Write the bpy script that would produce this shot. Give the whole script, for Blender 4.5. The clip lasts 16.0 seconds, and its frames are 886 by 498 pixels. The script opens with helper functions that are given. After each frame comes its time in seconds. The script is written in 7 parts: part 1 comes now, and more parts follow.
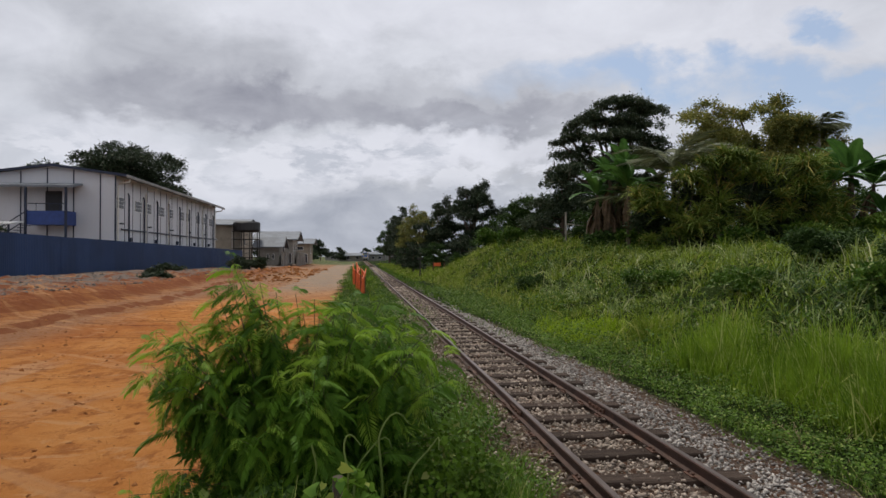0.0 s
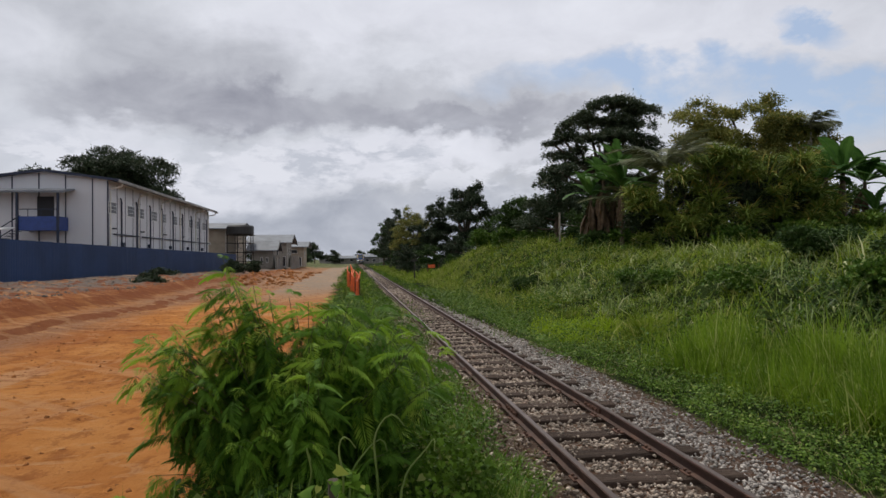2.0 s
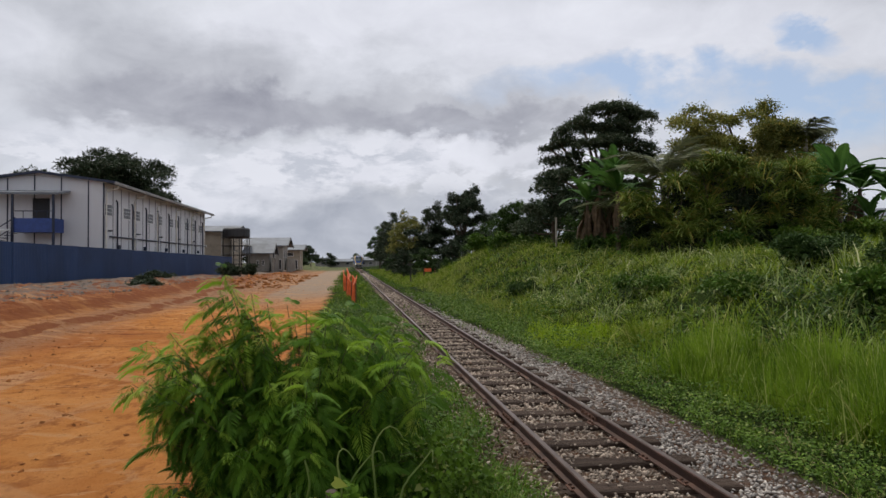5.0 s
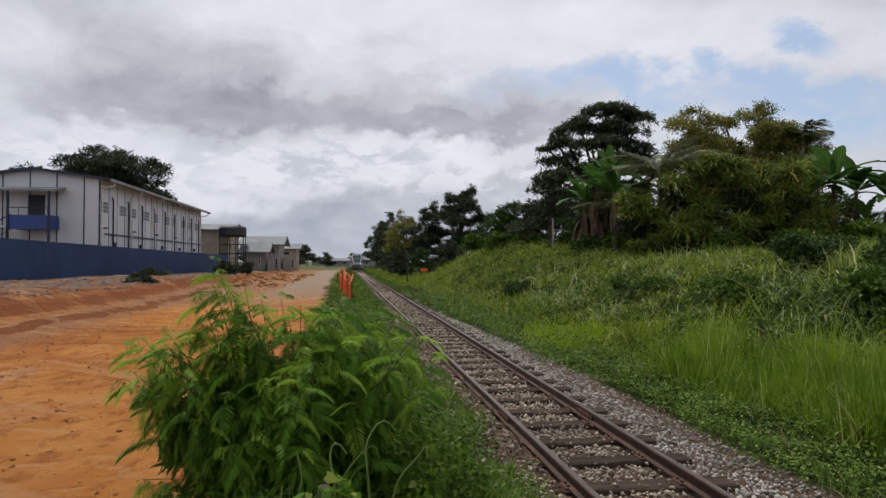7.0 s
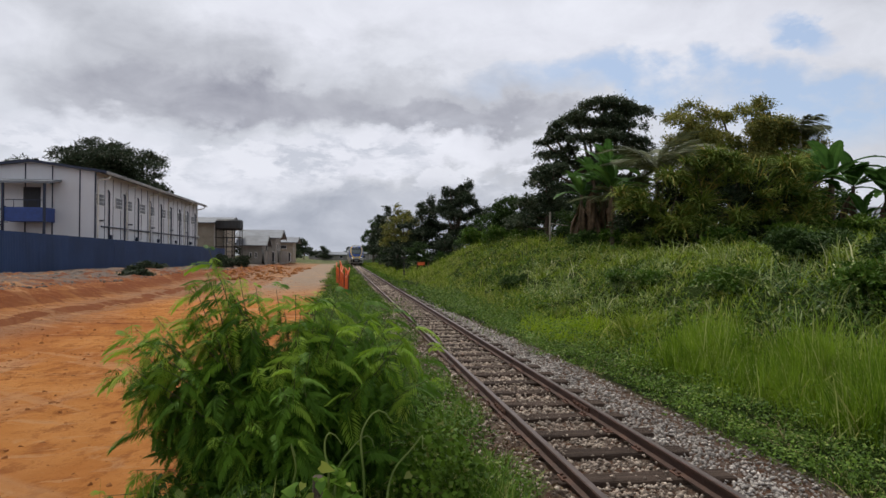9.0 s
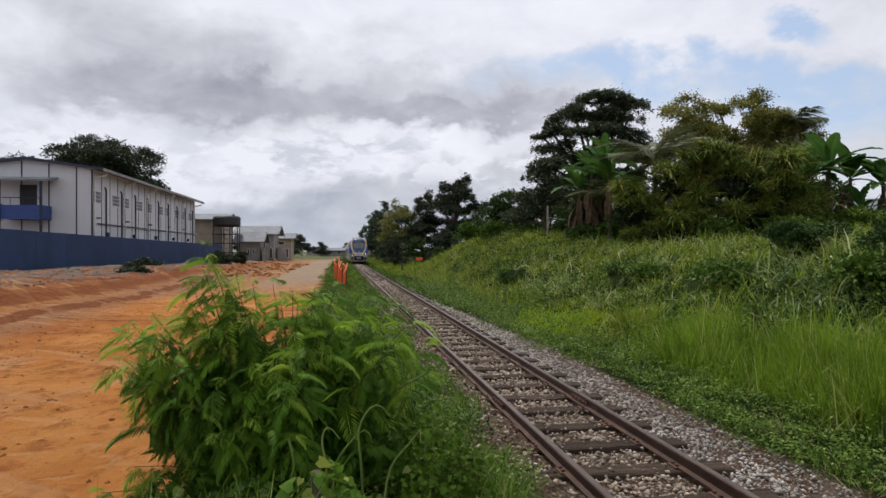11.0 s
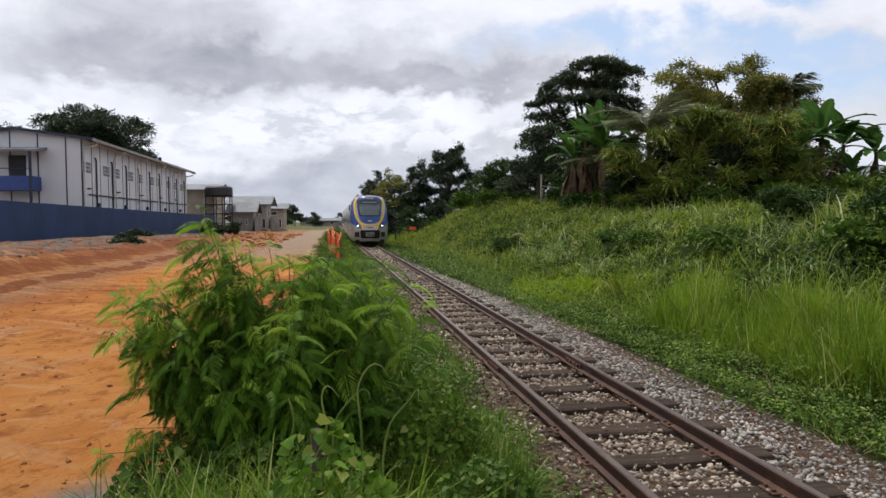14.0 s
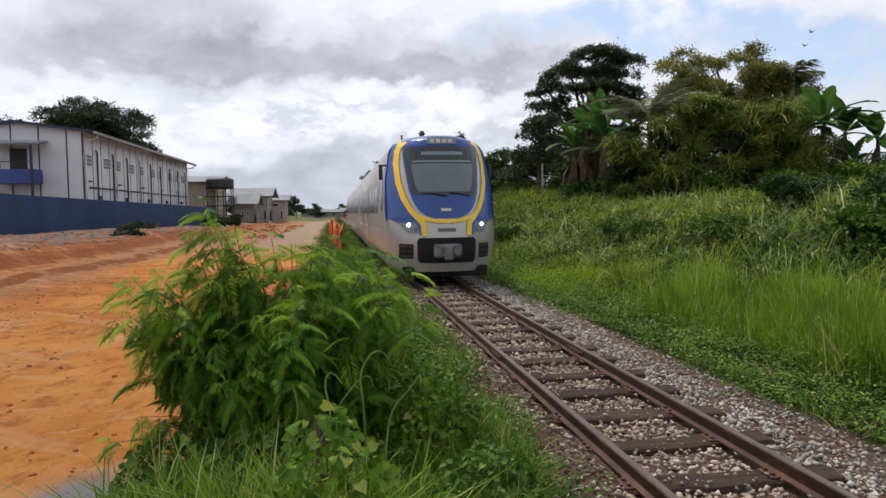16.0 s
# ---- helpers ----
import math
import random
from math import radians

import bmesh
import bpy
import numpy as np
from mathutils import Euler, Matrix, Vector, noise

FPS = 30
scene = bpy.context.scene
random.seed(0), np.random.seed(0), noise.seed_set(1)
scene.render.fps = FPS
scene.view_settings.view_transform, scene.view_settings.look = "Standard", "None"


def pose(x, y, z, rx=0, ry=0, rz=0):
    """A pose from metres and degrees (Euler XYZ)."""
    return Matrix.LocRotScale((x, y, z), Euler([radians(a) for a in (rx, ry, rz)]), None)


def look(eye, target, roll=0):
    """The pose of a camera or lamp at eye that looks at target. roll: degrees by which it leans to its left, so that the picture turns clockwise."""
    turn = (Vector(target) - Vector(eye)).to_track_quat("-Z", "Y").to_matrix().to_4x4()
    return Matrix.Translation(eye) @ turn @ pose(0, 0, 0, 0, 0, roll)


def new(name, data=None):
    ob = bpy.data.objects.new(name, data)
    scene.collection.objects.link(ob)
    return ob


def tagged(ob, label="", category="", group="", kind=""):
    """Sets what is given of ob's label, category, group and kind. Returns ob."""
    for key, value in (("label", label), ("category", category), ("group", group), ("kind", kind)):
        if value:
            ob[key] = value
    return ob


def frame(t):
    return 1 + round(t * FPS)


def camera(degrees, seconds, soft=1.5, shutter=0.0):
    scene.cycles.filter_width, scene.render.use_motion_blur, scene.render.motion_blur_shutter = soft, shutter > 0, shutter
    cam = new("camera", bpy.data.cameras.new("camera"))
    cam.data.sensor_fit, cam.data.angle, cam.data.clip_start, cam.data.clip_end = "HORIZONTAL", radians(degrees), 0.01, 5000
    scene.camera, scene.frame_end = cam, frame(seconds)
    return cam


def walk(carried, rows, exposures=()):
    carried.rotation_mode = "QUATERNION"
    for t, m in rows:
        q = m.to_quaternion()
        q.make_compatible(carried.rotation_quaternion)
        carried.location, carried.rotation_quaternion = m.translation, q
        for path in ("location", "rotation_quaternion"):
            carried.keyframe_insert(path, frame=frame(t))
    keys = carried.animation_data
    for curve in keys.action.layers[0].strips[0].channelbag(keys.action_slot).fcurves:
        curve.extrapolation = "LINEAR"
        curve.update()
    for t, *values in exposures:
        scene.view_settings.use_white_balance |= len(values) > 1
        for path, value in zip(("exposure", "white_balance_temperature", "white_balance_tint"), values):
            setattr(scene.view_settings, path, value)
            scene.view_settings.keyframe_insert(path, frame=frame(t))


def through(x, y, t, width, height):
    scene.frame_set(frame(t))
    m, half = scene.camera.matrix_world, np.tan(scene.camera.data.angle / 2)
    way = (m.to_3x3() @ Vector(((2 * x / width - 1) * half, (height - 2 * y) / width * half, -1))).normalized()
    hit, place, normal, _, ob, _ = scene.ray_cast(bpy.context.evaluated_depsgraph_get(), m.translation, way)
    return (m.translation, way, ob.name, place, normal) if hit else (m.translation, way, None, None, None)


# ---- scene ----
cam = camera(66.4, 16.0)
PATH = [
    (0, (0.116, 0.142, 1.87), (0.112, 2.142, 1.892), 0.0),
    (0.5, (0.094, 0.152, 1.867), (0.094, 2.152, 1.894), -0.1),
    (1, (0.11, 0.155, 1.863), (0.117, 2.155, 1.889), -0.3),
    (1.5, (0.111, 0.166, 1.861), (0.124, 2.166, 1.885), -0.4),
    (2, (0.12, 0.157, 1.863), (0.133, 2.157, 1.89), -0.6),
    (2.5, (0.122, 0.151, 1.876), (0.139, 2.151, 1.901), -0.7),
    (3, (0.111, 0.15, 1.885), (0.125, 2.15, 1.916), -0.5),
    (3.5, (0.1, 0.157, 1.895), (0.121, 2.157, 1.926), -0.4),
    (4, (0.103, 0.141, 1.912), (0.124, 2.14, 1.947), -0.5),
    (6.5, (0.101, 0.182, 1.893), (0.133, 2.181, 1.931), 0.1),
    (7, (0.108, 0.195, 1.87), (0.142, 2.194, 1.908), 0.1),
    (7.5, (0.108, 0.221, 1.845), (0.142, 2.221, 1.879), 0.2),
    (8, (0.111, 0.241, 1.832), (0.147, 2.24, 1.857), 0.4),
    (8.5, (0.114, 0.256, 1.827), (0.15, 2.255, 1.85), 0.6),
    (9, (0.111, 0.25, 1.834), (0.154, 2.25, 1.855), 0.3),
    (11.5, (0.121, 0.263, 1.823), (0.173, 2.262, 1.818), -0.2),
    (12, (0.112, 0.261, 1.814), (0.17, 2.26, 1.794), -0.3),
    (12.5, (0.116, 0.274, 1.792), (0.176, 2.273, 1.757), -0.3),
    (13, (0.113, 0.263, 1.783), (0.169, 2.262, 1.724), -0.3),
    (13.5, (0.098, 0.256, 1.784), (0.162, 2.254, 1.712), -0.3),
    (14, (0.099, 0.246, 1.773), (0.167, 2.243, 1.69), -0.4),
    (14.5, (0.088, 0.242, 1.767), (0.155, 2.238, 1.67), -0.4),
    (15, (0.1, 0.195, 1.771), (0.174, 2.19, 1.65), -0.4),
    (15.5, (0.077, 0.226, 1.755), (0.148, 2.221, 1.64), -0.6),
    (16, (0.101, 0.208, 1.76), (0.164, 2.204, 1.649), -0.8),
]
walk(cam, [(t, look(eye, target, roll)) for t, eye, target, roll in PATH], exposures=[(0, -0.10), (4, -0.06), (9, 0.03), (11.5, 0.15), (13.5, 0.27), (16, 0.34)])

# ---- track frame: the line runs straight, a little to the west of north ----
TRACK_X, TRACK_SLOPE = 2.68, -0.126
HEAD = math.degrees(math.atan(-TRACK_SLOPE))
DIR = Vector((TRACK_SLOPE, 1.0, 0.0)).normalized()
SIDE = Vector((DIR.y, -DIR.x, 0.0))
ORIGIN = Vector((TRACK_X, 0.0, 0.0))


def on_track(s, u, z=0.0):
    """World place at s metres along the line and u metres to its right."""
    return ORIGIN + DIR * s + SIDE * u + Vector((0, 0, z))


# ---- world and light ----
def build_world():
    w = bpy.data.worlds.new("sky")
    w.use_nodes = True
    scene.world = w
    nt = w.node_tree
    nt.nodes.clear()

    def node(kind, operation=None, clamp=False):
        n = nt.nodes.new(kind)
        if operation:
            n.operation = operation
        if clamp:
            n.use_clamp = True
        return n

    def link(a, b):
        nt.links.new(a, b)

    def math_(op, a, b=None, c=None, clamp=False):
        n = node("ShaderNodeMath", op, clamp)
        for i, v in enumerate((a, b, c)):
            if v is None:
                continue
            if isinstance(v, (int, float)):
                n.inputs[i].default_value = v
            else:
                link(v, n.inputs[i])
        return n.outputs[0]

    def mix(fac, a, b):
        n = node("ShaderNodeMix")
        n.data_type = "RGBA"
        for sock, v in ((n.inputs[0], fac), (n.inputs[6], a), (n.inputs[7], b)):
            if isinstance(v, (tuple, float, int)):
                sock.default_value = v if isinstance(v, (float, int)) else (*v, 1)
            else:
                link(v, sock)
        return n.outputs[2]

    co = node("ShaderNodeTexCoord").outputs["Generated"]
    sky = node("ShaderNodeTexSky")
    sky.sky_type, sky.sun_disc = "NISHITA", False
    sky.sun_elevation, sky.sun_rotation, sky.dust_density = radians(59), radians(-34), 1.5
    sep = node("ShaderNodeSeparateXYZ")
    link(co, sep.inputs[0])
    x, y, z = sep.outputs
    ahead = math_("MAXIMUM", math_("ABSOLUTE", y), 0.2)

    def fbm(scale, detail, rough, stretch, shift=0.0, distort=0.0):
        m = node("ShaderNodeMapping")
        m.inputs["Scale"].default_value = stretch
        m.inputs["Location"].default_value = (shift, shift * 0.7, shift * 1.3)
        link(co, m.inputs[0])
        n = node("ShaderNodeTexNoise")
        n.inputs["Scale"].default_value, n.inputs["Detail"].default_value = scale, detail
        n.inputs["Roughness"].default_value, n.inputs["Distortion"].default_value = rough, distort
        link(m.outputs[0], n.inputs["Vector"])
        return n.outputs["Fac"]

    billow = fbm(6.0, 8, 0.52, (1, 1, 1.5), 0.0, 0.3)
    broad = fbm(2.6, 5, 0.5, (1, 1, 2.6), 3.1, 0.2)
    fine = fbm(16.0, 7, 0.6, (1, 1, 1.6), 5.7)
    gx = math_("ADD", math_("DIVIDE", x, ahead), math_("MULTIPLY", math_("SUBTRACT", billow, 0.5), 0.34))
    gz = math_("ADD", math_("DIVIDE", z, ahead), math_("MULTIPLY", math_("SUBTRACT", fine, 0.5), 0.07))
    gz = math_("ADD", gz, math_("MULTIPLY", math_("SUBTRACT", billow, 0.5), 0.16))

    def cloud(cx, cz, rx, rz, edge=1.0):
        dx = math_("DIVIDE", math_("SUBTRACT", gx, cx), rx)
        dz = math_("DIVIDE", math_("SUBTRACT", gz, cz), rz)
        d = math_("SQRT", math_("ADD", math_("MULTIPLY", dx, dx), math_("MULTIPLY", dz, dz)))
        front = math_("MULTIPLY", math_("SUBTRACT", y, -0.1), 6.0, clamp=True)
        return math_("MULTIPLY", math_("MULTIPLY", math_("SUBTRACT", 1.5, d), edge, clamp=True), front)

    blue = node("ShaderNodeVectorMath", operation="SCALE")
    link(sky.outputs[0], blue.inputs[0])
    blue.inputs["Scale"].default_value = 0.1
    # overcast sheet, brighter high up
    up = math_("MULTIPLY", z, 2.6, clamp=True)
    sheet = mix(up, (0.58, 0.62, 0.71), (0.80, 0.82, 0.89))
    sheet = mix(math_("MULTIPLY", math_("SUBTRACT", z, 0.42), 3.0, clamp=True), sheet, (0.33, 0.34, 0.37))
    col = mix(math_("MULTIPLY", math_("SUBTRACT", broad, 0.36), 3.2, clamp=True), (0.52, 0.54, 0.60), sheet)
    white, grey, dusk = (0.77, 0.785, 0.87), (0.315, 0.325, 0.390), (0.39, 0.42, 0.50)
    soft = (0.46, 0.475, 0.535)
    for cx, cz, rx, rz, edge, c, k in (
        (-0.12, 0.37, 0.20, 0.040, 1.2, white, 0.7), (0.30, 0.34, 0.42, 0.060, 1.0, white, 0.8), (-0.62, 0.34, 0.08, 0.05, 1.0, white, 0.5),
        (-0.34, 0.275, 0.19, 0.070, 1.0, soft, 0.85), (-0.40, 0.235, 0.15, 0.036, 1.6, grey, 0.62), (-0.22, 0.225, 0.12, 0.032, 1.8, grey, 0.88), (0.0, 0.225, 0.15, 0.042, 1.3, soft, 0.80), (0.02, 0.200, 0.13, 0.024, 1.8, grey, 0.74),
        (-0.36, 0.125, 0.20, 0.034, 1.4, white, 0.7), (-0.08, 0.145, 0.14, 0.024, 1.6, white, 0.9), (0.10, 0.160, 0.10, 0.020, 1.4, white, 0.7),
        (-0.14, 0.045, 0.34, 0.040, 1.0, dusk, 0.9), (0.0, 0.095, 0.12, 0.010, 1.2, dusk, 0.5), (-0.55, 0.17, 0.10, 0.03, 1.2, white, 0.6),
    ):
        col = mix(math_("MULTIPLY", cloud(cx, cz, rx, rz, edge), k), col, c)
    puff = fbm(11.0, 9, 0.58, (1, 1, 1.7), 9.2, 0.5)
    lump = math_("ADD", math_("MULTIPLY", puff, 0.75), math_("MULTIPLY", fine, 0.25))
    shade = math_("MULTIPLY", math_("SUBTRACT", lump, 0.36), 3.4, clamp=True)
    dim = node("ShaderNodeVectorMath", "SCALE")
    link(col, dim.inputs[0])
    dim.inputs["Scale"].default_value = 0.90
    lit = mix(0.22, col, (0.80, 0.815, 0.86))
    col = mix(shade, dim.outputs[0], lit)
    heap = fbm(8.5, 10, 0.62, (1, 1, 2.3), 13.4, 0.25)
    under = fbm(8.5, 10, 0.62, (1, 1, 2.3), 13.46, 0.25)
    base = math_("DIVIDE", z, ahead)
    band = math_("MULTIPLY", math_("MULTIPLY", math_("SUBTRACT", base, 0.085), 30, clamp=True), math_("MULTIPLY", math_("SUBTRACT", 0.215, base), 16, clamp=True))
    cum = math_("MULTIPLY", math_("MULTIPLY", math_("SUBTRACT", heap, 0.47), 15, clamp=True), band)
    tone = mix(math_("ADD", 0.55, math_("MULTIPLY", math_("SUBTRACT", heap, under), 9.0), clamp=True), (0.50, 0.53, 0.605), (0.74, 0.755, 0.825))
    col = mix(math_("MULTIPLY", cum, 0.85), col, tone)
    gaps = None
    for cx, cz, rx, rz in ((0.37, 0.260, 0.22, 0.032), (0.58, 0.225, 0.15, 0.045), (0.56, 0.335, 0.06, 0.018)):
        g = cloud(cx, cz, rx, rz, 1.3)
        gaps = g if gaps is None else math_("MAXIMUM", gaps, g)
    gaps = math_("MULTIPLY", gaps, math_("MULTIPLY", math_("SUBTRACT", 0.78, fine), 3.0, clamp=True))
    blue_sky = mix(0.55, blue.outputs[0], (0.50, 0.62, 0.84))
    col = mix(math_("MULTIPLY", gaps, 0.95), col, blue_sky)
    bg = node("ShaderNodeBackground")
    bg.inputs["Strength"].default_value = 1.07
    link(col, bg.inputs[0])
    link(bg.outputs[0], node("ShaderNodeOutputWorld").inputs[0])


build_world()
sun = new("sun", bpy.data.lights.new("sun", "SUN"))
sun.data.energy, sun.data.angle, sun.data.color = 2.55, radians(9), (1.0, 0.95, 0.87)
sun.matrix_world = look((-20, 30, 60), (0, 0, 0))


# ---- materials ----
class Nodes:
    """A small builder for one node material."""

    def __init__(self, name, rough=0.7, metal=0.0, spec=0.5):
        self.m = bpy.data.materials.new(name)
        self.m.use_nodes = True
        self.t = self.m.node_tree
        self.b = self.t.nodes["Principled BSDF"]
        self.b.inputs["Roughness"].default_value, self.b.inputs["Metallic"].default_value = rough, metal
        self.b.inputs["Specular IOR Level"].default_value = spec
        self.pos = self.n("ShaderNodeTexCoord").outputs["Object"]

    def n(self, kind):
        return self.t.nodes.new(kind)

    def l(self, a, b):
        self.t.links.new(a, b)

    def put(self, sock, v):
        if isinstance(v, (int, float)):
            sock.default_value = v
        elif isinstance(v, tuple):
            sock.default_value = (*v, 1) if len(v) == 3 and sock.type == "RGBA" else v
        else:
            self.l(v, sock)

    def math(self, op, a, b=None, clamp=False):
        node = self.n("ShaderNodeMath")
        node.operation, node.use_clamp = op, clamp
        self.put(node.inputs[0], a)
        if b is not None:
            self.put(node.inputs[1], b)
        return node.outputs[0]

    def mix(self, fac, a, b):
        node = self.n("ShaderNodeMix")
        node.data_type = "RGBA"
        self.put(node.inputs[0], fac), self.put(node.inputs[6], a), self.put(node.inputs[7], b)
        return node.outputs[2]

    def noise(self, scale, detail=4, rough=0.55, stretch=None, distort=0.0, vec=None):
        node = self.n("ShaderNodeTexNoise")
        self.put(node.inputs["Scale"], scale), self.put(node.inputs["Detail"], detail)
        self.put(node.inputs["Roughness"], rough), self.put(node.inputs["Distortion"], distort)
        src = vec or self.pos
        if stretch:
            m = self.n("ShaderNodeMapping")
            m.inputs["Scale"].default_value = stretch
            self.l(src, m.inputs[0])
            src = m.outputs[0]
        self.l(src, node.inputs["Vector"])
        return node.outputs["Fac"]

    def turned(self, vec, degrees):
        m = self.n("ShaderNodeMapping")
        m.inputs["Rotation"].default_value = (0, 0, radians(degrees))
        self.l(vec, m.inputs[0])
        return m.outputs[0]

    def step(self, v, lo, hi):
        node = self.n("ShaderNodeMapRange")
        node.interpolation_type = "SMOOTHSTEP"
        self.put(node.inputs["Value"], v)
        node.inputs["From Min"].default_value, node.inputs["From Max"].default_value = lo, hi
        return node.outputs[0]

    def bump(self, height, strength, distance=0.02):
        node = self.n("ShaderNodeBump")
        node.inputs["Strength"].default_value, node.inputs["Distance"].default_value = strength, distance
        self.l(height, node.inputs["Height"])
        self.l(node.outputs[0], self.b.inputs["Normal"])

    def color(self, v):
        self.put(self.b.inputs["Base Color"], v)
        return self.m


def scaled(c, k):
    return tuple(min(1.0, v * k) for v in c)


def plain(name, c, rough=0.7, metal=0.0, vary=0.25, scale=3.0, grain=40.0, bump=0.15, dirt=None, stretch=None, island=0.0, spec=0.5):
    """A weathered surface: broad stains, fine grain, and a little relief."""
    k = Nodes(name, rough, metal, spec)
    broad, fine = k.noise(scale, 5, 0.6, stretch), k.noise(grain, 3, 0.6, stretch)
    col = k.mix(k.step(broad, 0.3, 0.7), scaled(c, 1 - vary), scaled(c, 1 + vary))
    col = k.mix(k.math("MULTIPLY", k.step(fine, 0.45, 0.75), 0.35), col, scaled(c, 1 - 1.6 * vary if vary < 0.6 else 0.1))
    if dirt:
        col = k.mix(k.math("MULTIPLY", k.step(k.noise(scale * 2.3, 6, 0.7, stretch), 0.52, 0.72), 0.7), col, dirt)
    if island:
        g = k.n("ShaderNodeNewGeometry").outputs["Random Per Island"]
        o = k.n("ShaderNodeObjectInfo").outputs["Random"]
        r = k.math("FRACT", k.math("ADD", g, o))
        col = k.mix(k.math("MULTIPLY", r, island), col, scaled(c, 0.35))
    if bump:
        k.bump(fine, bump)
    return k.color(col)


def leafy(name, dark, light, tip=None, through=0.3, rough=0.55, drifts=(0.6, 3.2)):
    """Foliage: each leaf has its own shade, in broad drifts; some light passes through."""
    k = Nodes(name, rough, 0.0, 0.12)
    g = k.n("ShaderNodeNewGeometry").outputs["Random Per Island"]
    o = k.n("ShaderNodeObjectInfo").outputs["Random"]
    r = k.math("FRACT", k.math("ADD", g, o))
    geo = k.n("ShaderNodeNewGeometry").outputs["Position"]
    drift = k.step(k.noise(drifts[0], 4, 0.6, vec=geo), 0.36, 0.64)
    tuft = k.step(k.noise(drifts[1], 3, 0.6, vec=geo), 0.36, 0.64)
    own = k.math("ADD", k.math("MULTIPLY", r, 0.34), k.math("MULTIPLY", tuft, 0.33))
    col = k.mix(k.math("ADD", own, k.math("MULTIPLY", drift, 0.33)), dark, light)
    if tip:
        col = k.mix(k.step(k.math("FRACT", k.math("MULTIPLY", r, 7.31)), 0.86, 0.92), col, tip)
    k.color(col)
    tr = k.n("ShaderNodeBsdfTranslucent")
    k.l(col, tr.inputs[0])
    mx = k.n("ShaderNodeMixShader")
    mx.inputs[0].default_value = through
    k.l(k.b.outputs[0], mx.inputs[1]), k.l(tr.outputs[0], mx.inputs[2])
    k.l(mx.outputs[0], k.t.nodes["Material Output"].inputs[0])
    return k.m


def lamp_glow(name, c, strength):
    k = Nodes(name, 0.3)
    k.b.inputs["Emission Color"].default_value, k.b.inputs["Emission Strength"].default_value = (*c, 1), strength
    return k.color(c)


def glassy(name, c, rough=0.06):
    k = Nodes(name, rough, 0.0, 0.5)
    n = k.noise(1.2, 3)
    return k.color(k.mix(n, scaled(c, 0.7), scaled(c, 1.3)))


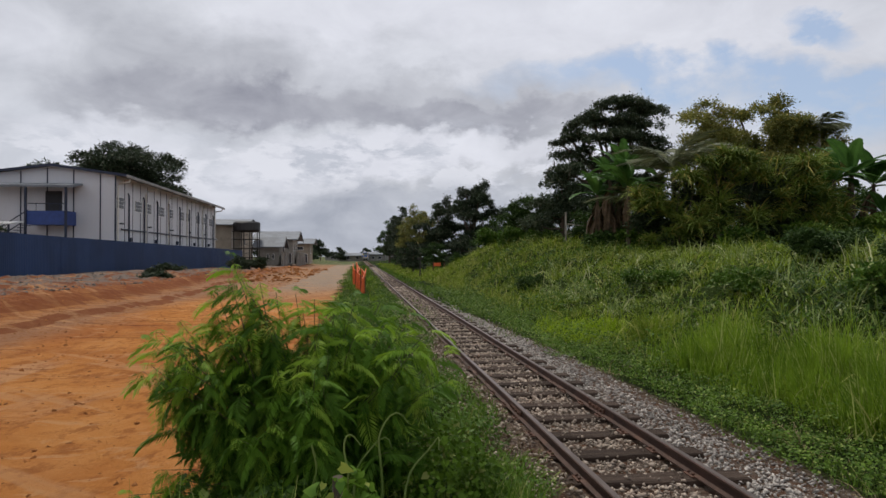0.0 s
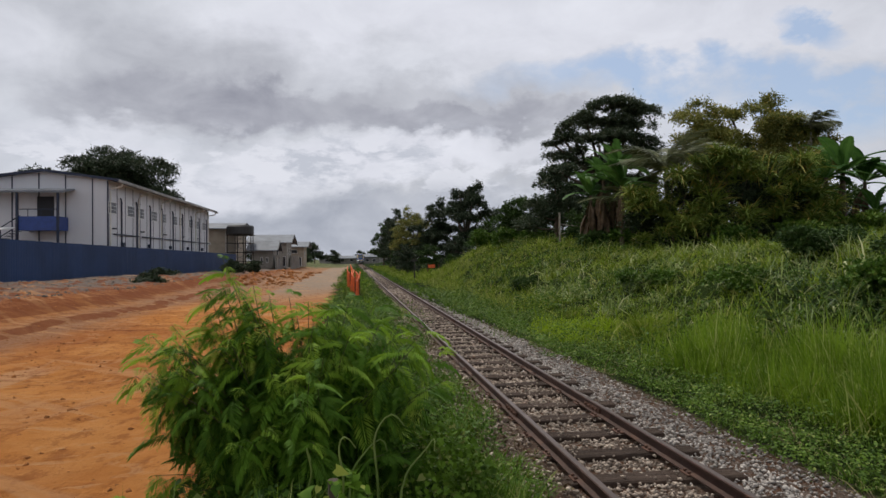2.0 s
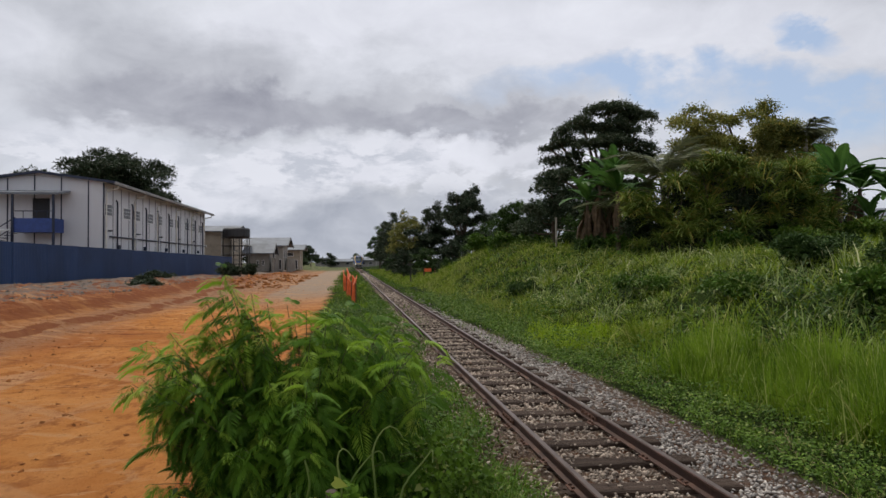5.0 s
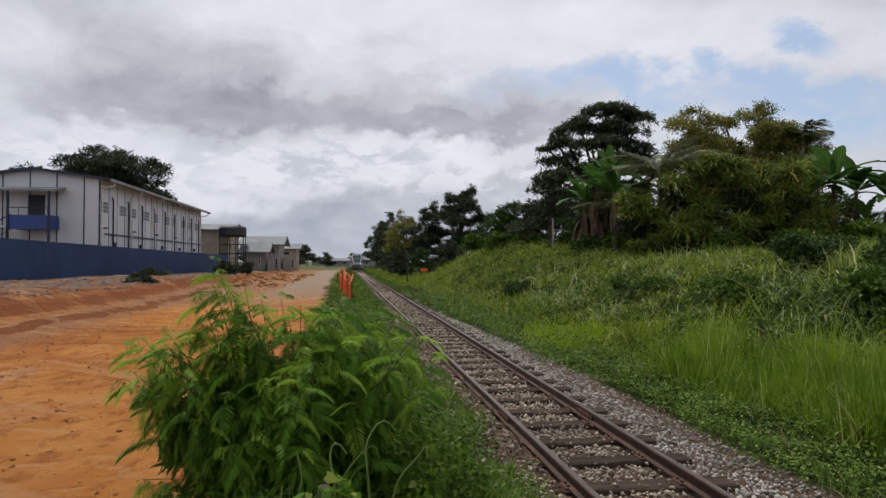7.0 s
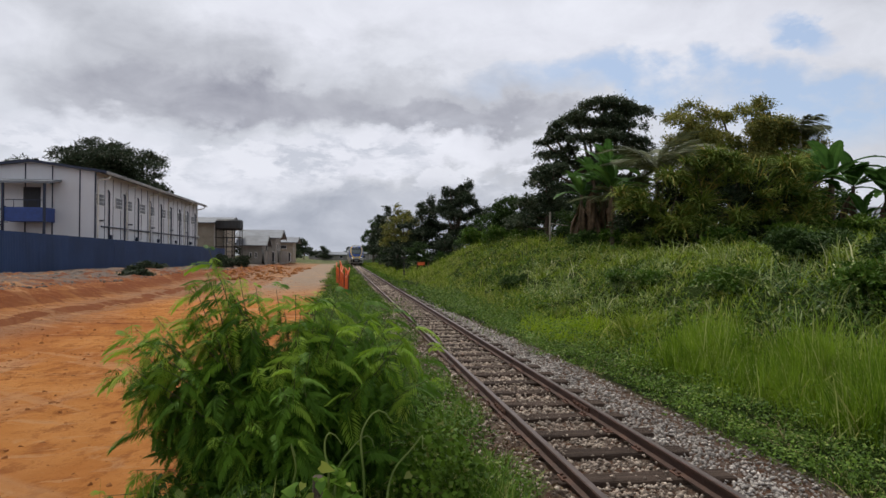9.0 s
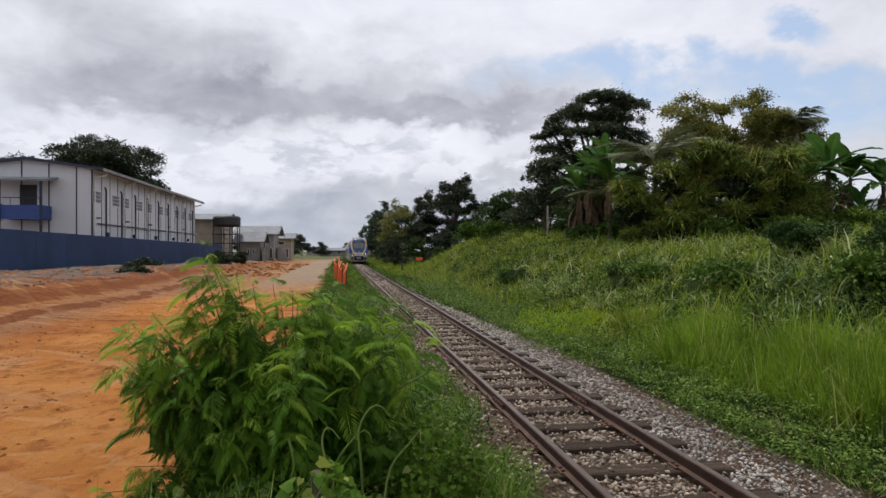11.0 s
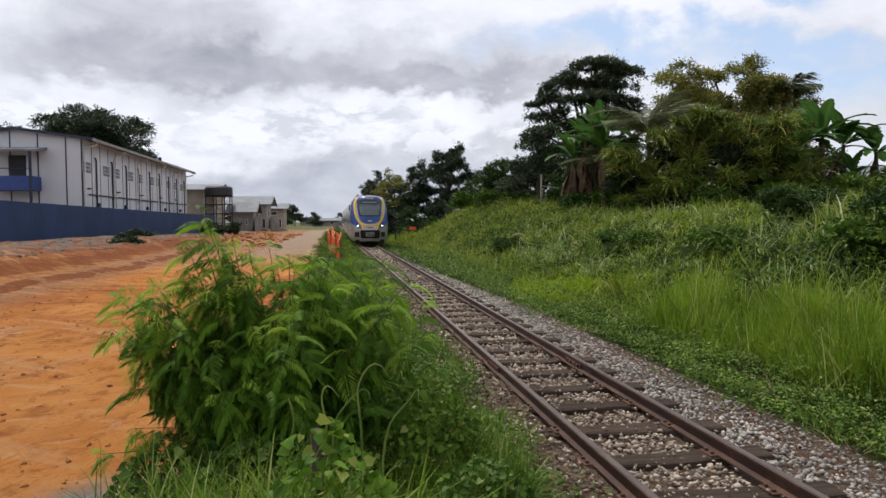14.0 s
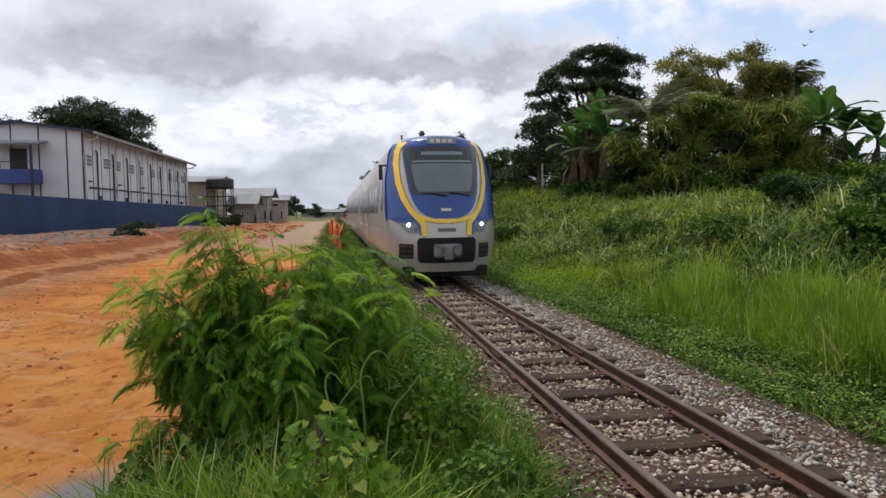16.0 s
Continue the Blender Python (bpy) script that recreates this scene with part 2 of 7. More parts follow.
M = {
    "rail": plain("rusty_rail", (0.060, 0.028, 0.018), 0.65, 0.3, 0.3, 2.0, 60, 0.3, (0.15, 0.07, 0.04)),
    "railhead": plain("worn_rail_head", (0.16, 0.12, 0.10), 0.38, 0.8, 0.2, 3.0, 50, 0.05),
    "sleeper": plain("weathered_timber", (0.080, 0.056, 0.043), 0.9, 0, 0.4, 2.0, 30, 0.8, (0.15, 0.115, 0.095), (0.6, 8, 1), 0.45, 0.15),
    "stone": plain("ballast_stone", (0.50, 0.455, 0.41), 0.9, 0, 0.3, 1.2, 30, 0.3, (0.27, 0.14, 0.08), None, 0.95, 0.2),
    "stone_brown": plain("rusty_ballast_stone", (0.56, 0.46, 0.37), 0.9, 0, 0.3, 0.9, 30, 0.3, (0.25, 0.115, 0.06), None, 0.95, 0.2),
    "rubble": plain("rubble_stone", (0.23, 0.195, 0.17), 0.95, 0, 0.3, 2, 20, 0.3, (0.30, 0.14, 0.07), None, 0.7, 0.1),
    "clod": plain("soil_clod", (0.40, 0.16, 0.055), 0.95, 0, 0.35, 2, 20, 0.3, None, None, 0.6, 0.1),
    "steelrust": plain("rusty_steel", (0.11, 0.052, 0.033), 0.8, 0.2, 0.35, 5, 60, 0.3),
    "navy": plain("navy_sheet", (0.020, 0.046, 0.122), 0.6, 0.0, 0.18, 0.35, 6, 0.05, (0.032, 0.060, 0.142), None, 0.25, 0.2),
    "navytrim": plain("dark_navy_steel", (0.018, 0.026, 0.055), 0.5, 0.2, 0.2),
    "panel": plain("pale_cladding", (0.60, 0.605, 0.64), 0.6, 0, 0.05, 0.4, 8, 0.05, (0.57, 0.57, 0.60), (1, 1, 0.25)),
    "roofsheet": plain("grey_roof_sheet", (0.15, 0.165, 0.19), 0.7, 0.0, 0.2, 0.5, 6, 0.1),
    "fascia": plain("stained_fascia", (0.24, 0.225, 0.21), 0.7, 0, 0.3, 0.6, 5, 0.1, (0.16, 0.12, 0.10)),
    "pipe": plain("cream_plastic_pipe", (0.66, 0.63, 0.58), 0.5, 0, 0.1),
    "louvre": plain("grey_louvre", (0.10, 0.105, 0.12), 0.4, 0.3, 0.2),
    "door": plain("dark_doorway", (0.02, 0.022, 0.028), 0.6, 0, 0.2),
    "blue": plain("bright_blue_sheet", (0.022, 0.055, 0.22), 0.5, 0, 0.15),
    "beige": plain("beige_render", (0.33, 0.285, 0.225), 0.9, 0, 0.14, 0.5, 10, 0.1, (0.22, 0.19, 0.16)),
    "concrete": plain("bare_concrete", (0.28, 0.265, 0.24), 0.9, 0, 0.18, 0.6, 9, 0.2, (0.16, 0.15, 0.14)),
    "white": plain("white_paint", (0.72, 0.72, 0.71), 0.6, 0, 0.08),
    "black": plain("black_plastic", (0.018, 0.018, 0.02), 0.5, 0, 0.2),
    "orange": plain("orange_plastic_net", (0.75, 0.14, 0.03), 0.6, 0, 0.2, 4, 50, 0.2),
    "bark": plain("dark_bark", (0.10, 0.075, 0.055), 0.95, 0, 0.35, 3, 20, 0.7, None, (3, 3, 0.6)),
    "greenstem": plain("green_brown_stem", (0.085, 0.085, 0.035), 0.8, 0, 0.3, 4, 30, 0.3),
    "palebark": plain("pale_bark", (0.30, 0.27, 0.22), 0.95, 0, 0.3, 3, 20, 0.5),
    "thatch": plain("dead_brown_leaf", (0.15, 0.098, 0.055), 0.9, 0, 0.4, 4, 30, 0.3, None, None, 0.6),
    "silver": plain("silver_coach_paint", (0.42, 0.41, 0.385), 0.27, 0.3, 0.06, 0.7, 5, 0.02, (0.42, 0.40, 0.37)),
    "coachblue": plain("blue_coach_paint", (0.018, 0.066, 0.285), 0.28, 0, 0.1, 0.8, 5, 0.02),
    "yellow": plain("yellow_coach_paint", (0.85, 0.55, 0.025), 0.35, 0, 0.06, 2, 20, 0.02),
    "glass": glassy("dark_windscreen", (0.030, 0.038, 0.042), 0.04),
    "cabglass": glassy("cab_glass_painted_light", (0.125, 0.155, 0.165), 0.05),
    "sideglass": glassy("tinted_side_glass", (0.17, 0.18, 0.18), 0.14),
    "gap": plain("black_rubber_and_recess_shade", (0.007, 0.007, 0.008), 0.9, 0, 0.2),
    "under": plain("grimy_underframe", (0.045, 0.04, 0.036), 0.8, 0.2, 0.4, 4, 20, 0.4),
    "coupler": plain("grey_coupler_casting", (0.17, 0.17, 0.17), 0.5, 0.6, 0.3, 5, 20, 0.3),
    "headlight": lamp_glow("headlight_glow", (1.0, 0.97, 0.9), 3.5),
    "lens": glassy("lamp_lens", (0.16, 0.19, 0.22), 0.08),
    "sign": glassy("sign_glass", (0.20, 0.24, 0.28), 0.15),
    "print": plain("pale_print", (0.60, 0.62, 0.64), 0.5, 0, 0.1),
    "greyprint": plain("grey_print", (0.10, 0.10, 0.11), 0.5, 0, 0.1),
}


# ---- mesh helpers ----
def link_mesh(name, me, mat, parent=None, label=""):
    if mat is not None:
        me.materials.append(mat)
    ob = new(name, me)
    if parent is not None:
        ob.parent = parent
    if label:
        ob["label"] = label
    return ob


def part(name, bm, mat, parent=None, label=""):
    bmesh.ops.recalc_face_normals(bm, faces=bm.faces)
    me = bpy.data.meshes.new(name)
    bm.to_mesh(me)
    bm.free()
    return link_mesh(name, me, mat, parent, label)


def faces_mesh(name, verts, faces, mat, parent=None, label="", soft=False):
    """A mesh from arrays: verts (n, 3), faces (m, 3 or 4)."""
    verts, faces = np.asarray(verts, np.float32), np.asarray(faces, np.int32)
    me = bpy.data.meshes.new(name)
    k = faces.shape[1]
    me.vertices.add(len(verts)), me.loops.add(faces.size), me.polygons.add(len(faces))
    me.vertices.foreach_set("co", verts.ravel())
    me.loops.foreach_set("vertex_index", faces.ravel())
    me.polygons.foreach_set("loop_start", np.arange(0, faces.size, k, dtype=np.int32))
    if soft:
        me.polygons.foreach_set("use_smooth", np.ones(len(faces), bool))
    me.update(calc_edges=True)
    return link_mesh(name, me, mat, parent, label)


def box(bm, x0, x1, y0, y1, z0, z1, bevel=0.0, m=None):
    r = bmesh.ops.create_cube(bm, size=1.0)
    vs = r["verts"]
    for v in vs:
        v.co = Vector(((x0 + x1) / 2 + v.co.x * (x1 - x0), (y0 + y1) / 2 + v.co.y * (y1 - y0), (z0 + z1) / 2 + v.co.z * (z1 - z0)))
    if m is not None:
        for v in vs:
            v.co = m @ v.co
    if bevel:
        es = list({e for v in vs for e in v.link_edges})
        bmesh.ops.bevel(bm, geom=es, offset=bevel, segments=1, affect="EDGES")
    return bm


def boxed(name, dims, mat, parent=None, label="", bevel=0.0):
    bm = bmesh.new()
    box(bm, *dims, bevel=bevel)
    return part(name, bm, mat, parent, label)


def tube(bm, points, radii, sides=8, caps=True):
    """A round bar along points with a radius at each."""
    rings = []
    pts = [Vector(p) for p in points]
    for i, p in enumerate(pts):
        d = (pts[min(i + 1, len(pts) - 1)] - pts[max(i - 1, 0)]).normalized()
        a = d.orthogonal().normalized() if abs(d.z) < 0.95 else Vector((1, 0, 0))
        a = (a - d * a.dot(d)).normalized()
        if i and abs(d.z) < 0.95:
            a = (last - d * last.dot(d)).normalized()
        last = a
        b = d.cross(a)
        r = radii[i] if isinstance(radii, (list, tuple)) else radii
        rings.append([bm.verts.new(p + (a * math.cos(q) + b * math.sin(q)) * r) for q in (2 * math.pi * j / sides for j in range(sides))])
    for r0, r1 in zip(rings, rings[1:]):
        for j in range(sides):
            bm.faces.new((r0[j], r0[(j + 1) % sides], r1[(j + 1) % sides], r1[j]))
    if caps:
        bm.faces.new(rings[0][::-1]), bm.faces.new(rings[-1])
    return bm


def tubed(name, points, radii, mat, parent=None, label="", sides=8):
    return part(name, tube(bmesh.new(), points, radii, sides), mat, parent, label)


def thing(name, m, label, category, group=""):
    ob = new(name)
    ob.matrix_world = m
    ob.empty_display_size = 0.2
    return tagged(ob, label, category, group)


# ---- ground ----
def ramp(v, lo, hi):
    t = np.clip((v - lo) / (hi - lo), 0, 1)
    return t * t * (3 - 2 * t)


def wave(x, y, k, seed=0.0):
    """Smooth uneven relief in about -1..1."""
    return (np.sin(x * k + 1.3 * np.sin(y * k * 0.7 + seed) + seed) + np.sin(y * k * 1.13 + 1.7 * np.sin(x * k * 0.6 + 2 * seed)) + 0.5 * np.sin((x + y) * k * 2.1 + seed)) / 2.5


def to_track(x, y):
    dx = np.asarray(x, float) - TRACK_X
    dy = np.asarray(y, float)
    return dx * DIR.x + dy * DIR.y, dx * SIDE.x + dy * SIDE.y


def height(x, y):
    """The ground's height: trackbed, dirt flat with its berm on the west side, grassy bank on the east side."""
    s, u = to_track(x, y)
    z = np.full(np.shape(s), -0.185)
    # shoulder of the ballast, then the shallow ditch
    z = z - 0.13 * ramp(u, 1.5, 2.5) + 0.085 * ramp(-u, 0.60, 0.72) - 0.185 * ramp(-u, 1.1, 2.2)
    near = ramp(s, 26, 44) * (1 - ramp(s, 54, 74))
    low = 1 - ramp(s, 58, 88)
    bank = 2.25 * ramp(u, 2.6, 11.0) + 0.6 * ramp(u, 9, 18) + 0.9 * ramp(u, 18, 40)
    steep = 3.1 * ramp(u, 3.2, 9.0) + 0.8 * ramp(u, 8, 20)
    flat = 0.5 * ramp(u, 4.0, 12.0)
    right = (bank * (1 - near) + steep * near) * low + flat * (1 - low)
    z = z + right + ramp(u, 3, 6) * 0.09 * wave(x, y, 1.7, 0.4) * low
    # dirt flat, ledge and berm
    left = 0.10 * wave(x, y, 0.23, 1.1) * ramp(-u, 4, 9) + 0.035 * wave(x, y, 1.1, 2.3) * ramp(-u, 3, 5)
    wig = 0.8 * wave(x, y, 0.21, 0.7) + 0.25 * wave(x, y, 0.9, 3.0)
    near_l = 1 - ramp(s, 60, 100)
    left = left - 0.14 * ramp(-u, 3.2, 6.0) + 0.20 * ramp(-u + wig + 0.3 * wave(x, y, 2.3, 1.7), 12.6, 12.85) * near_l
    left = left + (0.56 * ramp(-u + 0.7 * wig, 13.9, 15.4) + 0.26 * ramp(-u + 0.7 * wig, 15.4, 20.2)) * (1 - 0.35 * ramp(s, 50, 105)) + 0.12 * wave(x, y, 1.9, 0.2) * ramp(-u, 16, 18) * (1 - ramp(-u, 21, 24))
    z = z + np.where(u < -2, left, 0)
    return z


def build_ground():
    k = Nodes("earth_and_turf", 0.95, 0, 0.04)
    geo = k.n("ShaderNodeNewGeometry").outputs["Position"]
    k.pos = geo

    def dot(vec, add):
        d = k.n("ShaderNodeVectorMath")
        d.operation = "DOT_PRODUCT"
        k.l(geo, d.inputs[0])
        d.inputs[1].default_value = vec
        return k.math("ADD", d.outputs["Value"], add)

    u = dot(tuple(SIDE), -SIDE.x * TRACK_X)
    s = dot(tuple(DIR), -DIR.x * TRACK_X)
    broad, mid, fine, grit = k.noise(0.16, 5, 0.6, distort=0.5), k.noise(0.9, 6, 0.65), k.noise(7, 6, 0.7), k.noise(45, 4, 0.7)
    streak = k.noise(0.55, 5, 0.6, (1.0, 0.22, 1), 0.6)
    dirt = k.mix(k.step(mid, 0.3, 0.7), (0.53, 0.205, 0.052), (0.64, 0.285, 0.090))
    dirt = k.mix(k.math("MULTIPLY", k.step(broad, 0.45, 0.68), 0.75), dirt, (0.38, 0.125, 0.040))
    dirt = k.mix(k.math("MULTIPLY", k.step(streak, 0.56, 0.70), 0.6), dirt, (0.58, 0.335, 0.185))
    clods = k.noise(2.6, 7, 0.75, (1, 0.6, 1))
    dirt = k.mix(k.math("MULTIPLY", k.step(clods, 0.50, 0.62), 0.6), dirt, (0.29, 0.090, 0.028))
    pale = k.noise(1.7, 6, 0.7, (0.5, 1.3, 1), 0.8)
    dirt = k.mix(k.math("MULTIPLY", k.step(pale, 0.56, 0.66), 0.6), dirt, (0.62, 0.34, 0.16))
    ruts = k.noise(1.3, 5, 0.65, (0.10, 1.6, 1), 0.5, vec=k.turned(geo, 8))
    dirt = k.mix(k.math("MULTIPLY", k.math("MULTIPLY", k.step(ruts, 0.55, 0.62), 0.75), k.step(u, -6.0, -10.0)), dirt, (0.20, 0.062, 0.024))
    dirt = k.mix(k.math("MULTIPLY", k.step(fine, 0.55, 0.75), 0.45), dirt, (0.22, 0.075, 0.026))
    # paler, compacted haul road and the grey-pink flat by the ledge
    ledge = k.math("MULTIPLY", k.step(k.math("ADD", u, k.math("MULTIPLY", mid, 2.0)), -9.5, -11.5), k.step(k.math("ADD", u, k.math("MULTIPLY", broad, 2.0)), -14.5, -11.5))
    dirt = k.mix(k.math("MULTIPLY", ledge, 0.75), dirt, k.mix(k.step(fine, 0.4, 0.65), (0.34, 0.20, 0.13), (0.25, 0.115, 0.06)))
    far = k.step(k.math("ADD", s, k.math("MULTIPLY", broad, 24.0)), 42, 74)
    dirt = k.mix(k.math("MULTIPLY", far, 0.8), dirt, k.mix(k.step(clods, 0.42, 0.6), (0.36, 0.225, 0.145), (0.21, 0.125, 0.085)))
    road = k.math("MULTIPLY", k.step(k.math("ADD", u, k.math("MULTIPLY", mid, 1.2)), -8.2, -7.2), k.step(k.math("ADD", u, mid), -2.6, -3.8))
    dirt = k.mix(k.math("MULTIPLY", k.math("MULTIPLY", road, k.step(s, 30, 55)), 0.7), dirt, (0.34, 0.285, 0.225))
    # rubble under the hoarding
    rub = k.step(k.math("ADD", u, k.math("MULTIPLY", mid, 2.6)), -14.2, -15.2)
    dirt = k.mix(k.math("MULTIPLY", rub, k.step(k.noise(0.5, 6, 0.7), 0.32, 0.50)), dirt, k.mix(grit, (0.13, 0.10, 0.082), (0.29, 0.25, 0.22)))
    # raw red cut faces of the ledge and berm, colour deepened for their shade
    cut = k.math("MULTIPLY", k.step(k.math("ADD", u, k.math("MULTIPLY", mid, 1.5)), -12.8, -14.6), k.step(k.math("ADD", u, k.math("MULTIPLY", fine, 1.5)), -16.6, -15.2))
    dirt = k.mix(k.math("MULTIPLY", cut, 0.8), dirt, k.mix(k.step(fine, 0.4, 0.6), (0.20, 0.066, 0.028), (0.33, 0.135, 0.070)))
    wheel = k.noise(1.0, 3, 0.5, (0.12, 1.5, 1), 0.3, vec=k.turned(geo, 35))
    dirt = k.mix(k.math("MULTIPLY", k.step(wheel, 0.58, 0.64), 0.5), dirt, (0.60, 0.32, 0.15))
    # spilt grey gravel at the edge of the flat
    grey = k.math("MULTIPLY", k.step(k.math("ADD", u, k.math("MULTIPLY", fine, 0.5)), -4.75, -4.35), k.step(k.math("ADD", s, k.math("MULTIPLY", mid, 1.5)), 7.4, 6.6))
    dirt = k.mix(grey, dirt, k.mix(grit, (0.16, 0.16, 0.165), (0.36, 0.36, 0.37)))
    # steep faces: red soil, darkened by facing to paint in the ledge's shade
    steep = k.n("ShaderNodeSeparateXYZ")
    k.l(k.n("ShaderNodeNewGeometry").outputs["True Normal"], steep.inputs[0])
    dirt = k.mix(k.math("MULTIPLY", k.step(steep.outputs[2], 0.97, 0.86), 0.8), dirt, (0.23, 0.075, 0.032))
    # turf base darkened so gaps in the grass look shaded
    turf = k.mix(k.step(mid, 0.3, 0.7), (0.012, 0.022, 0.005), (0.030, 0.050, 0.009))
    turf = k.mix(k.math("MULTIPLY", k.step(fine, 0.56, 0.7), 0.5), turf, (0.085, 0.065, 0.03))
    # bed colour kept dark to paint the shade between the stones
    bed = k.mix(grit, (0.065, 0.045, 0.034), (0.27, 0.205, 0.165))
    bed = k.mix(k.step(fine, 0.45, 0.62), bed, (0.13, 0.068, 0.042))
    edge_l = k.math("ADD", u, k.math("MULTIPLY", k.math("SUBTRACT", mid, 0.5), 2.2))
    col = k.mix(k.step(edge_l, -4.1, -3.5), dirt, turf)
    edge_b = k.math("ADD", u, k.math("MULTIPLY", k.math("SUBTRACT", fine, 0.5), 0.8))
    grown = k.step(s, 14.0, 34.0)
    edge_r = k.math("ADD", edge_b, k.math("MULTIPLY", grown, 1.0))
    edge_w = k.math("SUBTRACT", edge_b, k.math("MULTIPLY", grown, 0.35))
    col = k.mix(k.math("MULTIPLY", k.step(edge_w, -1.35, -1.0), k.step(edge_r, 2.05, 1.65)), col, bed)
    behind = k.step(k.math("ADD", s, k.math("MULTIPLY", broad, 60.0)), 190, 240)
    col = k.mix(k.math("MULTIPLY", behind, k.step(u, -1.0, -4.0)), col, k.mix(k.step(mid, 0.4, 0.6), (0.055, 0.095, 0.028), (0.19, 0.17, 0.10)))
    k.b.inputs["Roughness"].default_value = 0.95
    k.bump(k.math("ADD", k.math("ADD", k.math("MULTIPLY", fine, 0.6), k.math("ADD", k.math("MULTIPLY", mid, 0.9), k.math("MULTIPLY", clods, 1.2))), k.math("MULTIPLY", grit, 0.25)), 1.0, 0.16)
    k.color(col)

    def axis(lo, hi, fine_lo, fine_hi, step):
        inner = np.arange(fine_lo, fine_hi + step, step)
        out_hi = fine_hi + np.cumsum(step * 1.17 ** np.arange(1, 60))
        out_lo = fine_lo - np.cumsum(step * 1.17 ** np.arange(1, 60))
        return np.concatenate([out_lo[out_lo > lo][::-1], inner, out_hi[out_hi < hi]])

    xs = axis(-3200, 3200, -32, 24, 0.32)
    ys = axis(-3200, 3200, -2, 70, 0.42)
    gx, gy = np.meshgrid(xs, ys)
    gz = height(gx, gy)
    ru = to_track(gx, gy)[1]
    rough_ = np.random.RandomState(4).normal(0, 1, gx.shape)
    gz = gz + rough_ * 0.045 * ((ru < -15.5) & (ru > -21.5) & (gy < 110)) + rough_ * 0.010 * (ru < -5)
    nx, ny = len(xs), len(ys)
    i = np.arange(nx * ny).reshape(ny, nx)
    f = np.stack([i[:-1, :-1], i[:-1, 1:], i[1:, 1:], i[1:, :-1]], -1).reshape(-1, 4)
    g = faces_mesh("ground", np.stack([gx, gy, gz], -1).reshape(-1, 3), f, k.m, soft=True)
    tagged(g, "orange laterite dirt flat with turf beside a trackbed", "ground", kind="structure")


build_ground()


# ---- railway track ----
def build_track():
    far = 420.0
    m = Matrix.Translation(ORIGIN) @ pose(0, 0, 0, 0, 0, HEAD)
    # rail profile: foot, web, head
    prof = [(-0.055, -0.125), (0.055, -0.125), (0.055, -0.112), (0.012, -0.100), (0.009, -0.040), (0.031, -0.030), (0.033, -0.006), (0.026, -0.0005), (-0.026, -0.0005), (-0.033, -0.006), (-0.031, -0.030), (-0.009, -0.040), (-0.012, -0.100), (-0.055, -0.112)]
    for side in (-1, 1):
        rail = thing("rail", m @ pose(side * 0.53, 0, 0), "long rusty steel rail with a worn head", "rail", "rails of the line")
        cuts = [-6 + 12.2 * n for n in range(36)]
        bm = bmesh.new()
        rows = [[bm.verts.new((x, y, z)) for x, z in prof] for y in cuts]
        for a, b in zip(rows, rows[1:]):
            for j in range(len(prof)):
                bm.faces.new((a[j], a[(j + 1) % len(prof)], b[(j + 1) % len(prof)], b[j]))
        part("rail_body", bm, M["rail"], rail)
        boxed("running_surface", (-0.024, 0.024, -6, far, -0.0008, 0.0012), M["railhead"], rail, "rail head polished by wheels")
        for y in (8.9, 21.1):
            bm = bmesh.new()
            for sx in (-1, 1):
                box(bm, *sorted((sx * 0.012, sx * 0.030)), y - 0.28, y + 0.28, -0.098, -0.042, 0.004)
                for dy in (-0.2, -0.07, 0.07, 0.2):
                    box(bm, *sorted((sx * 0.028, sx * 0.05)), y + dy - 0.014, y + dy + 0.014, -0.085, -0.057)
            part("fishplate", bm, M["steelrust"], rail, "bolted rusty joint bar")
    rng = random.Random(5)
    sleeper = None
    meshes = []
    for v in range(4):
        bm = bmesh.new()
        box(bm, -0.98, 0.98, -0.125, 0.125, -0.14, 0.0, 0.012)
        r = random.Random(v)
        bmesh.ops.subdivide_edges(bm, edges=[e for e in bm.edges if abs(e.verts[0].co.x - e.verts[1].co.x) > 1], cuts=7)
        for q in bm.verts:
            q.co += Vector((r.uniform(-0.02, 0.02), r.uniform(-0.008, 0.008), r.uniform(-0.006, 0.003)))
        me = bpy.data.meshes.new("timber")
        bmesh.ops.recalc_face_normals(bm, faces=bm.faces)
        bm.to_mesh(me), bm.free()
        me.materials.append(M["sleeper"])
        meshes.append(me)
    bm = bmesh.new()
    box(bm, -0.10, 0.10, -0.085, 0.085, 0.0, 0.014, 0.003)
    for sx in (-1, 1):
        for dy in (-0.045, 0.045):
            box(bm, sx * 0.067 - 0.014, sx * 0.067 + 0.014, dy - 0.014, dy + 0.014, 0.010, 0.035, 0.004)
    plate = bpy.data.meshes.new("fastening")
    bmesh.ops.recalc_face_normals(bm, faces=bm.faces)
    bm.to_mesh(plate), bm.free()
    plate.materials.append(M["steelrust"])
    s = -2.8
    while s < 160:
        y = s + rng.uniform(-0.03, 0.03)
        ob = new("sleeper")
        ob.matrix_world = m @ pose(rng.uniform(-0.05, 0.05), y, -0.128, 0, 0, rng.uniform(-1.2, 1.2))
        tagged(ob, "weathered dark timber sleeper bedded in ballast", "sleeper", "sleepers of the line")
        t = new("timber", meshes[rng.randrange(4)])
        t.parent = ob
        if s < 45:
            for side in (-0.53, 0.53):
                p = new("base_plate", plate)
                p.parent = ob
                p.location.x = side
                p["label"] = "rusty base plate with spikes"
        s += 0.762

    # ballast: angular stones, thick between and beside the sleepers
    rs = np.random.RandomState(7)

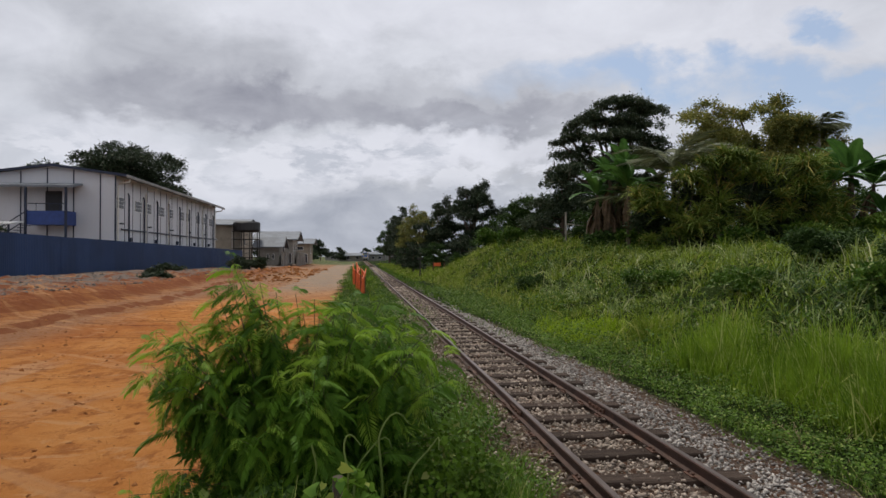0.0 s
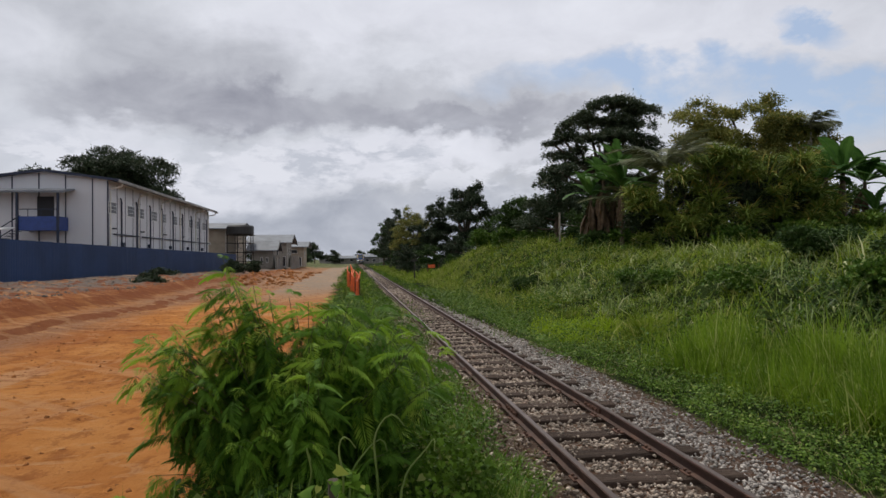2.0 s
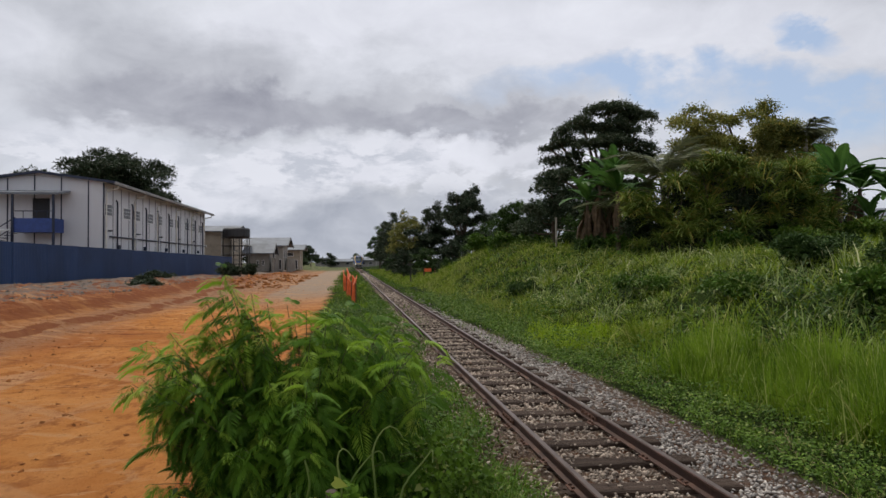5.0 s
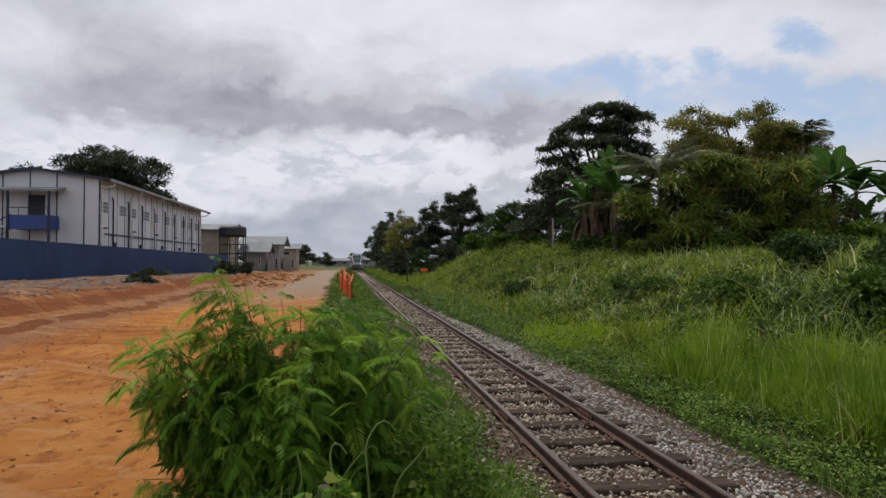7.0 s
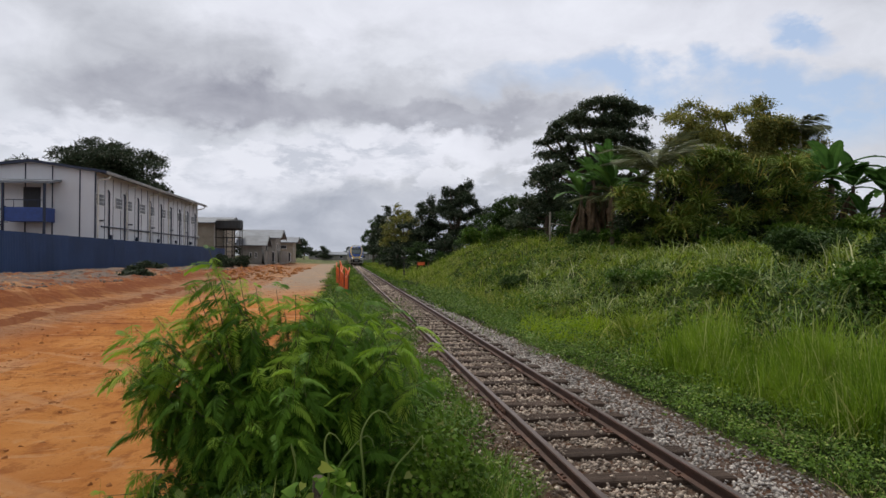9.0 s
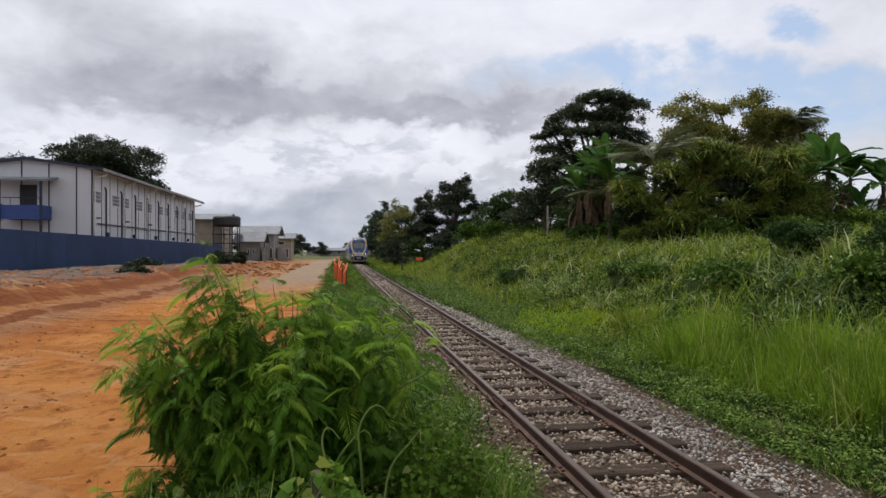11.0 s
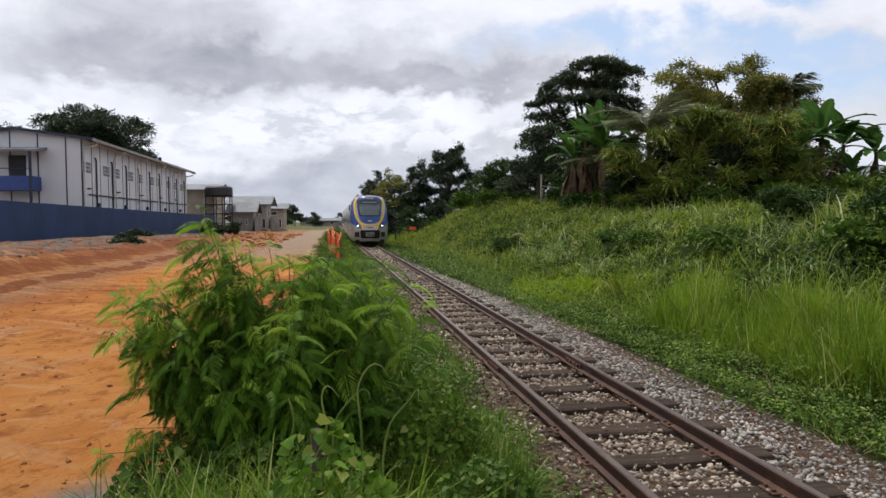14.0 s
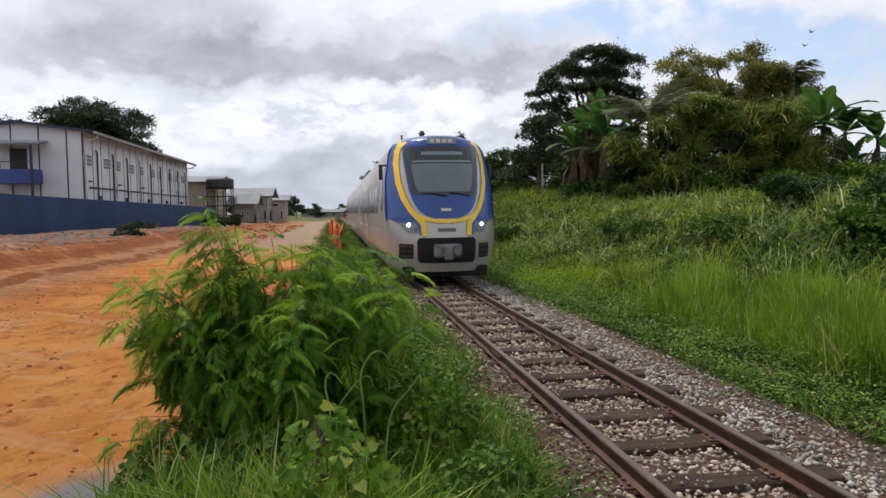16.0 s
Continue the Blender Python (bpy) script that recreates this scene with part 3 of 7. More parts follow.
    def stones(n, s0, s1, u0, u1, lo, hi):
        ss, uu = rs.uniform(0, 1, n) ** 1.35 * (s1 - s0) + s0, rs.uniform(u0, u1, n)
        wob = rs.normal(0, 0.12, n)
        uu = np.where(rs.uniform(0, 1, n) < 0.5, uu, np.clip(uu + wob, u0 - 0.15, u1 + 0.2))
        keep = np.abs(np.abs(uu) - 0.53) > 0.075
        ss, uu = ss[keep], uu[keep]
        n = len(ss)
        size = rs.uniform(lo, hi, n) * (1 + ss / 40)
        thin = np.clip((ss - 14) / 20, 0, 1)
        kept = (uu < 1.75 - 0.95 * thin) | (rs.uniform(0, 1, n) < 0.12)
        ss, uu, size = ss[kept], uu[kept], size[kept]
        n = len(ss)
        p = np.array(ORIGIN)[None] + ss[:, None] * np.array(DIR)[None] + uu[:, None] * np.array(SIDE)[None]
        p[:, 2] = height(p[:, 0], p[:, 1]) + rs.uniform(-0.008, 0.030, n)
        base = np.array([(1, 0, 0), (-1, 0, 0), (0, 1, 0), (0, -1, 0), (0, 0, 1), (0, 0, -1)], float)
        tri = np.array([(0, 2, 4), (2, 1, 4), (1, 3, 4), (3, 0, 4), (2, 0, 5), (1, 2, 5), (3, 1, 5), (0, 3, 5)])
        v = base[None] * rs.uniform(0.5, 1.15, (n, 6, 1)) + rs.normal(0, 0.18, (n, 6, 3))
        a = rs.uniform(0, 6.28, n)
        c, sn = np.cos(a), np.sin(a)
        v = np.stack([v[..., 0] * c[:, None] - v[..., 1] * sn[:, None], v[..., 0] * sn[:, None] + v[..., 1] * c[:, None], v[..., 2] * 0.7 + v[..., 0] * 0.25], -1)
        v = v * size[:, None, None] + p[:, None]
        return v.reshape(-1, 3), (tri[None] + 6 * np.arange(n)[:, None, None]).reshape(-1, 3)

    sets = [stones(6000, 40, 125, -0.60, 0.56, 0.018, 0.032), stones(17000, 0.5, 45, -0.60, 0.56, 0.014, 0.036), stones(3400, 1.0, 30, -1.3, -0.65, 0.008, 0.03), stones(10000, 0.5, 45, 0.54, 1.4, 0.010, 0.036), stones(7000, 2.0, 22, 0.6, 1.75, 0.006, 0.026)]
    top_v, top_f = stones(1500, 1.0, 30, -0.45, 0.45, 0.010, 0.024)
    top_v[:, 2] += 0.055
    sets.append((top_v, top_f))
    for (v, f), key in zip(sets, ("stone_brown", "stone_brown", "stone_brown", "stone", "stone", "stone_brown")):
        b = faces_mesh("ballast", v, f, M[key])
        tagged(b, "brown rust-stained crushed stone between the rails" if key == "stone_brown" else "pale grey crushed stone along the ballast shoulder", "ballast", kind="stuff")


build_track()


# ---- loose rubble and clods ----
def build_rubble():
    rs = np.random.RandomState(15)

    def rocks(n, s0, s1, u0, u1, lo, hi, power=1.2):
        ss, uu = s0 + (s1 - s0) * rs.uniform(0, 1, n) ** power, rs.uniform(u0, u1, n)
        p = np.array(ORIGIN)[None] + ss[:, None] * np.array(DIR)[None] + uu[:, None] * np.array(SIDE)[None]
        p[:, 2] = height(p[:, 0], p[:, 1])
        base = np.array([(1, 0, 0), (-1, 0, 0), (0, 1, 0), (0, -1, 0), (0, 0, 1), (0, 0, -1)], float)
        tri = np.array([(0, 2, 4), (2, 1, 4), (1, 3, 4), (3, 0, 4), (2, 0, 5), (1, 2, 5), (3, 1, 5), (0, 3, 5)])
        v = base[None] * rs.uniform(0.4, 1.2, (n, 6, 1)) + rs.normal(0, 0.22, (n, 6, 3))
        v = v * (lo + (hi - lo) * rs.uniform(0, 1, n) ** 3)[:, None, None] * np.array([1, 1, 0.7]) + p[:, None]
        return v.reshape(-1, 3), (tri[None] + 6 * np.arange(n)[:, None, None]).reshape(-1, 3)

    v, f = rocks(9000, 14, 100, -23.5, -15.4, 0.025, 0.15)
    tagged(faces_mesh("rubble", v, f, M["rubble"]), "grey broken rubble and soil lumps strewn over the berm", "rubble", kind="stuff")
    v, f = rocks(420, 62, 125, -17, -8, 0.10, 0.55, 1.0)
    tagged(faces_mesh("spoil", v, f, M["clod"]), "lumps of brown spoil heaped along the far dirt road", "spoil", kind="stuff")
    v, f = rocks(5000, 4, 60, -16, -4.6, 0.008, 0.07, 1.5)
    tagged(faces_mesh("clods", v, f, M["clod"]), "small red-brown soil clods scattered over the dirt flat", "clods", kind="stuff")


build_rubble()


# ---- hoarding on the berm ----
def build_hoarding():
    a, b = Vector((-24.89, 20.0)), Vector((-32.95, 111.0))
    length = (b - a).length
    d = (b - a) / length
    turn = math.degrees(math.atan2(d.y, d.x))
    h = thing("hoarding", pose(a.x, a.y, 0, 0, 0, turn), "long navy blue sheet-metal site hoarding on the berm", "hoarding")
    rng = random.Random(3)
    n = int(length / 2.4)
    for i in range(n):
        x0, x1 = i * 2.4, i * 2.4 + 2.39
        t = i / n
        top = 3.48 - 0.62 * t + rng.uniform(-0.012, 0.012)
        lo = 0.30 - 0.2 * t
        bm = bmesh.new()
        ribs = 12
        cols = []
        for j in range(ribs * 2 + 1):
            x = x0 + (x1 - x0) * j / (ribs * 2)
            y = 0.012 if (j // 1) % 2 else 0.0
            cols.append([bm.verts.new((x, y + o, z)) for z in (lo, top) for o in (0.0, 0.02)])
        for p, q in zip(cols, cols[1:]):
            bm.faces.new((p[0], q[0], q[2], p[2])), bm.faces.new((p[1], p[3], q[3], q[1]))
            bm.faces.new((p[2], q[2], q[3], p[3])), bm.faces.new((p[0], p[1], q[1], q[0]))
        part("sheet", bm, M["navy"], h).location.y = rng.uniform(-0.01, 0.01)
        boxed("post", (x0 - 0.04, x0 + 0.04, 0.045, 0.12, lo, top - 0.06), M["navytrim"], h)
    boxed("top_rail", (0, length, 0.05, 0.10, 2.55, 2.60), M["navytrim"], h)


build_hoarding()


# ---- long two-storey shed behind the hoarding ----
def build_shed():
    W, L, E_, R_ = 11.0, 41.6, 9.45, 10.2
    m = pose(-30.46, 63.0, 0, 0, 0, 6.5)
    s = thing("warehouse", m, "long two-storey warehouse in pale panels with dark joints and grey roof", "building")
    bm = bmesh.new()
    ring = [(0, 0.3), (0, E_), (-W / 2, R_), (-W, E_), (-W, 0.3)]
    f0, f1 = [bm.verts.new((x, 0, z)) for x, z in ring], [bm.verts.new((x, L, z)) for x, z in ring]
    bm.faces.new(f0), bm.faces.new(f1[::-1])
    for i in range(5):
        bm.faces.new((f0[i], f0[(i + 1) % 5], f1[(i + 1) % 5], f1[i]))
    part("wall", bm, M["panel"], s, "pale insulated wall panels")
    for sx in (0, 1):
        bm = bmesh.new()
        over = 1.15
        x_e, x_r = (over if sx == 0 else -W - over), -W / 2
        z_e = E_ - over * (R_ - E_) / (W / 2)
        rows = []
        for j in range(61):
            y = -0.55 + (L + 1.25) * j / 60
            rib = 0.03 if j % 2 else 0.0
            rows.append([bm.verts.new((x, y, z + rib + 0.05 + o)) for x, z in ((x_e, z_e), (x_r, R_)) for o in (0, 0.12)])
        for p, q in zip(rows, rows[1:]):
            bm.faces.new((p[0], p[2], q[2], q[0])), bm.faces.new((p[1], q[1], q[3], p[3])), bm.faces.new((p[0], q[0], q[1], p[1]))
        bm.faces.new((rows[0][0], rows[0][1], rows[0][3], rows[0][2]))
        part("roof", bm, M["roofsheet"], s, "grey sheet roof")
        lo, hi = sorted((x_e - 0.02, x_e + 0.13))
        boxed("gutter", (lo, hi, -0.6, L + 0.75, z_e - 0.16, z_e + 0.10), M["fascia"], s, "stained pale gutter board", 0.02)
        bm = bmesh.new()
        v = [bm.verts.new((x, y, z)) for x, z in ((x_e, z_e - 0.05), (x_r, R_ - 0.05), (x_r, R_ + 0.19), (x_e, z_e + 0.19)) for y in (-0.6, -0.5)]
        for i in range(4):
            a, b = 2 * i, (2 * i + 2) % 8
            bm.faces.new((v[a], v[b], v[b + 1], v[a + 1]))
        bm.faces.new(v[0::2]), bm.faces.new(v[1::2][::-1])
        part("verge", bm, M["navytrim"], s, "dark verge trim")
    # dark joints and pipes on the long side
    for i in range(19):
        y = 0.06 + i * 2.27
        thick = 0.05 if i % 2 else 0.035
        boxed("joint", (0.0, 0.03, y - thick, y + thick, 0.4, E_ - 0.25), M["navytrim"], s)
        if i % 2 and i < 19:
            tubed("vent_pipe", [(0.10, y + 1.0, 2.6), (0.10, y + 1.0, 7.6), (0.12, y + 0.85, 7.85), (0.16, y + 0.5, 7.95)], 0.075, M["navytrim"], s, "dark upright vent pipe")
    for y in (1.0, 6.2, 9.3, 14.0, 17.6, 22.5, 25.5, 30.5, 33.8, 38.3):
        w = boxed("window", (0.0, 0.05, y - 0.98, y + 0.98, 6.35, 7.50), M["white"], s, "slatted grey louvre window")
        for r in range(3):
            for c in range(2):
                boxed("pane", (0.052, 0.075, y - 0.92 + c * 0.95, y - 0.04 + c * 0.95, 6.42 + r * 0.35, 6.73 + r * 0.35), M["louvre"], w)
    for i in range(5):
        y = 1.2 + i * 8.3
        tubed("conduit", [(0.12, y, 4.45), (0.12, y + 7.2, 4.45)], 0.07, M["navytrim"], s, "dark service pipe along the wall")
        boxed("wall_lamp", (0.0, 0.35, y - 0.2, y + 0.1, 4.9, 5.05), M["louvre"], s)
        boxed("vent_box", (0.0, 0.25, y + 2.2, y + 2.6, 3.3, 3.7), M["navytrim"], s)
    for y in (0.35, 8.5, 16.6, 24.8, 33.0, 40.9):
        z = 9.12
        tubed("downpipe", [(1.20, y, z), (1.08, y, z - 0.28), (0.18, y, z - 0.45), (0.10, y, z - 0.75), (0.10, y, 3.0)], 0.075, M["pipe"], s, "cream plastic downpipe")
    # gable end: joints, canopy, balcony, door, stair
    for x in (-10.95, -8.3, -6.0, -3.7, -1.35, -0.03):
        z = R_ - abs(x + W / 2) * (R_ - E_) / (W / 2)
        boxed("joint", (x - 0.055, x + 0.055, -0.03, 0.0, 0.4, z - 0.08), M["navytrim"], s)
    bm = bmesh.new()
    v = [bm.verts.new(p) for p in ((-12.0, 0, 8.62), (-2.9, 0, 8.62), (-2.9, -2.4, 8.25), (-12.0, -2.4, 8.25), (-12.0, 0, 8.44), (-2.9, 0, 8.44), (-2.9, -2.4, 8.03), (-12.0, -2.4, 8.03))]
    for q in ((0, 1, 2, 3), (7, 6, 5, 4), (3, 2, 6, 7), (2, 1, 5, 6), (0, 3, 7, 4)):
        bm.faces.new([v[i] for i in q])
    part("canopy", bm, M["roofsheet"], s, "grey-blue lean-to canopy")
    boxed("doorway", (-6.15, -4.7, -0.04, 0.0, 5.9, 7.9), M["door"], s, "dark open doorway")
    bal = boxed("balcony", (-6.9, -3.5, -2.0, -0.03, 4.72, 4.92), M["blue"], s, "bright blue sheet-clad balcony")
    boxed("parapet", (-6.9, -3.5, -2.06, -2.0, 4.7, 5.95), M["blue"], bal)
    boxed("parapet", (-3.52, -3.46, -2.0, -0.03, 4.7, 5.95), M["blue"], bal)
    for x in (-6.9, -3.5):
        boxed("column", (x - 0.09, x + 0.09, -2.2, -2.02, 0.3, 8.2), M["navytrim"], s)
    boxed("ground_door", (-5.8, -4.3, -0.05, 0.0, 0.4, 3.6), M["louvre"], s)
    for x in (-6.1, -5.0, -4.1):
        tubed("rail_post", [(x, -1.9, 5.9), (x, -1.9, 6.6)], 0.03, M["navytrim"], s)
    tubed("handrail", [(-6.8, -1.9, 6.6), (-3.6, -1.9, 6.6)], 0.04, M["navytrim"], s)
    for dz in (0.35, 1.15):
        tubed("stair_rail", [(-6.9, -1.6, 4.9 + dz), (-11.4, -1.6, 1.9 + dz)], 0.05, M["navytrim"], s, "dark stair handrail")
    bm = bmesh.new()
    for i in range(14):
        box(bm, -7.3 - i * 0.34, -6.98 - i * 0.34, -2.0, -1.0, 4.62 - i * 0.22, 4.68 - i * 0.22)
    part("stair", bm, M["navytrim"], s, "dark steel stair")
    bm = bmesh.new()
    v = [bm.verts.new(p) for p in ((-12.5, -3.0, 4.95), (-6.6, -3.0, 4.95), (-6.6, -5.2, 4.72), (-12.5, -5.2, 4.72), (-12.5, -3.0, 4.83), (-6.6, -3.0, 4.83), (-6.6, -5.2, 4.58), (-12.5, -5.2, 4.58))]
    for q in ((0, 1, 2, 3), (7, 6, 5, 4), (3, 2, 6, 7), (2, 1, 5, 6), (0, 3, 7, 4), (0, 4, 5, 1)):
        bm.faces.new([v[i] for i in q])
    part("lean_to_roof", bm, M["white"], s, "white lean-to roof sheet")
    for x in (-12.2, -9.5, -6.9):
        boxed("lean_to_post", (x - 0.06, x + 0.06, -5.0, -4.88, 0.3, 4.6), M["navytrim"], s)


build_shed()


# ---- smaller houses further along ----
def house(name, x, y, turn, w, d, h, rise, wall, label, windows=(), base=0.0, over=1.15, ridge_x=True):
    """A gabled house: w across, d deep, wall height h, roof rise; windows are (face, along, z, width, height)."""
    hs = thing(name, pose(x, y, base, 0, 0, turn), label, "house")
    bm = bmesh.new()
    if ridge_x:
        ring = [(0, 0), (0, h), (d / 2, h + rise), (d, h), (d, 0)]
        a, b = [bm.verts.new((0, q, z)) for q, z in ring], [bm.verts.new((w, q, z)) for q, z in ring]
    else:
        ring = [(0, 0), (0, h), (w / 2, h + rise), (w, h), (w, 0)]
        a, b = [bm.verts.new((q, 0, z)) for q, z in ring], [bm.verts.new((q, d, z)) for q, z in ring]
    bm.faces.new(a), bm.faces.new(b[::-1])
    for i in range(5):
        bm.faces.new((a[i], a[(i + 1) % 5], b[(i + 1) % 5], b[i]))
    part("wall", bm, wall, hs)
    span = d if ridge_x else w
    run = w if ridge_x else d
    drop = over * rise / (span / 2)
    for sd in (0, 1):
        bm = bmesh.new()
        e = -over if sd == 0 else span + over
        pts = [(e, h - drop + 0.04), (span / 2, h + rise + 0.04), (span / 2, h + rise + 0.20), (e, h - drop + 0.20)]
        ends = []
        for r in (-over, run + over):
            ends.append([bm.verts.new((r, q, z) if ridge_x else (q, r, z)) for q, z in pts])
        bm.faces.new(ends[0]), bm.faces.new(ends[1][::-1])
        for i in range(4):
            bm.faces.new((ends[0][i], ends[0][(i + 1) % 4], ends[1][(i + 1) % 4], ends[1][i]))
        part("roof", bm, M["roofsheet"], hs, "grey metal roof slope")
        for r0, r1 in ((-over - 0.10, -over - 0.004), (run + over + 0.004, run + over + 0.10)):
            bm = bmesh.new()
            lo, hi = ([bm.verts.new((r, q, z - dz) if ridge_x else (q, r, z - dz)) for q, z, dz in ((pts[0][0], pts[0][1], 0.28), (pts[1][0], pts[1][1], 0.28), (pts[2][0], pts[2][1], -0.02), (pts[3][0], pts[3][1], -0.02))] for r in (r0, r1))
            bm.faces.new(lo), bm.faces.new(hi[::-1])
            for i in range(4):
                bm.faces.new((lo[i], lo[(i + 1) % 4], hi[(i + 1) % 4], hi[i]))
            part("barge_board", bm, M["door"], hs, "dark barge board")
    for face, al, z, ww, hh in windows:
        if face == "front":
            o = boxed("window", (al, al + ww, -0.06, 0.02, z, z + hh), M["white"], hs)
            boxed("pane", (al + 0.08, al + ww - 0.08, -0.075, -0.05, z + 0.08, z + hh - 0.08), M["door"], o)
        else:
            o = boxed("window", (w - 0.02, w + 0.06, al, al + ww, z, z + hh), M["white"], hs)
            boxed("pane", (w + 0.05, w + 0.075, al + 0.08, al + ww - 0.08, z + 0.08, z + hh - 0.08), M["door"], o)
    return hs


def build_houses():
    a = house("house", -46.5, 119.0, 6.5, 10.5, 13.0, 7.2, 1.1, M["beige"], "beige rendered house with a grey roof beyond the hoarding", (("front", 5.6, 4.4, 0.9, 0.35), ("side", 3.0, 3.6, 1.4, 1.2)), 0.3)
    tubed("downpipe", [(9.1, -0.12, 0.3), (9.1, -0.12, 6.9)], 0.09, M["pipe"], a, "cream downpipe")
    # scaffold tower with a dark tank
    t = thing("water_tower", pose(-34.9, 120.0, 0, 0, 0, 8), "dark steel water tower with a wide black tank", "water tower")
    for x in (-2.0, -0.7, 0.7, 2.0):
        for y in (-1.4, 1.4):
            tubed("leg", [(x, y, -0.3), (x, y, 6.3)], 0.08, M["under"], t)
    for z in (1.6, 3.2, 4.8, 6.2):
        boxed("platform", (-2.3, 2.3, -1.6, 1.6, z, z + 0.12), M["under"], t)
    for z in (1.7, 3.3, 4.9):
        tubed("brace", [(-2.0, -1.45, z), (2.0, -1.45, z + 1.4)], 0.05, M["concrete"], t)
        tubed("brace", [(2.0, -1.46, z), (-2.0, -1.46, z + 1.4)], 0.05, M["concrete"], t)
    tubed("tank", [(0, 0, 6.32), (0, 0, 6.5), (0, 0, 7.75), (0, 0, 8.0), (0, 0, 8.1)], [2.2, 2.35, 2.35, 2.1, 0.9], M["black"], t, "wide black water tank", 24)
    house("house", -38.6, 141.0, 6.5, 7.0, 10.0, 5.4, 1.5, M["concrete"], "grey concrete house with a pale metal roof", (("front", 4.6, 2.0, 0.8, 2.8), ("front", 5.8, 0.2, 1.0, 2.2), ("side", 2, 2.8, 1.4, 1.4), ("side", 6, 2.8, 1.4, 1.4)), 0.2)
    house("house", -36.0, 131.5, 6.5, 4.0, 6.0, 3.8, 1.5, M["concrete"], "low grey rendered house with a gabled roof", (("front", 1.6, 1.1, 0.45, 1.1), ("front", 2.6, 1.1, 0.45, 1.1)), 0.2, 0.9)
    house("house", -38.2, 166.0, 6.5, 5.2, 9.0, 5.0, 1.1, M["beige"], "beige rendered house with a small window", (("front", 2.2, 3.3, 1.5, 0.9), ("front", 0.8, 0.2, 1.1, 2.2), ("front", 3.4, 0.2, 1.3, 2.2), ("side", 2, 2.4, 1.3, 1.3)), 0.1)
    # fence walls in front of the houses
    for x, y, n in ((-31.2, 131.0, 7), (-31.6, 146.0, 8)):
        f = thing("boundary_wall", pose(x, y, -0.2, 0, 0, 96.5), "grey concrete boundary wall with dark openings", "wall")
        for i in range(n):
            boxed("pier", (i * 2.4 - 0.2, i * 2.4 + 0.2, -0.2, 0.2, 0, 3.0), M["concrete"], f)
            boxed("panel", (i * 2.4 + 0.2, i * 2.4 + 2.2, -0.08, 0.08, 0, 2.2 if i % 2 else 2.7), M["louvre"] if i % 2 else M["concrete"], f)
    # low far buildings across the end of the flat
    for x, y, w, h in ((-47, 300, 12, 2.6), (-58, 330, 9, 3.2), (-36, 310, 9, 3.2), (-30.5, 345, 16, 4.6), (-75, 320, 10, 3.0)):
        house("house", x, y, 2, w, 8, h, 0.9, M["concrete"], "far grey low house with a grey roof", (("front", w * 0.3, 1.0, 1.5, 1.2), ("front", w * 0.65, 1.0, 1.5, 1.2)), -0.3)
    # roofs behind the bananas on the bank
    house("house", 30.0, 58.0, -12, 12, 9, 2.4, 1.2, M["white"], "pale bungalow behind the banana plants", (("front", 2, 1.0, 1.6, 1.1), ("front", 6, 1.0, 1.6, 1.1)), 2.7)


build_houses()


# ---- plastic barrier, small posts ----
def build_trackside():
    rng = random.Random(11)
    b = thing("safety_fence", pose(-4.05, 36.0, -0.36, 0, 0, 90 + 9.6), "sagging bright orange plastic safety netting on thin posts", "fence")
    for i in range(6):
        x0, x1 = i * 2.6, i * 2.6 + 2.5
        top0, top1 = (1.05, 1.25)[i % 2] + rng.uniform(-0.1, 0.1), 1.45 + rng.uniform(-0.12, 0.2) + (0.25 if i > 3 else 0)
        bm = bmesh.new()
        n = 10
        for j in range(n + 1):
            z_f = j / n
            pts = []
            for q in range(9):
                f = q / 8
                x = x0 + (x1 - x0) * f
                top = top0 * (1 - f) + top1 * f - 0.16 * math.sin(math.pi * f)
                pts.append((x, 0.16 * math.sin(3 * f + 2.1 * i + 1.2 * z_f), 0.12 + (top - 0.12) * z_f))
            tube(bm, pts, 0.026, 4, False)
        for q in range(22):
            f = q / 21
            x = x0 + (x1 - x0) * f
            top = top0 * (1 - f) + top1 * f - 0.16 * math.sin(math.pi * f)
            tube(bm, [(x, 0.16 * math.sin(3 * f + 2.1 * i + 1.2 * z), 0.12 + (top - 0.12) * z) for z in (0, 0.5, 1)], 0.026, 4, False)
        part("net", bm, M["orange"], b)
    for i in range(7):
        tubed("post", [(i * 2.6 - 0.05, 0.03, 0), (i * 2.6 - 0.05, 0.03, 1.15 + (0.2 if i > 4 else 0))], 0.03, M["steelrust"], b)
    p = on_track(66.5, 3.4)
    t = thing("marker_post", pose(p.x, p.y, float(height(p.x, p.y)), 0, 0, HEAD), "thin dark trackside marker post", "post")
    tubed("pole", [(0, 0, 0), (0, 0, 2.0)], [0.07, 0.05], M["under"], t)
    boxed("plate", (-0.32, 0.32, -0.02, 0.02, 1.85, 2.05), M["under"], t)
    p = on_track(82, 7.0)
    o = thing("warning_board", pose(p.x, p.y, float(height(p.x, p.y)) - 0.1, 0, 0, HEAD), "faded orange board between two short posts in the grass", "board")
    boxed("board", (-0.55, 0.30, -0.02, 0.02, 0.85, 1.25), M["orange"], o)
    for x in (-0.6, 0.75):
        boxed("post", (x - 0.07, x + 0.07, 0.02, 0.12, 0, 1.3), M["steelrust"], o)
    # old stake in the undergrowth
    tagged(tubed("stake", [(-0.54, 4.30, -0.32), (-0.53, 4.28, 0.30), (-0.53, 4.27, 0.53)], [0.04, 0.038, 0.034], M["bark"]), "short weathered wooden stake standing among weeds", "stake")


build_trackside()


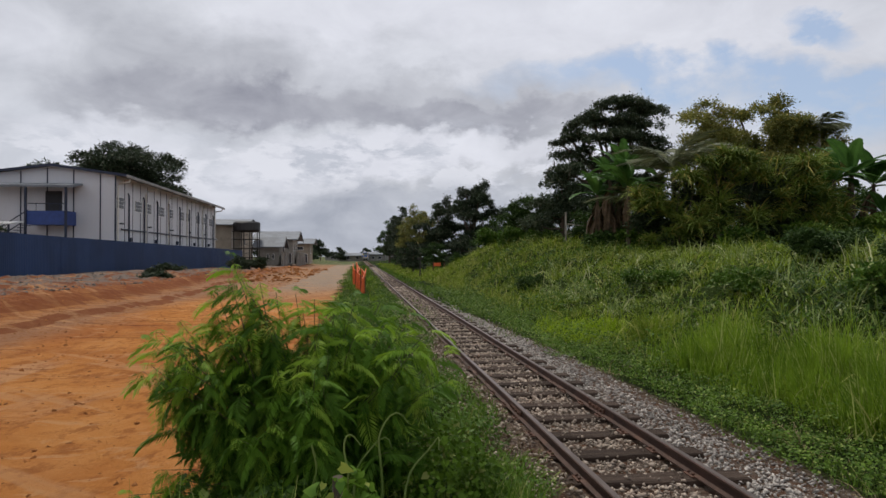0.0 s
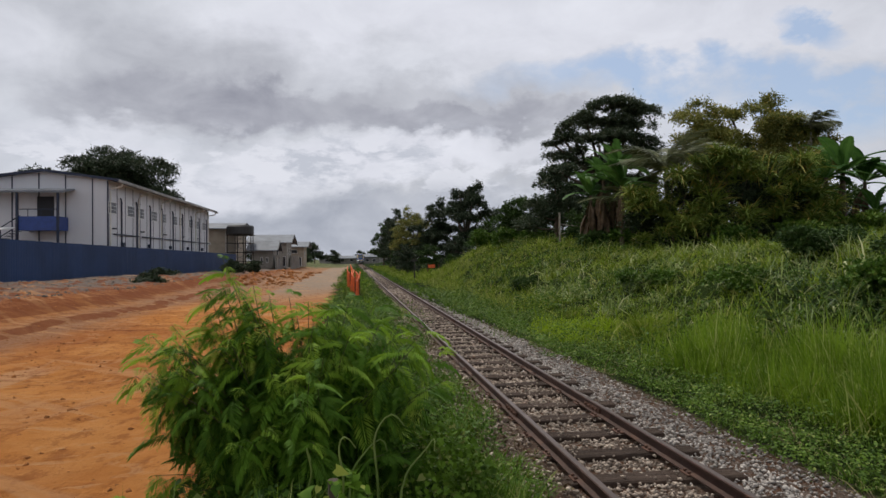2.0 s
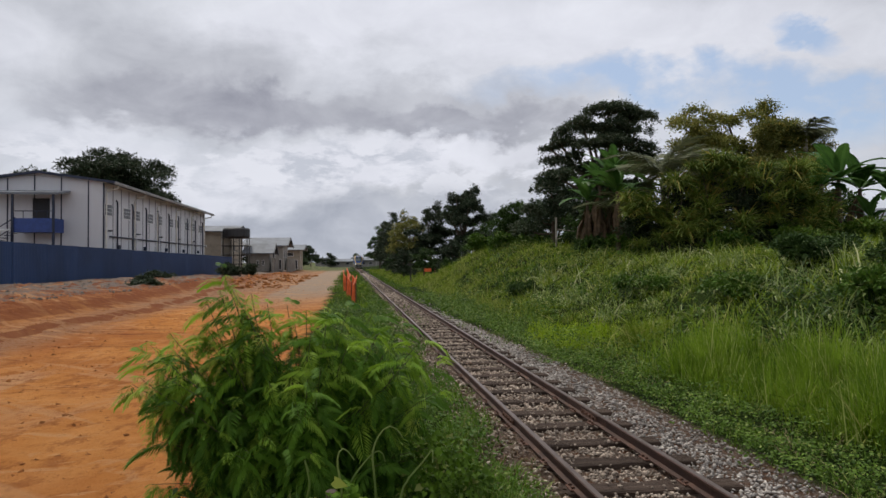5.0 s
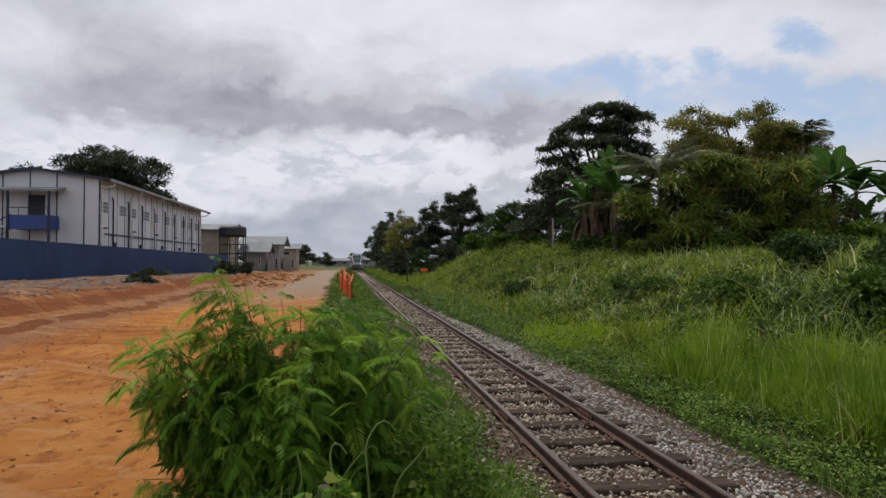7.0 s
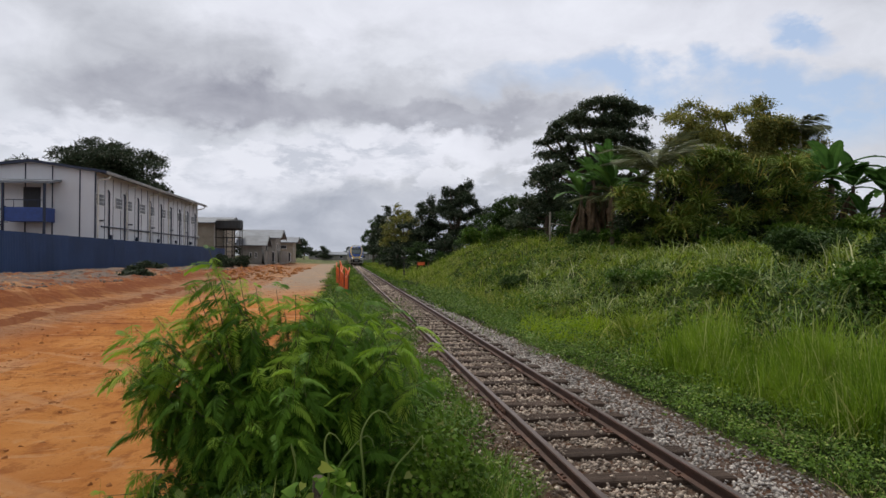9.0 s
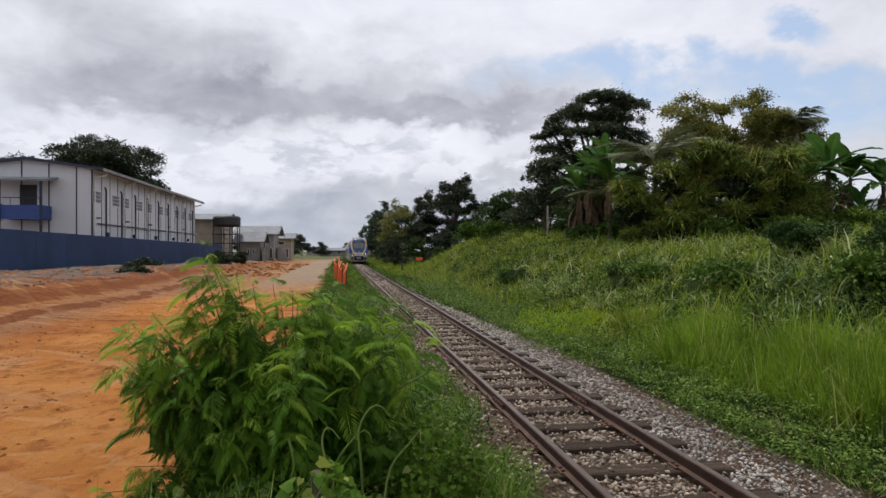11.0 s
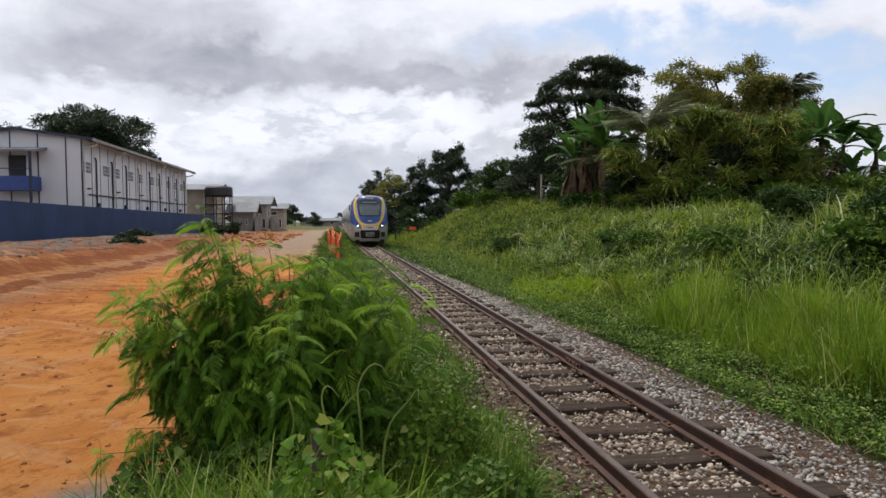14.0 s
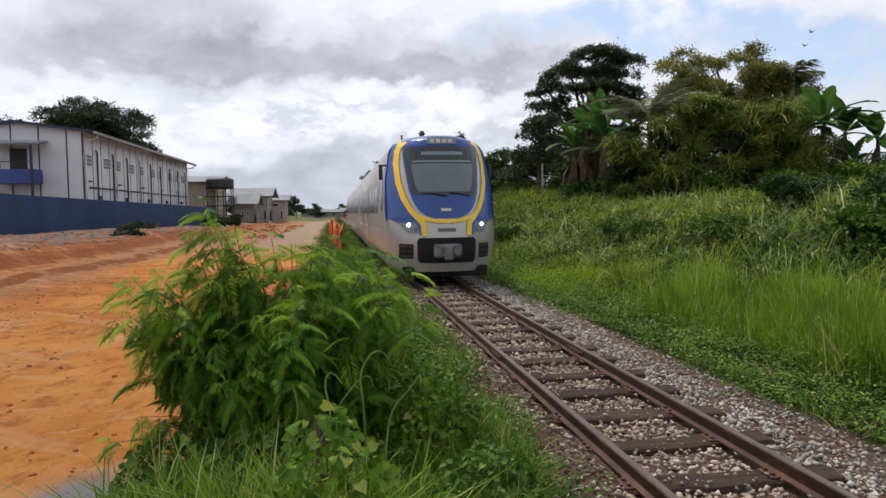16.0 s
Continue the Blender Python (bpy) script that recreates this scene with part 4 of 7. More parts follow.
# ---- the train ----
PROFILE = [(0.30, 1.24), (0.55, 1.31), (0.9, 1.36), (1.4, 1.375), (2.2, 1.375), (2.6, 1.36), (2.95, 1.30), (3.25, 1.25), (3.45, 1.17), (3.58, 1.05), (3.67, 0.84), (3.72, 0.52), (3.735, 0.04)]
RAKE = [(0.30, 0.16), (0.55, 0.05), (0.8, 0.0), (1.15, 0.0), (1.6, 0.10), (2.1, 0.26), (2.6, 0.44), (3.1, 0.63), (3.4, 0.75), (3.55, 0.83), (3.64, 0.96), (3.70, 1.2), (3.725, 1.6), (3.735, 2.1)]


def lerp(table, z):
    return float(np.interp(z, [p[0] for p in table], [p[1] for p in table]))


def nose(x, z, out=0.0):
    """A place on the rounded cab front."""
    a = min(1.0, abs(x) / lerp(PROFILE, z))
    return Vector((x, lerp(RAKE, z) + 0.95 * a ** 3 - out, z))


def patch(bm, z0, z1, left, right, out, nz=12, nx=8):
    rows = []
    for i in range(nz + 1):
        z = z0 + (z1 - z0) * i / nz
        a, b = left(z), right(z)
        rows.append([bm.verts.new(nose(a + (b - a) * j / nx, z, out)) for j in range(nx + 1)])
    for p, q in zip(rows, rows[1:]):
        for j in range(nx):
            bm.faces.new((p[j], p[j + 1], q[j + 1], q[j]))
    return bm


def ribbon(bm, pts, width, out):
    """A painted band along a line on the cab front, given as x, z."""
    fine = []
    for (x0, z0), (x1, z1) in zip(pts, pts[1:]):
        fine += [(x0 + (x1 - x0) * k / 6, z0 + (z1 - z0) * k / 6) for k in range(6)]
    fine.append(pts[-1])
    rows = []
    for i, (x, z) in enumerate(fine):
        xa, za = fine[max(i - 1, 0)]
        xb, zb = fine[min(i + 1, len(fine) - 1)]
        d = Vector((xb - xa, zb - za)).normalized()
        n = Vector((-d.y, d.x)) * width / 2
        rows.append([bm.verts.new(nose(x + n.x * k, z + n.y * k, out)) for k in (-1, 0, 1)])
    for p, q in zip(rows, rows[1:]):
        for j in range(2):
            bm.faces.new((p[j], p[j + 1], q[j + 1], q[j]))
    return bm


BAND = [(1.20, 0.54), (1.48, 0.57), (1.58, 0.66), (1.80, 0.84), (2.1, 0.99), (2.5, 1.09), (3.0, 1.11), (3.3, 1.06), (3.45, 0.98), (3.56, 0.84)]


def yellow_x(z):
    return lerp(BAND, z)


def side_strip(bm, sx, y0, y1, z0, z1, out, rows=6):
    """A strip on a coach side that follows its curve."""
    last = None
    for i in range(rows + 1):
        z = z0 + (z1 - z0) * i / rows
        x = sx * (lerp(PROFILE, z) + out)
        cur = [bm.verts.new((x, y0(z) if callable(y0) else y0, z)), bm.verts.new((x, y1(z) if callable(y1) else y1, z))]
        if last:
            bm.faces.new((last[0], last[1], cur[1], cur[0]))
        last = cur
    return bm


def coach(front, label):
    L = 20.4
    c = thing("railcar", Matrix.Identity(4), label, "train", "cars of the train")
    bm = bmesh.new()
    zs = [p[0] for p in PROFILE]
    zs = sorted(set([round(z, 3) for z in zs] + [0.7, 1.15, 1.6, 1.9, 2.4, 2.8, 3.1, 3.35, 3.52, 3.63, 3.70]))
    grid = []
    n = 20
    for z in zs:
        w = lerp(PROFILE, z)
        row = []
        for j in range(n + 1):
            a = -1 + 2 * j / n
            row.append(bm.verts.new(nose(a * w, z) if front else Vector((a * w, 0.0, z))))
        grid.append(row)
    for p, q in zip(grid, grid[1:]):
        for j in range(n):
            bm.faces.new((p[j], p[j + 1], q[j + 1], q[j]))
    back = [[bm.verts.new((s * lerp(PROFILE, z), L, z)) for s in (-1, 1)] for z in zs]
    for i in range(len(zs) - 1):
        bm.faces.new((grid[i][0], grid[i + 1][0], back[i + 1][0], back[i][0]))
        bm.faces.new((grid[i][n], back[i][1], back[i + 1][1], grid[i + 1][n]))
        bm.faces.new((back[i][0], back[i + 1][0], back[i + 1][1], back[i][1]))
    bm.faces.new([grid[0][j] for j in range(n, -1, -1)] + [back[0][0], back[0][1]])
    body = part("body", bm, M["silver"], c, "silver-grey painted coach body")
    for f in body.data.polygons:
        f.use_smooth = True
    body.data.set_sharp_from_angle(angle=radians(38))
    # side windows, doors and seams
    for sx in (-1, 1):
        start = 4.4 if front else 1.6
        y = start
        while y + 1.5 < L - 0.8:
            door = abs(y - (start + 3 * 1.75)) < 0.1 or abs(y - (start + 6 * 1.75)) < 0.1
            if door:
                bm = bmesh.new()
                side_strip(bm, sx, y - 0.05, y + 1.3, 0.75, 2.75, 0.012)
                d = part("door", bm, M["silver"], c, "sliding coach door")
                bm = bmesh.new()
                for q in (-0.07, 0.60, 1.30):
                    side_strip(bm, sx, y + q, y + q + 0.05, 0.75, 2.78, 0.016)
                part("seal", bm, M["gap"], d)
                bm = bmesh.new()
                side_strip(bm, sx, y + 0.12, y + 0.5, 1.7, 2.5, 0.018), side_strip(bm, sx, y + 0.76, y + 1.14, 1.7, 2.5, 0.018)
                part("pane", bm, M["sideglass"], d)
            else:
                bm = bmesh.new()
                side_strip(bm, sx, y, y + 1.45, 1.72, 2.52, 0.010)
                part("window", bm, M["sideglass"], c, "tinted side window")
            y += 1.75
        bm = bmesh.new()
        side_strip(bm, sx, 2.5 if front else 0.1, L - 0.1, 1.18, 1.30, 0.006)
        part("waist_stripe", bm, M["fascia"], c, "dull warm-grey waist stripe")
    # underframe and bogies
    boxed("underframe", (-1.1, 1.1, 5.6, L - 5.6, 0.28, 0.8), M["under"], c, "grimy underfloor equipment", 0.05)
    for yb in (3.2, L - 3.2):
        bg = boxed("bogie", (-1.05, 1.05, yb - 1.5, yb + 1.5, 0.38, 0.62), M["under"], c, "dark bogie", 0.06)
        for dy in (-1.05, 1.05):
            for sx in (-1, 1):
                o = tubed("wheel", [(sx * 0.46, yb + dy, 0.405), (sx * 0.60, yb + dy, 0.405)], 0.40, M["under"], bg, "", 20)
                o["label"] = "dark steel wheel"
            boxed("axle", (-0.9, 0.9, yb + dy - 0.08, yb + dy + 0.08, 0.33, 0.49), M["under"], bg)
    # roof gear
    for y, h in ((6.0, 0.26), (10.4, 0.30), (15.2, 0.26)):
        boxed("roof_unit", (-0.75, 0.75, y, y + 2.6, 3.60, 3.66 + h), M["silver"], c, "roof air-conditioning unit", 0.06)
    if not front:
        boxed("gangway", (-0.5, 0.5, -0.45, 0.0, 0.7, 2.9), M["gap"], c, "black rubber gangway")
        return c
    # cab livery
    for sx in (-1, 1):
        def inner(z, s=sx):
            return s * yellow_x(z)

        def outer(z, s=sx):
            w = lerp(PROFILE, z)
            t = (z - 1.12) / 0.5
            return s * (0.50 + (w - 0.50) * t if t < 1 else w)
        bm = bmesh.new()
        patch(bm, 1.13, 3.52, inner, outer, 0.022, 30, 8)
        edge = lambda z: lerp(RAKE, z) + 0.90
        tail = lambda z: lerp(RAKE, z) + 0.94 + 0.02 + 0.62 * math.sin(math.pi * min(1, max(0, (z - 1.5) / 2.05))) ** 0.6
        side_strip(bm, sx, edge, tail, 1.55, 3.50, 0.012, 16)
        part("side_mask", bm, M["coachblue"], c, "blue cab corner panel")
        bm = bmesh.new()
        ribbon(bm, [(sx * yellow_x(z), z) for z in (1.18, 1.48, 1.58, 1.8, 2.1, 2.5, 3.0, 3.3, 3.45, 3.55)], 0.125, 0.030)
        part("yellow_band", bm, M["yellow"], c, "yellow swoosh band")
        lens = part("headlight", patch(bmesh.new(), 1.24, 1.50, lambda z, s=sx: s * (0.64 + (z - 1.24) * 0.35), lambda z, s=sx: s * (0.92 + (z - 1.24) * 0.9), 0.034, 5, 6), M["lens"], c, "swept headlight lens")
        lamp = nose(sx * 0.90, 1.44, 0.038)
        tubed("lamp", [lamp, lamp + Vector((0, -0.03, 0)), lamp + Vector((0, -0.04, 0))], [0.05, 0.045, 0.02], M["headlight"], lens, "lit white headlamp", 14)
        lamp = nose(sx * 0.74, 1.34, 0.038)
        tubed("lamp", [lamp, lamp + Vector((0, -0.02, 0))], 0.05, M["lens"], lens, "unlit lamp", 12)
        g = part("grille", patch(bmesh.new(), 0.62, 0.98, lambda z, s=sx: s * 0.80, lambda z, s=sx: s * 1.12, 0.010, 4, 4), M["gap"], c, "black step grille")
        for z in (0.66, 0.78, 0.90):
            part("slat", patch(bmesh.new(), z, z + 0.05, lambda q, s=sx: s * 0.82, lambda q, s=sx: s * 1.10, 0.03, 1, 4), M["under"], g)
        # mirror
        bm = bmesh.new()
        box(bm, *sorted((sx * 1.40, sx * 1.50)), 1.75, 1.83, 2.6, 3.0, 0.02)
        box(bm, *sorted((sx * 1.28, sx * 1.45)), 1.77, 1.81, 2.95, 3.0)
        part("mirror", bm, M["black"], c, "black wing mirror")
        bm = bmesh.new()
        for y in (2.35, 3.02):
            side_strip(bm, sx, y, y + 0.04, 0.95, 2.95, 0.012)
        part("cab_door_seam", bm, M["gap"], c)
        bm = bmesh.new()
        side_strip(bm, sx, 2.45, 2.98, 1.8, 2.7, 0.012)
        part("cab_window", bm, M["sideglass"], c, "tinted cab side window")
    band = [(1.60, 0.32), (1.68, 0.52), (1.80, 0.66), (2.0, 0.77), (2.3, 0.86), (2.8, 0.92), (3.2, 0.95), (3.42, 0.93)]
    part("front_mask", patch(bmesh.new(), 1.60, 3.42, lambda z: -lerp(band, z), lambda z: lerp(band, z), 0.022, 24, 16), M["coachblue"], c, "blue centre panel below the windscreen")
    part("brow", patch(bmesh.new(), 3.42, 3.665, lambda z: -lerp(PROFILE, z) * 0.86, lambda z: lerp(PROFILE, z) * 0.84, 0.022, 10, 16), M["coachblue"], c, "blue brow above the windscreen")
    bm = bmesh.new()
    u_line = [(-0.84, 1.80), (-0.72, 1.68), (-0.52, 1.585), (-0.28, 1.535), (0, 1.52), (0.28, 1.535), (0.52, 1.585), (0.72, 1.68), (0.84, 1.80)]
    ribbon(bm, u_line, 0.085, 0.032)
    part("yellow_band", bm, M["yellow"], c, "yellow curved band under the windscreen")
    shield = [(2.16, 0.74), (2.24, 0.79), (2.7, 0.87), (3.2, 0.92), (3.34, 0.90), (3.38, 0.86)]
    ws = part("windscreen", patch(bmesh.new(), 2.16, 3.38, lambda z: -lerp(shield, z), lambda z: lerp(shield, z), 0.034, 14, 14), M["glass"], c, "large curved dark windscreen")
    # paler inset colour stands for the bright cab and the reflected sky
    inner = [(2.24, 0.62), (2.32, 0.68), (2.70, 0.75), (2.94, 0.77)]
    part("pane", patch(bmesh.new(), 2.24, 2.94, lambda z: -lerp(inner, z), lambda z: lerp(inner, z), 0.037, 10, 12), M["cabglass"], ws, "pane painted paler for cab light and sky reflection")
    part("blind", patch(bmesh.new(), 2.98, 3.02, lambda z: -0.74, lambda z: 0.74, 0.040, 1, 10), M["sign"], ws)
    part("blind", patch(bmesh.new(), 3.16, 3.24, lambda z: -0.52, lambda z: 0.52, 0.040, 1, 10), M["sign"], ws)
    sg = boxed("destination_sign", (-0.37, 0.37, 0.73, 1.0, 3.43, 3.60), M["sign"], c, "framed route sign with unreadable marks", 0.01)
    for i in range(4):
        boxed("mark", (-0.29 + i * 0.15, -0.18 + i * 0.15, 0.722, 0.732, 3.47, 3.56), M["print"], sg)
    pl = part("number_plate", patch(bmesh.new(), 1.74, 1.86, lambda z: -0.17, lambda z: 0.17, 0.036, 1, 2), M["greyprint"], c, "small plate with plain bars")
    part("mark", patch(bmesh.new(), 1.77, 1.83, lambda z: -0.12, lambda z: 0.12, 0.042, 1, 1), M["print"], pl)
    part("emblem", patch(bmesh.new(), 1.27, 1.36, lambda z: -0.22, lambda z: 0.22, 0.012, 1, 4), M["greyprint"], c, "small grey emblem bar")
    for x0, x1 in ((-0.55, 0.05), (0.1, 0.62)):
        a, b = nose(x0, 2.22, 0.05), nose(x1, 2.14, 0.06)
        tubed("wiper", [a, (a + b) / 2 + Vector((0, -0.02, 0.01)), b], 0.018, M["black"], c, "black wiper arm", 6)
    # no hollow here: a flat black patch paints the recess's deep shade
    mouth = [(0.52, 0.64), (0.58, 0.70), (1.06, 0.72), (1.13, 0.66)]
    part("coupler_opening", patch(bmesh.new(), 0.52, 1.13, lambda z: -lerp(mouth, z), lambda z: lerp(mouth, z), 0.022, 8, 12), M["gap"], c, "flat patch painted black for the shade of the coupler recess")
    bm = bmesh.new()
    box(bm, -0.34, 0.34, -0.14, 0.05, 0.64, 0.98, 0.05)
    box(bm, -0.12, 0.10, -0.34, -0.10, 0.60, 0.96, 0.04)
    tube(bm, [(0.2, -0.16, 0.8), (0.2, -0.28, 0.8)], [0.13, 0.09], 12)
    part("coupler", bm, M["coupler"], c, "grey cast coupler")
    boxed("cowcatcher", (-1.05, 1.05, 0.35, 0.6, 0.16, 0.42), M["gap"], c, "black under-nose plough", 0.03)
    tubed("horn", [(-0.3, 2.2, 3.72), (-0.3, 2.2, 3.86), (-0.3, 2.2, 3.92)], [0.03, 0.09, 0.05], M["black"], c, "black roof horn", 10)
    for x in (-0.8, 0.55):
        tubed("aerial", [(x, 2.6, 3.55), (x, 2.6, 3.85)], 0.025, M["black"], c)
    return c


TRAIN = [coach(True, "silver diesel railcar with blue and yellow cab front, headlights lit"),
         coach(False, "silver trailing railcar with tinted windows"),
         coach(False, "silver trailing railcar with tinted windows")]


# ---- plants ----
LEAF = {
    "bush": leafy("feathery_leaf", (0.026, 0.074, 0.010), (0.140, 0.275, 0.024), (0.23, 0.36, 0.04), 0.30, 0.6, (1.6, 6.0)),
    "bushtip": leafy("young_feathery_leaf", (0.120, 0.240, 0.016), (0.300, 0.450, 0.045), (0.40, 0.50, 0.08), 0.40, 0.6, (1.6, 6.0)),
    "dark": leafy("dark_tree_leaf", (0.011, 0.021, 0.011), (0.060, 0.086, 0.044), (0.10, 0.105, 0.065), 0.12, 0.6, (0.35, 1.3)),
    "dusky": leafy("grey_green_tree_leaf", (0.018, 0.032, 0.017), (0.098, 0.130, 0.072), (0.14, 0.15, 0.095), 0.16, 0.55, (0.35, 1.3)),
    "edge": leafy("low_weed_leaf", (0.018, 0.050, 0.008), (0.160, 0.265, 0.032), (0.24, 0.30, 0.07), 0.22, 0.5, (0.9, 4.5)),
    "mid": leafy("green_tree_leaf", (0.012, 0.030, 0.009), (0.066, 0.120, 0.026), (0.10, 0.15, 0.05), 0.18, 0.6, (0.35, 1.3)),
    "olive": leafy("olive_yellow_leaf", (0.085, 0.105, 0.030), (0.310, 0.310, 0.085), (0.420, 0.330, 0.080), 0.26, 0.6, (0.35, 1.2)),
    "cane": leafy("cane_leaf", (0.040, 0.078, 0.016), (0.270, 0.345, 0.062), (0.420, 0.340, 0.085), 0.26, 0.6, (0.5, 2.0)),
    "banana": leafy("banana_leaf", (0.030, 0.080, 0.020), (0.105, 0.215, 0.045), None, 0.30, 0.42, (0.8, 2.0)),
    "palm": leafy("grey_palm_leaf", (0.060, 0.078, 0.036), (0.210, 0.220, 0.120), None, 0.2, 0.45, (0.8, 2.0)),
    "grass": leafy("tall_grass_blade", (0.024, 0.054, 0.005), (0.300, 0.405, 0.034), (0.40, 0.40, 0.12), 0.30, 0.55, (0.45, 2.6)),
    "bright": leafy("fresh_grass_blade", (0.060, 0.130, 0.010), (0.290, 0.420, 0.038), (0.44, 0.48, 0.15), 0.30, 0.5, (0.8, 3.5)),
    "fresh": leafy("yellow_green_grass_blade", (0.180, 0.290, 0.012), (0.430, 0.560, 0.032), (0.42, 0.48, 0.08), 0.36, 0.55, (0.8, 3.5)),
    "mound": leafy("seeding_grass_blade", (0.110, 0.160, 0.022), (0.370, 0.410, 0.085), (0.46, 0.45, 0.17), 0.30, 0.55, (0.3, 1.2)),
    "verge": leafy("verge_grass_blade", (0.018, 0.050, 0.006), (0.155, 0.270, 0.024), (0.26, 0.29, 0.08), 0.26, 0.55, (0.9, 4.5)),
    "weed": leafy("creeping_weed_leaf", (0.016, 0.046, 0.007), (0.110, 0.205, 0.024), (0.19, 0.25, 0.06), 0.22, 0.5, (0.9, 4.5)),
    "reed": leafy("dark_reed_blade", (0.012, 0.034, 0.008), (0.085, 0.150, 0.038), (0.28, 0.34, 0.16), 0.20, 0.45, (0.8, 3.0)),
    "pale": leafy("pale_drooping_blade", (0.085, 0.140, 0.030), (0.330, 0.400, 0.130), (0.50, 0.51, 0.27), 0.26, 0.4, (0.7, 3.0)),
    "straw": leafy("dry_straw", (0.20, 0.16, 0.08), (0.36, 0.30, 0.17), None, 0.2),
    "vine": leafy("vine_leaf", (0.050, 0.120, 0.013), (0.180, 0.310, 0.036), (0.300, 0.350, 0.070), 0.30, 0.45, (1.5, 6.0)),
}


def unit(v):
    return v / np.maximum(np.linalg.norm(v, axis=-1, keepdims=True), 1e-6)


def leaf_quads(p, d, nrm, length, width):
    """Diamond leaves: base p, direction d, face normal nrm. Returns verts and quads."""
    n = len(p)
    sd = unit(np.cross(d, nrm))
    L, W = length[:, None], width[:, None]
    v = np.stack([p, p + d * L * 0.45 + sd * W * 0.5, p + d * L, p + d * L * 0.45 - sd * W * 0.5], 1)
    return v.reshape(-1, 3), np.arange(4 * n).reshape(-1, 4)


def crown(blobs, mat, parent, seed, leaf=0.22, clump=0.5, per=26, density=1.0, label="", name="crown", flat=0.5, split=3):
    """A ragged crown: clumps of leaves over the shells of several ellipsoids (x, y, z, rx, ry, rz), each broken into smaller masses."""
    rs = np.random.RandomState(seed)
    if split:
        broken = []
        for b in blobs:
            b = np.array(b)
            for _ in range(split):
                d = unit(rs.normal(0, 1, 3)) * rs.uniform(0.40, 0.85)
                broken.append(np.concatenate([b[:3] + d * b[3:], b[3:] * rs.uniform(0.50, 0.78, 3)]))
        blobs = broken
    P, D, N, S = [], [], [], []
    for bx, by, bz, rx, ry, rz in blobs:
        area = (rx * ry + rx * rz + ry * rz) / 3 * 12.6
        n = max(6, int(area * density / (clump * clump) * 0.8))
        w = unit(rs.normal(0, 1, (n, 3)))
        w[:, 2] = np.where(w[:, 2] < -0.3, -w[:, 2] * 0.6, w[:, 2])
        r = rs.uniform(0.35, 1.0, n) ** 0.45 * rs.uniform(0.84, 1.12, n)
        c = np.array([bx, by, bz]) + w * r[:, None] * np.array([rx, ry, rz])
        size = clump * rs.uniform(0.55, 1.25, n)
        k = rs.poisson(per, n)
        idx = np.repeat(np.arange(n), k)
        off = rs.normal(0, 1, (len(idx), 3)) * size[idx][:, None] * np.array([0.38, 0.38, 0.38 * flat + 0.08])
        P.append(c[idx] + off)
        out = unit(off + 0.6 * w[idx] + rs.normal(0, 0.4, off.shape))
        out[:, 2] -= 0.25
        D.append(unit(out))
        N.append(unit(rs.normal(0, 0.55, off.shape) + np.array([0, 0, 1.0])))
        S.append(leaf * rs.uniform(0.55, 1.3, len(idx)))
    P, D, N, S = (np.concatenate(q) for q in (P, D, N, S))
    sd = unit(np.cross(D, N)) * (S * 0.34)[:, None]
    v = np.stack([P - sd, P + sd, P + D * S[:, None]], 1).reshape(-1, 3)
    f = np.arange(len(v)).reshape(-1, 3)
    ob = faces_mesh(name, v, f, mat, parent, label)
    ob["kind"] = "stuff"
    return ob


def tree(name, x, y, h, blobs, mat, seed, label, trunk=0.22, leaf=0.22, clump=0.5, per=26, density=1.0, bark="bark", flat=0.5, split=3):
    """A tree at x, y: tapered trunk, a limb into each mass of the crown, and leaves. blobs are relative to the foot."""
    z = float(height(x, y)) - 0.1
    t = thing(name, pose(x, y, z), label, "tree" if name == "tree" else "shrub")
    rng = random.Random(seed)
    fork = h * 0.32
    lean = Vector((rng.uniform(-0.3, 0.3), rng.uniform(-0.3, 0.3), 0))
    top = Vector((sum(b[0] for b in blobs) / len(blobs) * 0.5, sum(b[1] for b in blobs) / len(blobs) * 0.5, h * 0.62))
    tubed("trunk", [(0, 0, 0), (lean.x * 0.4, lean.y * 0.4, fork * 0.5), (top.x * 0.4, top.y * 0.4, fork), (top.x * 0.8, top.y * 0.8, (fork + top.z) / 2), top], [trunk * 1.25, trunk, trunk * 0.85, trunk * 0.6, trunk * 0.3], M[bark], t, "", 9)
    for b in blobs:
        e = Vector(b[:3])
        s0 = Vector((top.x * 0.4, top.y * 0.4, min(fork * rng.uniform(0.9, 1.3), e.z * 0.8)))
        mid = s0.lerp(e, 0.55) + Vector((rng.uniform(-0.2, 0.2), rng.uniform(-0.2, 0.2), -0.08 * (e - s0).length))
        tubed("limb", [s0, mid, e, e + (e - mid) * 0.06], [trunk * 0.5, trunk * 0.36, trunk * 0.2, trunk * 0.06], M[bark], t, "", 6)
    crown(blobs, mat, t, seed, leaf, clump, per, density, "", "crown", flat, split)
    return t


